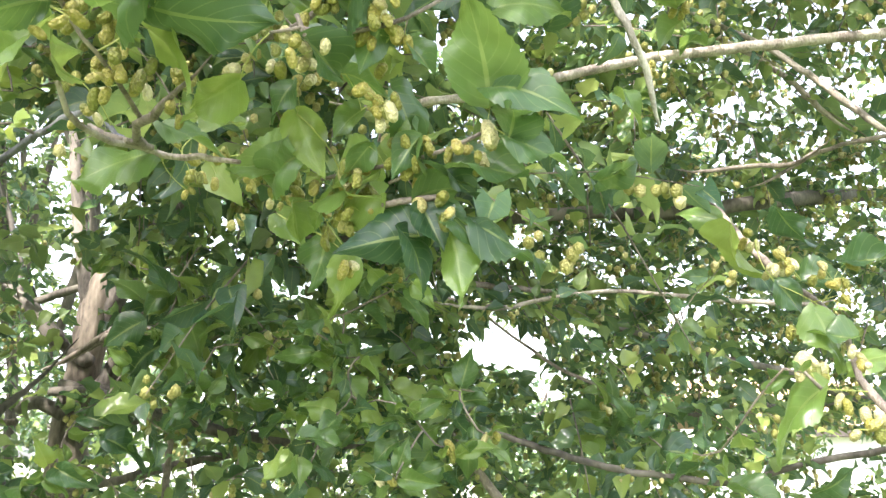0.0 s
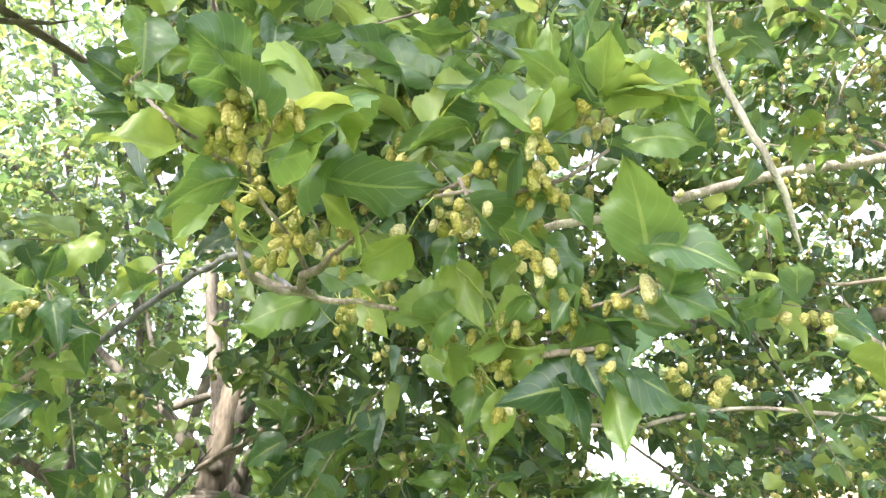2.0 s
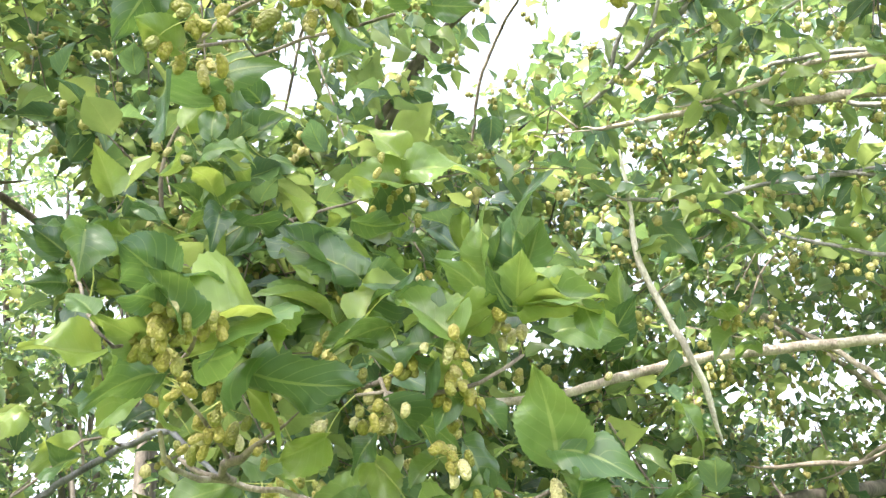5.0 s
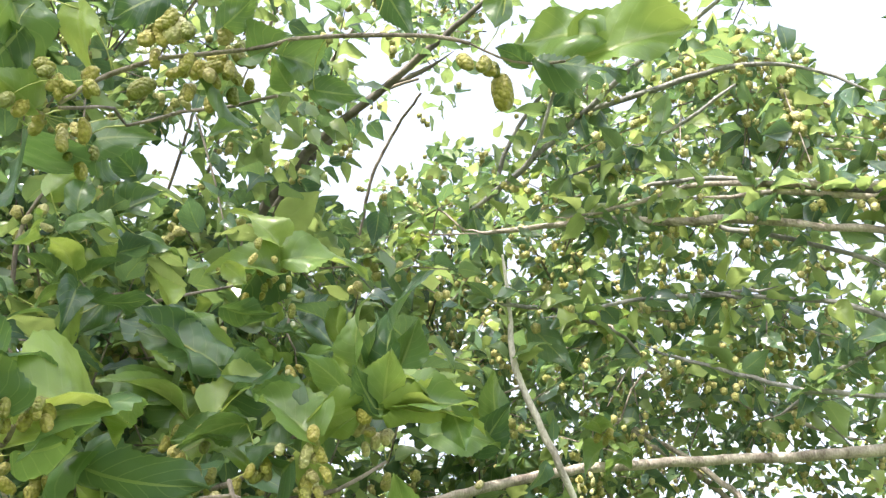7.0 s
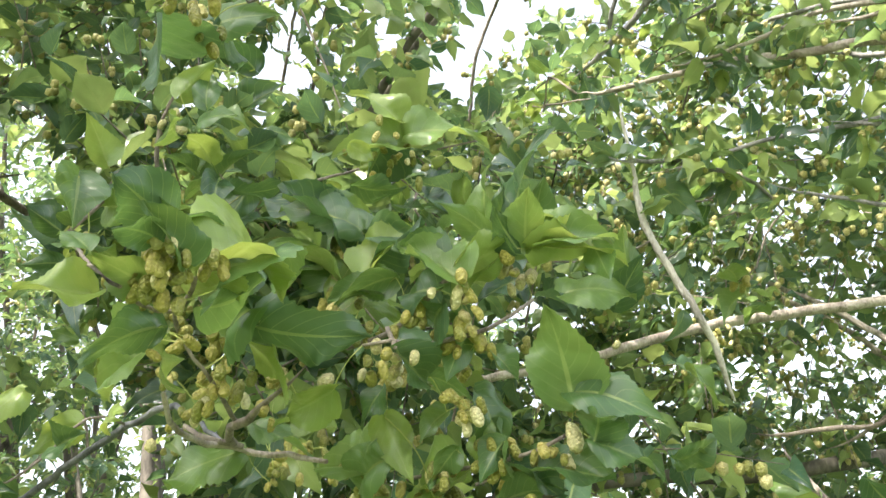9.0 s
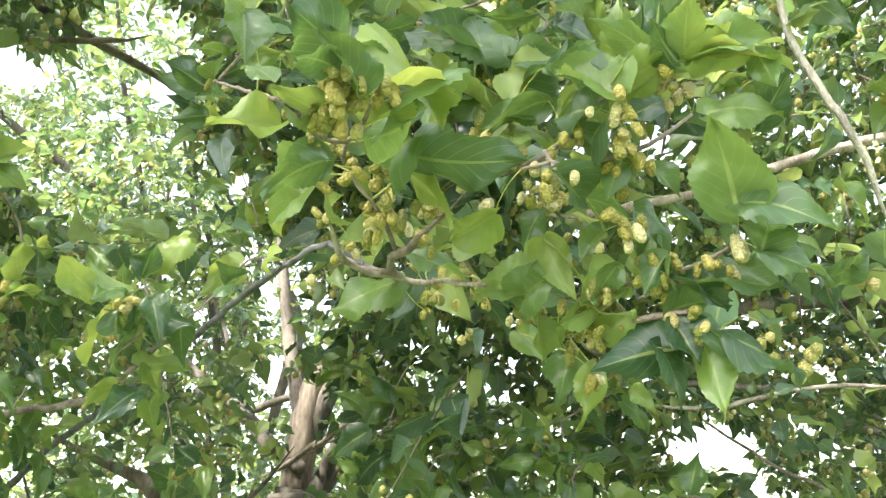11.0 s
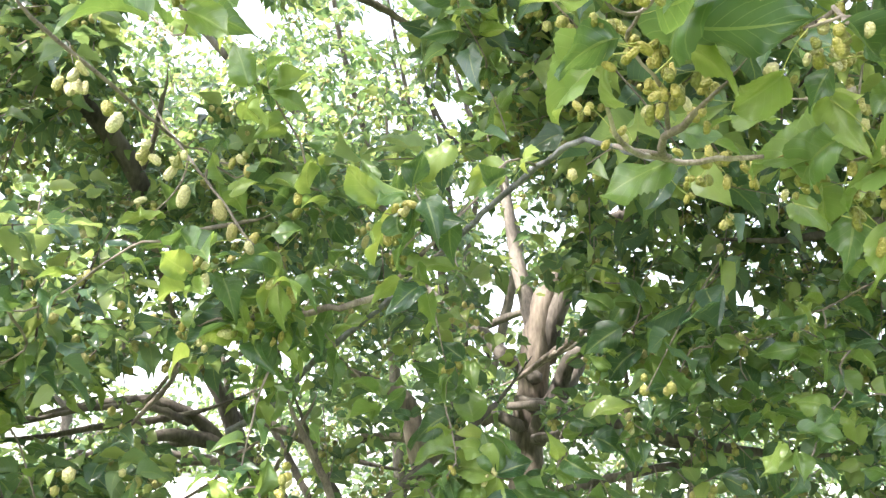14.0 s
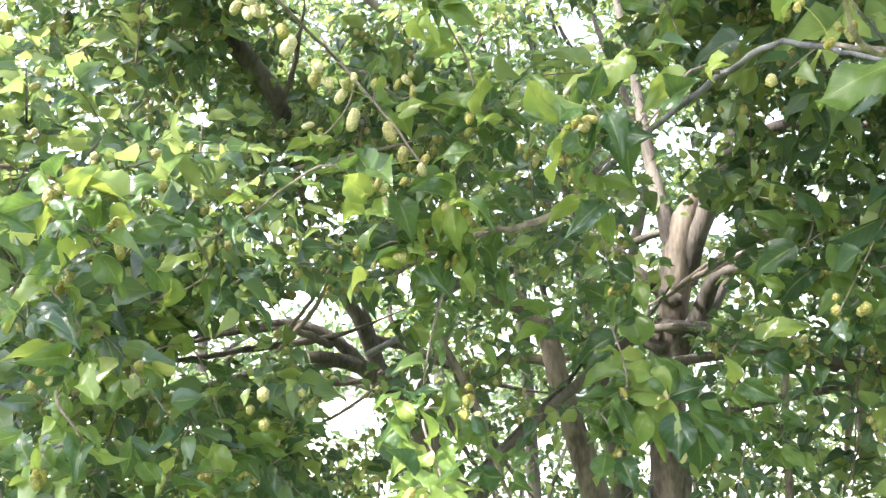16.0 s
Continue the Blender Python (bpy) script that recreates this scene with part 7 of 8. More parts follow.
tree_left.branch("limb", (-1.428, 3.763, 1.630, 0.0400), (-1.466, 3.723, 1.769, 0.0360), (-1.508, 3.677, 1.882, 0.0330), (-1.568, 3.643, 1.983, 0.0300), (-1.619, 3.591, 2.055, 0.0270), (-1.642, 3.573, 2.117, 0.0200), (-1.668, 3.431, 2.222, 0.0160), (-1.701, 3.260, 2.364, 0.0088), (-1.737, 3.070, 2.568, 0.0019))
tree_left.branch("limb", (-1.386, 3.789, 1.567, 0.0400), (-1.487, 3.678, 1.664, 0.0360), (-1.587, 3.584, 1.693, 0.0340), (-1.670, 3.495, 1.700, 0.0260), (-1.812, 3.431, 1.652, 0.0200), (-2.019, 3.324, 1.575, 0.0160), (-2.201, 3.230, 1.521, 0.0088), (-2.403, 3.126, 1.508, 0.0019))
tree_left.branch("branch", (-1.487, 3.677, 1.677, 0.0300), (-1.607, 3.625, 1.788, 0.0280), (-1.770, 3.550, 1.846, 0.0260), (-1.948, 3.464, 1.827, 0.0220), (-2.138, 3.363, 1.770, 0.0180), (-2.424, 3.182, 1.662, 0.0140), (-2.576, 3.085, 1.617, 0.0077), (-2.745, 2.978, 1.607, 0.0017))
tree_left.branch("branch", (-1.370, 3.826, 1.541, 0.0220), (-1.690, 3.923, 1.618, 0.0200), (-1.986, 3.792, 1.624, 0.0180), (-2.281, 3.635, 1.551, 0.0160), (-2.585, 3.437, 1.443, 0.0140), (-2.737, 3.338, 1.402, 0.0077), (-2.905, 3.228, 1.396, 0.0017))
tree_left.branch("branch", (-0.639, 4.142, 1.558, 0.0024), (-0.904, 4.063, 1.595, 0.0110), (-1.144, 3.991, 1.679, 0.0200), (-1.353, 3.929, 1.769, 0.0220), (-1.507, 3.876, 1.806, 0.0240))
tree_left.branch("branch", (-0.885, 3.886, 1.110, 0.0022), (-1.033, 3.939, 1.259, 0.0099), (-1.166, 3.987, 1.441, 0.0180), (-1.328, 4.045, 1.680, 0.0160), (-1.493, 4.082, 1.933, 0.0140), (-1.495, 4.165, 2.117, 0.0120), (-1.497, 4.232, 2.275, 0.0066), (-1.499, 4.307, 2.485, 0.0014))
tree_left.branch("limb", (-1.354, 2.499, 2.429, 0.0300), (-1.385, 2.448, 2.521, 0.0320), (-1.426, 2.400, 2.584, 0.0330), (-1.478, 2.337, 2.659, 0.0330), (-1.527, 2.272, 2.731, 0.0340), (-1.590, 2.161, 2.854, 0.0360), (-1.726, 2.005, 3.137, 0.0420), (-1.867, 1.845, 3.451, 0.0231), (-2.023, 1.666, 3.877, 0.0050))
tree_left.branch("branch", (-1.434, 2.552, 2.410, 0.0012), (-1.393, 2.512, 2.445, 0.0055), (-1.356, 2.475, 2.490, 0.0100), (-1.291, 2.412, 2.577, 0.0090), (-1.262, 2.380, 2.677, 0.0080), (-1.247, 2.363, 2.734, 0.0044), (-1.230, 2.344, 2.809, 0.0010))
tree_left.branch("branch", (-1.332, 2.524, 2.387, 0.0140), (-1.367, 2.664, 2.249, 0.0120), (-1.401, 2.908, 2.095, 0.0100), (-1.409, 2.969, 2.061, 0.0055), (-1.418, 3.036, 2.040, 0.0012))
tree_left.branch("twig", (-0.751, 1.330, 2.202, 0.0005), (-0.713, 1.315, 2.142, 0.0022), (-0.679, 1.302, 2.099, 0.0026), (-0.605, 1.274, 2.013, 0.0026), (-0.557, 1.267, 1.954, 0.0026), (-0.524, 1.270, 1.907, 0.0022), (-0.491, 1.288, 1.877, 0.0030))
tree_left.branch("twig", (-0.733, 0.874, 2.152, 0.0006), (-0.716, 0.930, 2.124, 0.0028), (-0.701, 0.981, 2.110, 0.0030), (-0.674, 1.069, 2.091, 0.0030), (-0.673, 1.191, 2.091, 0.0028), (-0.679, 1.302, 2.099, 0.0026), (-0.682, 1.356, 2.106, 0.0022), (-0.685, 1.416, 2.126, 0.0005))
tree_left.branch("twig", (-1.247, 2.134, 2.156, 0.0007), (-1.188, 2.125, 2.148, 0.0033), (-1.135, 2.117, 2.151, 0.0060), (-0.925, 2.084, 2.178, 0.0060), (-0.809, 2.018, 2.168, 0.0050), (-0.762, 1.992, 2.167, 0.0028), (-0.710, 1.962, 2.178, 0.0006))
tree_left.branch("twig", (-1.246, 2.931, 1.916, 0.0011), (-1.211, 2.868, 1.895, 0.0050), (-1.180, 2.812, 1.890, 0.0090), (-0.684, 1.915, 1.868, 0.0070), (-0.462, 1.455, 1.821, 0.0060), (-0.399, 1.386, 1.815, 0.0060), (-0.343, 1.392, 1.829, 0.0060), (-0.306, 1.391, 1.856, 0.0050), (-0.249, 1.383, 1.909, 0.0040), (-0.210, 1.377, 1.949, 0.0022), (-0.166, 1.371, 2.005, 0.0005))
tree_left.branch("twig", (-1.698, 1.505, 2.053, 0.0007), (-1.654, 1.545, 2.040, 0.0033), (-1.613, 1.580, 2.039, 0.0060), (-1.561, 1.627, 2.042, 0.0060), (-1.506, 1.674, 2.038, 0.0050), (-1.465, 1.710, 2.039, 0.0028), (-1.420, 1.749, 2.051, 0.0006))
tree_left.branch("twig", (-1.273, 2.358, 1.775, 0.0006), (-1.274, 2.346, 1.818, 0.0028), (-1.275, 2.336, 1.867, 0.0050), (-1.279, 2.305, 2.034, 0.0060), (-1.273, 2.266, 2.198, 0.0060), (-1.271, 2.253, 2.254, 0.0033), (-1.269, 2.240, 2.328, 0.0007))
tree_left.branch("twig", (-1.565, 2.892, 1.663, 0.0012), (-1.520, 2.906, 1.707, 0.0055), (-1.479, 2.918, 1.760, 0.0100), (-1.404, 2.942, 1.866, 0.0090), (-1.325, 2.950, 2.036, 0.0070), (-1.302, 2.953, 2.088, 0.0039), (-1.277, 2.956, 2.158, 0.0008))
tree_left.branch("twig", (-1.610, 3.086, 1.359, 0.0008), (-1.562, 3.107, 1.372, 0.0039), (-1.518, 3.125, 1.395, 0.0070), (-1.352, 3.196, 1.494, 0.0070), (-1.189, 3.251, 1.651, 0.0070), (-1.151, 3.264, 1.691, 0.0039), (-1.109, 3.278, 1.747, 0.0008))
tree_left.branch("twig", (-0.555, 2.552, 1.167, 0.0014), (-0.617, 2.541, 1.289, 0.0066), (-0.673, 2.531, 1.430, 0.0120), (-0.708, 2.524, 1.526, 0.0120), (-0.776, 2.503, 1.656, 0.0100), (-0.809, 2.493, 1.724, 0.0055), (-0.846, 2.482, 1.815, 0.0012))
tree_left.branch("twig", (-1.268, 1.922, 2.847, 0.0011), (-1.202, 1.949, 2.840, 0.0050), (-1.143, 1.974, 2.847, 0.0090), (-1.019, 2.027, 2.870, 0.0100), (-0.843, 2.088, 2.901, 0.0090), (-0.637, 2.135, 2.941, 0.0080), (-0.582, 2.147, 2.955, 0.0044), (-0.521, 2.161, 2.984, 0.0010))
tree_left.branch("branch", (-1.172, 2.135, 3.312, 0.0017), (-0.997, 2.232, 3.195, 0.0077), (-0.839, 2.319, 3.125, 0.0140), (-0.695, 2.399, 3.074, 0.0140), (-0.560, 2.461, 3.028, 0.0120), (-0.419, 2.535, 2.945, 0.0090), (-0.340, 2.677, 2.911, 0.0070), (-0.314, 2.723, 2.904, 0.0039), (-0.286, 2.774, 2.907, 0.0008))
tree_left.branch("branch", (-2.314, 3.174, 1.713, 0.0011), (-2.254, 3.210, 1.713, 0.0050), (-2.201, 3.242, 1.726, 0.0090), (-1.972, 3.379, 1.797, 0.0120), (-1.756, 3.491, 1.817, 0.0150), (-1.603, 3.589, 1.757, 0.0200))
tree_left.branch("branch", (-2.446, 3.203, 1.673, 0.0012), (-2.379, 3.247, 1.661, 0.0055), (-2.319, 3.286, 1.665, 0.0100), (-2.145, 3.398, 1.689, 0.0120), (-1.997, 3.484, 1.726, 0.0140), (-1.775, 3.542, 1.761, 0.0180), (-1.542, 3.603, 1.814, 0.0099), (-1.284, 3.670, 1.925, 0.0022))
tree_left.branch("branch", (-2.351, 3.446, 1.532, 0.0011), (-2.283, 3.460, 1.532, 0.0050), (-2.221, 3.472, 1.545, 0.0090), (-1.910, 3.535, 1.630, 0.0110), (-1.705, 3.635, 1.663, 0.0140), (-1.534, 3.654, 1.684, 0.0180))
tree_left.branch("branch", (-1.987, 3.692, 1.568, 0.0010), (-1.924, 3.681, 1.558, 0.0044), (-1.868, 3.670, 1.561, 0.0080), (-1.699, 3.640, 1.581, 0.0100), (-1.547, 3.705, 1.593, 0.0120), (-1.396, 3.709, 1.638, 0.0140))
tree_left.branch("twig", (-1.839, 3.424, 1.732, 0.0011), (-1.788, 3.405, 1.760, 0.0050), (-1.741, 3.388, 1.797, 0.0090), (-1.595, 3.335, 1.930, 0.0090), (-1.478, 3.258, 2.069, 0.0080), (-1.443, 3.235, 2.113, 0.0044), (-1.405, 3.210, 2.174, 0.0010))
tree_left.branch("branch", (-1.420, 3.861, 1.567, 0.0180), (-1.465, 3.839, 1.742, 0.0160), (-1.533, 3.794, 1.970, 0.0140), (-1.598, 3.850, 2.164, 0.0110), (-1.622, 3.871, 2.241, 0.0060), (-1.649, 3.894, 2.345, 0.0013))
tree_left.branch("branch", (-2.214, 3.209, 2.054, 0.0011), (-2.152, 3.244, 2.045, 0.0050), (-2.096, 3.275, 2.049, 0.0090), (-1.888, 3.392, 2.082, 0.0120), (-1.705, 3.475, 2.142, 0.0120), (-1.599, 3.512, 2.210, 0.0090), (-1.546, 3.530, 2.247, 0.0050), (-1.488, 3.550, 2.303, 0.0011))
tree_left.branch("branch", (-2.259, 3.308, 2.010, 0.0012), (-2.190, 3.346, 2.002, 0.0055), (-2.128, 3.380, 2.010, 0.0100), (-1.934, 3.487, 2.047, 0.0120), (-1.747, 3.571, 2.121, 0.0120), (-1.608, 3.633, 2.186, 0.0066), (-1.453, 3.703, 2.294, 0.0014))
tree_left.branch("twig", (-1.197, 3.404, 1.488, 0.0011), (-1.160, 3.364, 1.516, 0.0050), (-1.126, 3.328, 1.553, 0.0090), (-1.049, 3.245, 1.648, 0.0080), (-0.963, 3.161, 1.749, 0.0070), (-0.934, 3.132, 1.787, 0.0039), (-0.901, 3.100, 1.841, 0.0008))
tree_left.branch("branch", (-0.647, 3.549, 1.101, 0.0019), (-0.769, 3.523, 1.244, 0.0088), (-0.879, 3.499, 1.414, 0.0160), (-0.950, 3.483, 1.534, 0.0150), (-0.998, 3.469, 1.633, 0.0120), (-1.068, 3.448, 1.789, 0.0066), (-1.146, 3.425, 1.997, 0.0014))
tree_left.leaf((-0.277, 1.310, 2.009), (-0.227, 1.321, 2.049), 0.68, (0.62, -0.42, -0.66))
tree_left.leaf((-0.329, 1.298, 2.007), (-0.337, 1.291, 2.053), 0.70, (0.45, -0.89, -0.06))
tree_left.leaf((-0.497, 1.283, 2.198), (-0.534, 1.254, 2.206), 0.70, (0.56, -0.55, 0.62))
tree_left.leaf((-0.416, 1.378, 2.022), (-0.481, 1.355, 1.994), 0.75, (0.08, -0.85, 0.51))
tree_left.leaf((-0.433, 1.367, 2.039), (-0.470, 1.346, 2.068), 0.70, (0.62, -0.74, 0.26))
tree_left.leaf((-0.444, 1.288, 1.921), (-0.502, 1.272, 1.923), 0.72, (0.22, -0.70, 0.68))
tree_left.leaf((-0.871, 1.003, 1.799), (-0.924, 0.944, 1.815), 0.74, (0.63, -0.38, 0.68))
tree_left.leaf((-0.883, 0.994, 1.801), (-0.906, 0.961, 1.775), 0.73, (0.50, -0.72, 0.47))
tree_left.leaf((-0.897, 1.043, 1.818), (-0.855, 1.060, 1.856), 0.68, (0.11, -0.95, 0.30))
tree_left.leaf((-0.917, 1.026, 1.823), (-0.911, 1.021, 1.863), 0.70, (0.70, -0.69, -0.19))
tree_left.leaf((-0.865, 0.947, 1.786), (-0.870, 0.943, 1.747), 0.71, (0.21, -0.98, 0.07))
tree_left.leaf((-0.895, 0.943, 1.696), (-0.937, 0.929, 1.679), 0.77, (0.14, -0.91, 0.39))
tree_left.leaf((-0.924, 0.911, 1.736), (-0.946, 0.876, 1.766), 0.71, (0.88, -0.17, 0.44))
tree_left.leaf((-0.884, 1.065, 1.764), (-0.830, 1.070, 1.793), 0.78, (-0.03, -0.98, 0.22))
tree_left.leaf((-0.928, 1.164, 1.731), (-0.886, 1.193, 1.696), 0.80, (0.73, -0.50, 0.46))
tree_left.leaf((-0.900, 1.186, 1.707), (-0.901, 1.204, 1.657), 0.72, (0.96, -0.25, -0.11))
tree_left.leaf((-0.891, 1.309, 1.704), (-0.845, 1.326, 1.677), 0.81, (0.54, -0.67, 0.51))
tree_left.leaf((-0.555, 1.222, 1.889), (-0.620, 1.219, 1.824), 0.70, (-0.30, -0.89, 0.34))
tree_left.leaf((-0.605, 1.234, 1.860), (-0.572, 1.234, 1.888), 0.80, (-0.17, -0.96, 0.20))
tree_left.leaf((-0.502, 1.339, 1.829), (-0.552, 1.296, 1.799), 0.77, (0.66, -0.28, -0.70))
tree_left.leaf((-0.544, 1.316, 1.783), (-0.623, 1.293, 1.746), 0.81, (-0.06, -0.79, 0.61))
tree_left.leaf((-0.518, 1.325, 1.775), (-0.550, 1.318, 1.741), 0.74, (-0.40, -0.75, 0.53))
tree_left.leaf((-0.492, 1.333, 1.766), (-0.483, 1.331, 1.693), 0.71, (0.92, -0.38, 0.12))
tree_left.leaf((-0.491, 1.365, 1.819), (-0.523, 1.327, 1.840), 0.74, (-0.23, 0.61, 0.76))
tree_left.leaf((-0.458, 1.349, 1.834), (-0.412, 1.356, 1.868), 0.72, (-0.44, -0.55, 0.71))
tree_left.leaf((-0.473, 1.373, 1.801), (-0.456, 1.392, 1.762), 0.72, (-0.28, 0.91, 0.32))
tree_left.leaf((-0.433, 1.366, 1.779), (-0.407, 1.376, 1.740), 0.80, (0.49, 0.71, 0.51))
tree_left.leaf((-0.196, 1.273, 2.055), (-0.255, 1.272, 2.016), 0.78, (-0.21, -0.92, 0.33))
tree_left.leaf((-0.245, 1.340, 1.981), (-0.304, 1.347, 2.008), 0.74, (0.10, -0.88, 0.46))
tree_left.leaf((-0.300, 1.348, 1.940), (-0.252, 1.355, 1.912), 0.80, (0.48, -0.57, 0.67))
tree_left.leaf((-0.317, 1.341, 1.958), (-0.305, 1.348, 1.911), 0.80, (0.60, -0.80, 0.03))
tree_left.leaf((-0.335, 1.333, 1.975), (-0.400, 1.323, 1.997), 0.74, (0.31, -0.77, 0.56))
tree_left.leaf((-0.299, 1.340, 1.966), (-0.254, 1.348, 1.993), 0.72, (-0.53, 0.36, 0.77))
tree_left.leaf((-0.267, 1.369, 1.878), (-0.196, 1.376, 1.900), 0.72, (-0.08, -0.84, 0.53))
tree_left.leaf((-0.454, 1.322, 2.004), (-0.514, 1.311, 2.022), 0.79, (0.32, -0.73, 0.60))
tree_left.leaf((-0.485, 1.334, 1.946), (-0.508, 1.311, 1.990), 0.67, (0.84, -0.52, 0.17))
tree_left.leaf((-0.521, 1.262, 1.510), (-0.596, 1.257, 1.475), 0.74, (-0.24, -0.75, 0.62))
tree_left.leaf((-0.513, 1.264, 1.523), (-0.544, 1.277, 1.565), 0.75, (0.73, -0.29, 0.62))
tree_left.leaf((-0.480, 1.273, 1.515), (-0.452, 1.282, 1.558), 0.77, (0.75, -0.55, -0.37))
tree_left.leaf((-0.464, 1.277, 1.507), (-0.446, 1.286, 1.453), 0.81, (0.88, -0.43, 0.22))
tree_left.leaf((-0.530, 1.259, 1.522), (-0.563, 1.245, 1.522), 0.76, (0.24, -0.57, 0.79))
tree_left.leaf((-0.431, 1.285, 1.507), (-0.395, 1.291, 1.478), 0.80, (0.61, -0.40, 0.68))
tree_left.leaf((-0.435, 1.384, 1.614), (-0.410, 1.391, 1.588), 0.80, (0.32, 0.79, 0.52))
tree_left.leaf((-0.467, 1.167, 1.418), (-0.498, 1.158, 1.397), 0.78, (-0.15, -0.81, 0.57))
tree_left.leaf((-0.451, 1.170, 1.404), (-0.402, 1.177, 1.427), 0.71, (-0.21, -0.72, 0.66))
tree_left.leaf((-0.474, 1.165, 1.411), (-0.480, 1.165, 1.443), 0.75, (0.88, -0.45, 0.16))
tree_left.leaf((-0.931, 0.925, 1.482), (-0.955, 0.901, 1.468), 0.79, (0.73, -0.41, -0.55))
tree_left.leaf((-0.964, 1.028, 1.477), (-0.938, 1.068, 1.493), 0.71, (0.38, -0.54, 0.75))
tree_left.leaf((-0.962, 1.156, 1.514), (-0.947, 1.149, 1.557), 0.70, (-0.47, 0.83, 0.30))
tree_left.leaf((-0.938, 1.171, 1.464), (-0.926, 1.171, 1.411), 0.79, (0.92, -0.34, 0.21))
tree_left.fruits((-0.693, 1.012, 2.062), 3, 0.012, 0.9, 0.0135)
tree_left.fruits((-0.683, 1.083, 2.055), 1, 0.002, 0.9, 0.0135)
tree_left.fruits((-0.675, 1.114, 2.049), 1, 0.002, 0.9, 0.0135)
tree_left.fruits((-0.660, 1.167, 2.025), 2, 0.008, 0.9, 0.0135)
tree_left.fruits((-0.632, 1.213, 2.026), 2, 0.008, 0.9, 0.0135)
tree_left.fruits((-0.632, 1.221, 2.005), 1, 0.002, 0.9, 0.0135)
tree_left.fruits((-0.626, 1.255, 1.983), 1, 0.002, 0.9, 0.0135)
tree_left.fruits((-0.577, 1.260, 1.956), 1, 0.002, 0.9, 0.0135)
tree_left.fruits((-0.545, 1.261, 1.917), 1, 0.002, 1.0, 0.0135)
tree_left.fruits((-0.534, 1.274, 1.885), 4, 0.016, 0.3, 0.0135)
tree_left.fruits((-0.879, 1.006, 1.760), 3, 0.014, 0.3, 0.0135)
tree_left.fruits((-0.486, 1.348, 1.806), 5, 0.022, 0.4, 0.0135)
tree_left.fruits((-0.300, 1.350, 1.936), 5, 0.022, 0.3, 0.0135)
tree_left.fruits((-0.435, 1.284, 1.520), 4, 0.018, 0.3, 0.0135)
tree_left.spray((-0.415, 1.311, 1.997), 6, 0.055, 0)
tree_left.spray((-0.631, 1.433, 2.103), 6, 0.055, 1)
tree_left.spray((-0.461, 1.245, 1.825), 8, 0.057, 1)
tree_left.spray((-0.518, 1.291, 1.787), 7, 0.053, 1)
tree_left.spray((-0.488, 1.359, 1.742), 7, 0.051, 1)
tree_left.spray((-0.584, 1.205, 1.834), 6, 0.056, 0)
tree_left.spray((-0.629, 1.310, 1.775), 6, 0.059, 1)
tree_left.spray((-0.425, 1.472, 1.767), 7, 0.060, 0)
tree_left.spray((-0.372, 1.592, 1.699), 7, 0.051, 0)
tree_left.spray((-0.509, 1.265, 1.514), 6, 0.049, 0)
tree_left.spray((-0.459, 1.277, 1.482), 5, 0.062, 0)
tree_left.spray((-0.416, 1.388, 1.453), 6, 0.050, 0)
tree_left.spray((-0.454, 1.067, 1.428), 6, 0.057, 1)
tree_left.spray((-0.875, 1.059, 1.812), 7, 0.054, 0)
tree_left.spray((-0.909, 0.910, 1.793), 8, 0.053, 1)
tree_left.spray((-0.974, 1.006, 1.715), 8, 0.058, 1)
tree_left.spray((-1.198, 1.349, 1.661), 7, 0.061, 0)
tree_left.spray((-1.060, 1.331, 1.589), 7, 0.060, 1)
tree_left.spray((-0.932, 0.991, 1.538), 7, 0.060, 1)
tree_left.spray((-0.898, 1.014, 1.457), 7, 0.050, 0)
tree_left.spray((-0.917, 0.934, 1.441), 6, 0.049, 1)
tree_left.spray((-1.105, 1.534, 1.688), 7, 0.056, 1)
tree_left.spray((-1.048, 1.681, 1.714), 6, 0.049, 0)
tree_left.spray((-0.906, 1.537, 1.460), 7, 0.054, 0)
tree_left.spray((-0.869, 1.326, 1.405), 7, 0.065, 1)
tree_left.spray((-0.885, 1.200, 1.406), 6, 0.061, 0)
tree_left.spray((-0.867, 0.959, 1.728), 6, 0.052, 0)
tree_left.spray((-0.727, 1.331, 1.970), 6, 0.051, 1)
tree_left.spray((-0.401, 0.737, 2.046), 3, 0.063, 1)
tree_left.spray((-0.480, 1.196, 2.148), 6, 0.060, 0)
tree_left.spray((-0.550, 1.323, 2.044), 7, 0.056, 1)
tree_left.spray((-0.549, 1.150, 1.855), 7, 0.056, 1)
tree_left.spray((-0.436, 1.274, 1.981), 6, 0.060, 1)
tree_left.spray((-0.647, 1.840, 1.727), 8, 0.056, 0)
tree_left.spray((-0.773, 2.016, 1.690), 7, 0.056, 0)
tree_left.spray((-0.505, 1.652, 1.831), 8, 0.056, 0)
tree_left.spray((-0.468, 1.634, 1.952), 7, 0.056, 0)
tree_left.crown((-1.94, 3.08, 2.21), (1.02, 1.02, 1.23), 408, 0.049, 0.3, -0.1)
tree_left.crown((-1.33, 1.64, 1.70), (0.51, 0.51, 0.61), 168, 0.050, 0.25, -0.1, singles=12)
tree_left.crown((-1.23, 2.25, 2.94), (0.71, 0.71, 0.61), 181, 0.050, 0.3, -0.1)
tree_left.crown((-1.84, 2.66, 1.19), (0.93, 0.83, 0.51), 126, 0.054, 0.2, -0.1)
# added limb, out of view, to carry the shading crown below
tree_left.branch("limb", (-1.73, 2.01, 3.14, 0.035), (-1.63, 1.76, 3.39, 0.025), (-1.45, 1.40, 3.38, 0.016), (-1.22, 0.95, 3.12, 0.008))
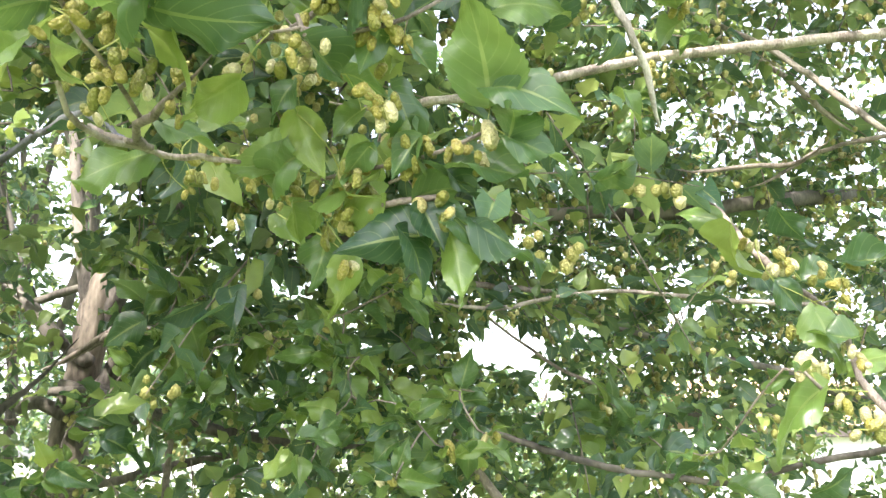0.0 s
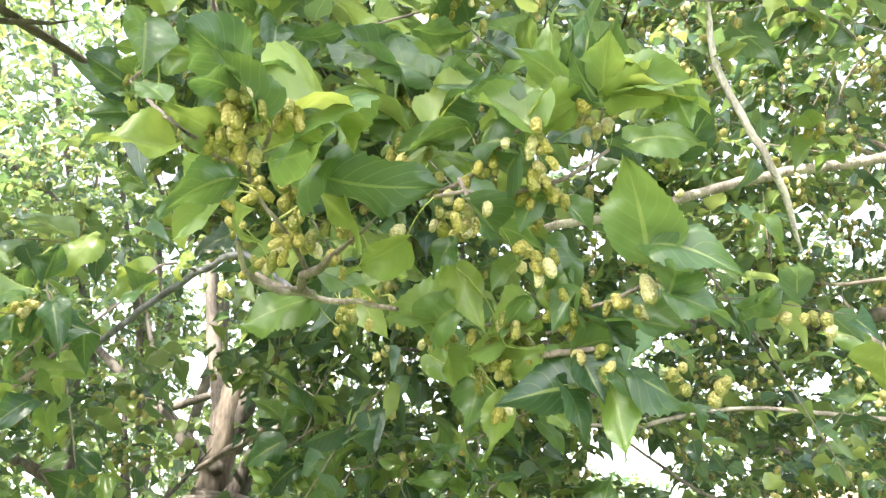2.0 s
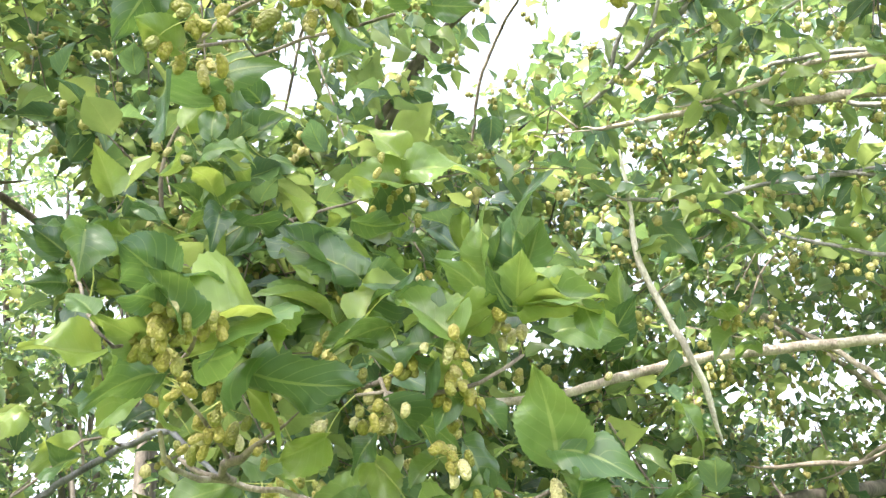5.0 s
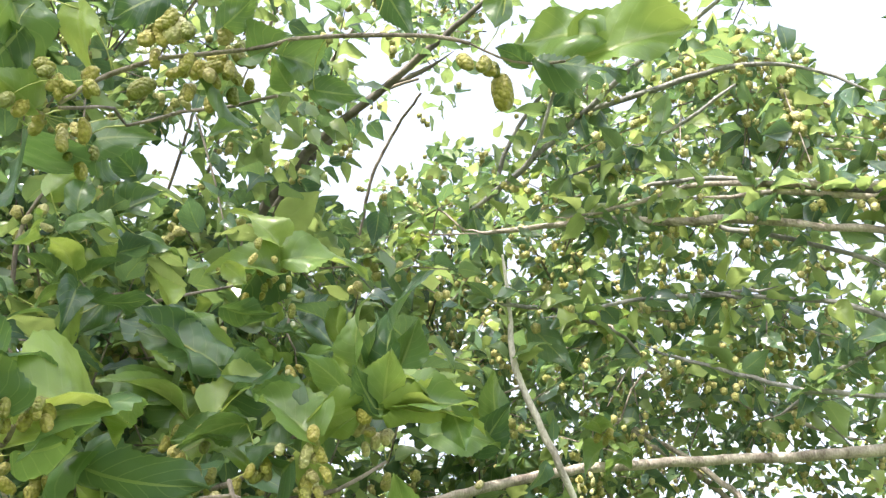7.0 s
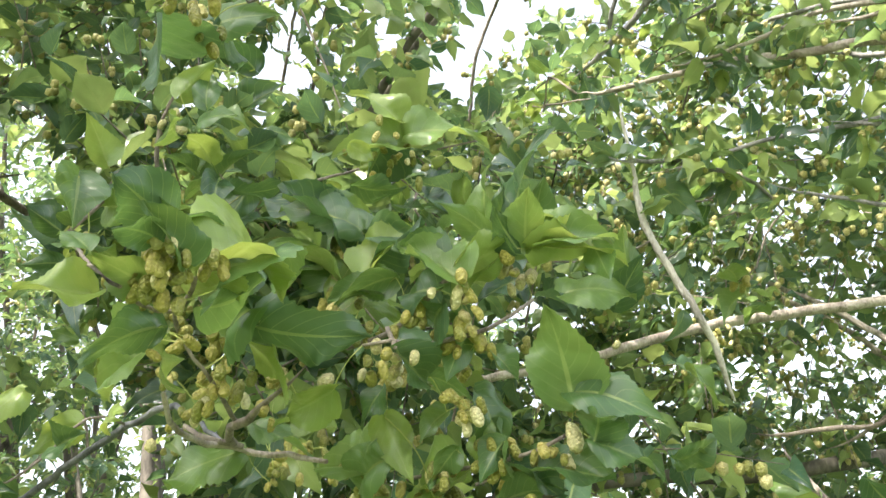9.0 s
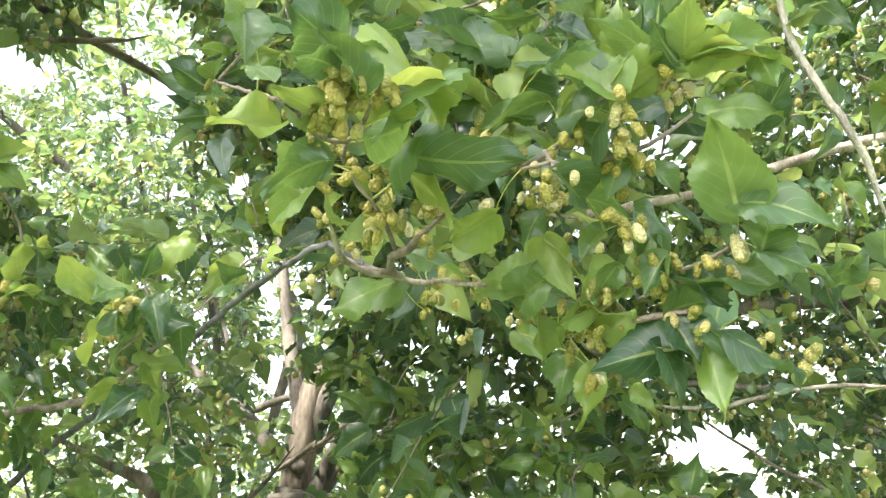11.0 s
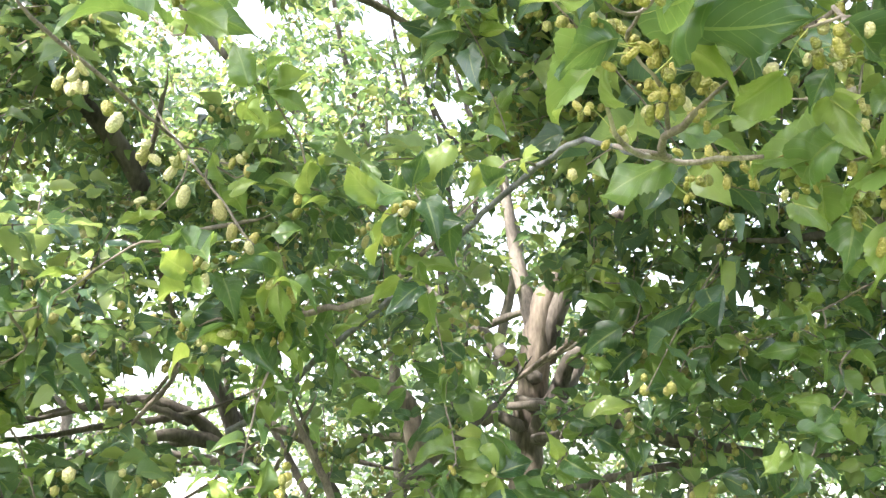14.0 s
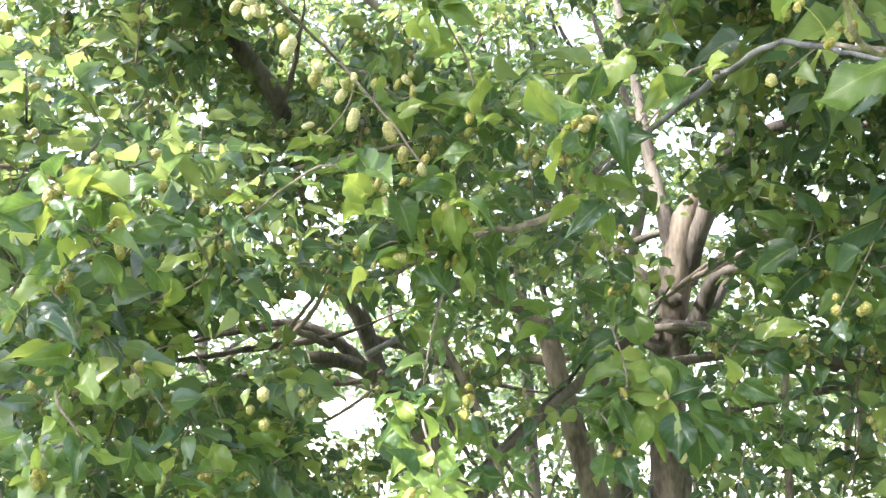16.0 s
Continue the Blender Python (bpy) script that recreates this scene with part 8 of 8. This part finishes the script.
tree_left.crown((-1.40, 2.55, 2.98), (0.50, 0.45, 0.40), 60, 0.050, 0.3, -0.3)
# added unseen crown that shades the leaves in front of the trunk
tree_left.crown((-1.24, 0.95, 3.10), (0.30, 0.28, 0.20), 17, 0.054, 0.2, -0.4)
tree_left.crown((-1.49, 1.76, 1.66), (0.65, 0.65, 0.65), 127, 0.056, 0.2, -0.1)
tree_left.crown((-1.79, 2.20, 2.39), (1.04, 1.04, 1.04), 169, 0.052, 0.3, -0.1)
tree_left.crown((-1.65, 2.89, 2.16), (0.91, 0.91, 0.91), 97, 0.050, 0.3, -0.1)
tree_left.crown((-1.12, 2.95, 2.71), (0.91, 0.91, 0.91), 139, 0.050, 0.3, -0.1)
tree_left.crown((-1.38, 1.95, 2.70), (0.39, 0.39, 0.39), 54, 0.050, 0.2, -0.4)
tree_left.crown((-1.57, 2.20, 2.55), (0.39, 0.39, 0.39), 42, 0.050, 0.3, -0.4)
tree_left.crown((-1.84, 2.45, 1.45), (0.55, 0.55, 0.55), 97, 0.054, 0.1, -0.4)
tree_left.finish()

tree_far = Tree("tall mulberry tree with straight pale stems behind the others", (-0.60, 5.90, 0.0), 14, far=True)
tree_far.branch("trunk", (-0.915, 5.635, -0.245, 0.0476), (-1.096, 5.650, 2.318, 0.0374), (-1.164, 5.290, 3.376, 0.0354), (-1.279, 5.082, 3.573, 0.0340), (-1.445, 4.990, 3.691, 0.0313), (-1.700, 4.841, 3.844, 0.0286), (-1.966, 4.648, 4.028, 0.0245), (-2.202, 4.404, 4.268, 0.0190), (-2.348, 4.253, 4.434, 0.0105), (-2.510, 4.085, 4.673, 0.0023))
tree_far.branch("limb", (-0.952, 6.432, 2.050, 0.0049), (-1.028, 6.320, 2.323, 0.0224), (-1.097, 6.219, 2.637, 0.0408), (-1.306, 5.912, 3.673, 0.0272), (-1.415, 5.692, 4.162, 0.0231), (-1.511, 5.437, 4.619, 0.0190), (-1.541, 5.190, 5.013, 0.0150), (-1.553, 5.083, 5.198, 0.0082), (-1.567, 4.964, 5.446, 0.0018))
tree_far.branch("limb", (-0.719, 6.258, 2.008, 0.0041), (-0.754, 6.157, 2.289, 0.0187), (-0.786, 6.066, 2.612, 0.0340), (-0.872, 5.819, 3.554, 0.0231), (-0.969, 5.679, 3.892, 0.0190), (-1.039, 5.489, 4.289, 0.0150), (-1.116, 5.216, 4.760, 0.0109), (-1.127, 5.177, 4.832, 0.0060), (-1.139, 5.134, 4.930, 0.0013))
tree_far.branch("limb", (-0.621, 6.467, 2.042, 0.0033), (-0.656, 6.367, 2.324, 0.0150), (-0.687, 6.276, 2.647, 0.0272), (-0.776, 6.022, 3.622, 0.0190), (-0.855, 5.834, 4.089, 0.0163), (-0.931, 5.686, 4.386, 0.0136), (-0.971, 5.607, 4.558, 0.0075), (-1.017, 5.518, 4.789, 0.0016))
tree_far.branch("limb", (-0.741, 5.601, 2.202, 0.0024), (-0.688, 5.528, 2.414, 0.0112), (-0.640, 5.462, 2.659, 0.0204), (-0.496, 5.264, 3.446, 0.0163), (-0.677, 5.141, 3.714, 0.0136), (-0.816, 5.007, 3.973, 0.0109), (-0.850, 4.974, 4.040, 0.0060), (-0.887, 4.938, 4.133, 0.0013))
tree_far.branch("limb", (-0.478, 5.267, 1.853, 0.0037), (-0.395, 5.190, 2.133, 0.0168), (-0.321, 5.119, 2.454, 0.0306), (-0.221, 5.024, 2.923, 0.0272), (-0.307, 4.953, 3.154, 0.0245), (-0.426, 4.831, 3.476, 0.0190), (-0.510, 4.745, 3.720, 0.0105), (-0.603, 4.650, 4.047, 0.0023))
tree_far.branch("limb", (-0.314, 5.204, 2.077, 0.0020), (-0.407, 5.156, 2.234, 0.0090), (-0.491, 5.112, 2.418, 0.0163), (-0.560, 5.075, 2.584, 0.0150), (-0.630, 5.025, 2.782, 0.0136), (-0.689, 4.982, 2.963, 0.0075), (-0.754, 4.934, 3.203, 0.0016))
tree_far.branch("limb", (-0.640, 6.059, 1.095, 0.0041), (-0.654, 6.027, 1.390, 0.0187), (-0.667, 5.997, 1.724, 0.0340), (-0.692, 5.939, 2.427, 0.0272), (-0.761, 5.870, 2.784, 0.0218), (-0.901, 5.684, 3.415, 0.0190), (-1.009, 5.449, 3.985, 0.0150), (-1.057, 5.321, 4.239, 0.0122), (-1.084, 5.247, 4.395, 0.0067), (-1.114, 5.165, 4.604, 0.0015))
tree_far.branch("limb", (-0.066, 4.705, 2.021, 0.0028), (-0.121, 4.620, 2.262, 0.0127), (-0.171, 4.544, 2.540, 0.0231), (-0.227, 4.458, 2.877, 0.0218), (-0.297, 4.403, 3.039, 0.0190), (-0.400, 4.298, 3.301, 0.0150), (-0.470, 4.228, 3.491, 0.0082), (-0.547, 4.150, 3.745, 0.0018))
tree_far.branch("limb", (-1.180, 5.673, 3.319, 0.0013), (-1.175, 5.645, 3.379, 0.0060), (-1.171, 5.620, 3.447, 0.0109), (-1.155, 5.538, 3.690, 0.0109), (-1.136, 5.326, 4.191, 0.0095), (-1.134, 5.300, 4.259, 0.0052), (-1.131, 5.270, 4.349, 0.0011))
tree_far.crown((-1.23, 6.35, 4.26), (3.28, 1.23, 3.08), 850, 0.058, 0.1, -0.05)
tree_far.crown((3.28, 6.66, 2.83), (2.56, 1.23, 2.46), 392, 0.062, 0.1, -0.15)
tree_far.crown((3.30, 6.70, 1.75), (2.60, 1.20, 1.00), 182, 0.062, 0.1, -0.25)
tree_far.crown((-1.43, 5.38, 4.24), (1.56, 1.56, 1.56), 276, 0.065, 0.1, -0.3)
tree_far.crown((-1.87, 4.66, 4.34), (1.30, 1.30, 1.30), 222, 0.065, 0.1, -0.3)
tree_far.crown((-0.62, 5.33, 3.59), (1.04, 1.04, 1.04), 122, 0.065, 0.1, -0.3)
tree_far.crown((-1.03, 5.63, 3.66), (1.43, 1.43, 1.43), 206, 0.06, 0.1, -0.3)
tree_far.crown((-1.17, 5.89, 2.58), (1.30, 1.30, 1.30), 178, 0.06, 0.1, -0.3)
tree_far.crown((0.01, 5.97, 2.85), (1.30, 1.30, 1.30), 164, 0.06, 0.1, -0.3)
tree_far.crown((-2.75, 4.55, 4.23), (1.30, 1.30, 1.30), 148, 0.065, 0.1, -0.3)
tree_far.finish()


# an added tree, out of view, placed to shade the nearest boughs and leaves
shade_tree = Tree("added unseen mulberry tree that shades the near leaves", (-2.30, -1.60, 0.0), 15, far=True)
shade_tree.branch("trunk", (-2.30, -1.60, -0.1, 0.11), (-2.26, -1.52, 1.2, 0.10), (-2.15, -1.30, 2.4, 0.085), (-2.0, -1.0, 3.3, 0.07))
shade_tree.branch("limb", (-2.0, -1.0, 3.3, 0.06), (-1.7, -0.7, 3.8, 0.045), (-1.3, -0.3, 4.3, 0.02))
shade_tree.branch("limb", (-2.05, -1.1, 3.1, 0.05), (-2.0, -1.4, 3.8, 0.035), (-1.8, -1.6, 4.5, 0.015))
# each crown is set towards the sun from the leaves it should shade
shade_tree.crown((-1.55, -0.42, 4.25), (0.52, 0.42, 0.40), 75, 0.075, 0.2, -0.3)
shade_tree.crown((-2.2, -1.4, 4.4), (1.1, 1.0, 0.9), 90, 0.075, 0.0, -0.1)
shade_tree.branch("limb", (-2.1, -1.2, 3.0, 0.05), (-2.2, -0.4, 3.9, 0.035), (-2.0, 0.7, 4.35, 0.015))
shade_tree.crown((-1.85, 1.05, 4.4), (0.62, 0.5, 0.4), 70, 0.075, 0.2, -0.3)
shade_tree.branch("limb", (-1.72, -0.72, 3.78, 0.035), (-1.35, -0.25, 4.0, 0.025), (-0.95, 0.15, 4.1, 0.012))
shade_tree.crown((-0.95, 0.15, 4.08), (0.55, 0.50, 0.34), 100, 0.075, 0.2, -0.3)
shade_tree.branch("limb", (-2.2, -0.4, 3.88, 0.03), (-2.6, 0.4, 3.4, 0.022), (-2.48, 1.1, 2.82, 0.010))
shade_tree.crown((-2.45, 1.20, 2.62), (0.42, 0.40, 0.25), 80, 0.075, 0.2, -0.3)
shade_tree.crown((-1.93, 0.46, 4.15), (0.30, 0.18, 0.16), 46, 0.075, 0.2, -0.3)
shade_tree.branch("limb", (-2.6, 0.4, 3.4, 0.02), (-2.3, 0.36, 3.1, 0.014), (-1.98, 0.36, 2.80, 0.007))
shade_tree.crown((-2.00, 0.33, 2.72), (0.38, 0.38, 0.18), 80, 0.075, 0.2, -0.3)
shade_tree.finish()


# ---------------------------------------------------------------- behind the mulberries
def wood_tree(x, y, height, spread, seed):
    t = Tree("leafy green tree in the distance", (x, y, 0.0), seed, "trees in the distance", far=True)
    t.ob.name = "background_tree"
    t.branch("trunk", (x, y, -0.1, 0.16), (x + 0.1, y, height * 0.3, 0.13), (x, y + 0.1, height * 0.6, 0.08), (x + 0.2, y, height * 0.85, 0.03))
    for k in range(5):
        a = k * 1.3 + seed
        t.branch("limb", (x + 0.05, y, height * (0.3 + 0.08 * k), 0.06), (x + 0.4 * spread * math.cos(a), y + 0.4 * spread * math.sin(a), height * (0.45 + 0.09 * k), 0.04), (x + 0.8 * spread * math.cos(a), y + 0.8 * spread * math.sin(a), height * (0.5 + 0.09 * k), 0.015))
    for k in range(6):
        a = k * 1.05 + seed
        t.crown((x + 0.5 * spread * math.cos(a), y + 0.5 * spread * math.sin(a), height * (0.25 + 0.12 * k)), (spread * 0.62, spread * 0.6, height * 0.2), 62, 0.15, 0.0, -0.1, (0.3, 0.7))
    t.finish()



def shrub(x, y, height, spread, seed):
    t = Tree("bright green leafy shrub behind the trunks", (x, y, 0.0), seed, "shrubs behind the trunks", far=True)
    t.ob.name = "shrub"
    for k in range(6):
        a = k * 1.05 + seed
        t.branch("stem", (x + 0.05 * math.cos(a), y + 0.05 * math.sin(a), -0.05, 0.02), (x + 0.3 * spread * math.cos(a), y + 0.3 * spread * math.sin(a), height * 0.5, 0.014), (x + 0.55 * spread * math.cos(a), y + 0.55 * spread * math.sin(a), height * 0.85, 0.006))
    t.crown((x, y, height * 0.52), (spread, spread * 0.8, height * 0.5), 240, 0.07, 0.0, -0.2, (0.15, 0.35))
    t.finish()


shrub(-4.6, 7.4, 1.7, 1.1, 51)
shrub(-2.9, 8.0, 1.45, 1.1, 52)
shrub(-1.4, 7.6, 1.6, 1.0, 53)
shrub(0.3, 8.2, 2.0, 1.1, 54)
shrub(2.0, 8.8, 1.9, 1.1, 55)
shrub(-6.2, 6.4, 1.8, 1.2, 56)
wood_tree(-9.0, 15.0, 5.0, 2.6, 31)
wood_tree(-4.6, 16.5, 4.4, 2.6, 32)
wood_tree(-0.6, 15.5, 4.0, 2.4, 33)
wood_tree(3.6, 17.5, 3.6, 2.4, 34)
wood_tree(8.6, 18.0, 3.4, 2.4, 35)
wood_tree(-13.5, 12.0, 5.5, 2.6, 36)


def garden_wall():
    """Low whitewashed wall behind the trees, with a rounded coping and a slightly uneven face."""
    verts, faces = [], []
    section = [(-0.11, -0.2), (-0.11, 1.36), (-0.14, 1.38), (-0.14, 1.44), (-0.07, 1.50), (0.07, 1.50), (0.14, 1.44), (0.14, 1.38), (0.11, 1.36), (0.11, -0.2)]
    n, m = 60, len(section)
    for i in range(n + 1):
        x = -22.0 + 27.0 * i / n
        for y, z in section:
            verts.append((x, 12.6 + y + 0.012 * noise.noise(Vector((x, z, 3.0))), z + 0.01 * noise.noise(Vector((x * 0.7, 1.0, 0.0)))))
    for i in range(n):
        for j in range(m - 1):
            k = i * m + j
            faces.append((k, k + 1, k + m + 1, k + m))
    faces += [tuple(range(m)), tuple(n * m + j for j in reversed(range(m)))]
    tagged(new("wall_garden", mesh_from("wall_garden", verts, faces, WHITE_WALL, False)), "low whitewashed garden wall behind the trees", "wall", kind="structure")


garden_wall()


def outbuilding():
    """Low white-plastered building with a clay-tile roof."""
    house = tagged(new("outbuilding"), "low white-plastered outbuilding with a tan clay-tile roof", "building")
    base = Vector((14.2, 13.5, 0))
    house.location = base
    def box(name, x0, x1, y0, y1, z0, z1, mat, label=""):
        bm = bmesh.new()
        bmesh.ops.create_cube(bm, size=1.0)
        for v in bm.verts:
            v.co = Vector(((x0 + x1) / 2 + v.co.x * (x1 - x0), (y0 + y1) / 2 + v.co.y * (y1 - y0), (z0 + z1) / 2 + v.co.z * (z1 - z0)))
        bmesh.ops.bevel(bm, geom=bm.edges[:], offset=0.012, segments=1, affect="EDGES")
        me = bpy.data.meshes.new(name)
        bm.to_mesh(me)
        bm.free()
        me.materials.append(mat)
        ob = new(name, me)
        ob.parent = house
        return tagged(ob, label)
    box("wall", -4, 4, 0, 0.25, 0, 1.95, WHITE_WALL)
    box("wall", -4, 4, 2.75, 3.0, 0, 1.95, WHITE_WALL)
    box("wall", -4, -3.75, 0.25, 2.75, 0, 1.95, WHITE_WALL)
    box("wall", 3.75, 4, 0.25, 2.75, 0, 1.95, WHITE_WALL)
    box("fascia", -4.2, 4.2, -0.32, -0.28, 1.80, 1.96, DARK_WOOD, "dark timber fascia board")
    box("door", 1.0, 1.9, -0.03, 0.0, 0, 1.85, DARK_WOOD, "dark timber door")
    tile = mesh_from("roof_tile", [(-0.13, 0, 0), (0.13, 0, 0), (-0.13, 0.36, 0), (0.13, 0.36, 0), (-0.06, 0, 0.045), (0.06, 0, 0.045), (-0.06, 0.36, 0.045), (0.06, 0.36, 0.045)], [(0, 4, 6, 2), (4, 5, 7, 6), (5, 1, 3, 7), (0, 1, 5, 4)], TILE, False)
    slope = math.atan2(0.95, 1.8)
    deck = box("roof", -4.2, 4.2, 0.0, 2.2, -0.06, 0.0, TILE)
    deck.matrix_basis = Matrix.Translation((0, -0.3, 1.95)) @ Matrix.Rotation(slope, 4, "X")
    for r in range(7):
        for c in range(32):
            ob = new("roof_tile", tile)
            ob.parent = deck
            ob.matrix_basis = Matrix.Translation((-4.05 + 0.262 * c, 0.305 * r - 0.02, 0.006 + 0.004 * (r % 2))) @ Matrix.Rotation(-0.05, 4, "X")
    back = box("roof", -4.2, 4.2, 0.0, 1.9, -0.06, 0.0, TILE)
    back.matrix_basis = Matrix.Translation((0, 1.665, 2.98)) @ Matrix.Rotation(-slope, 4, "X")


outbuilding()
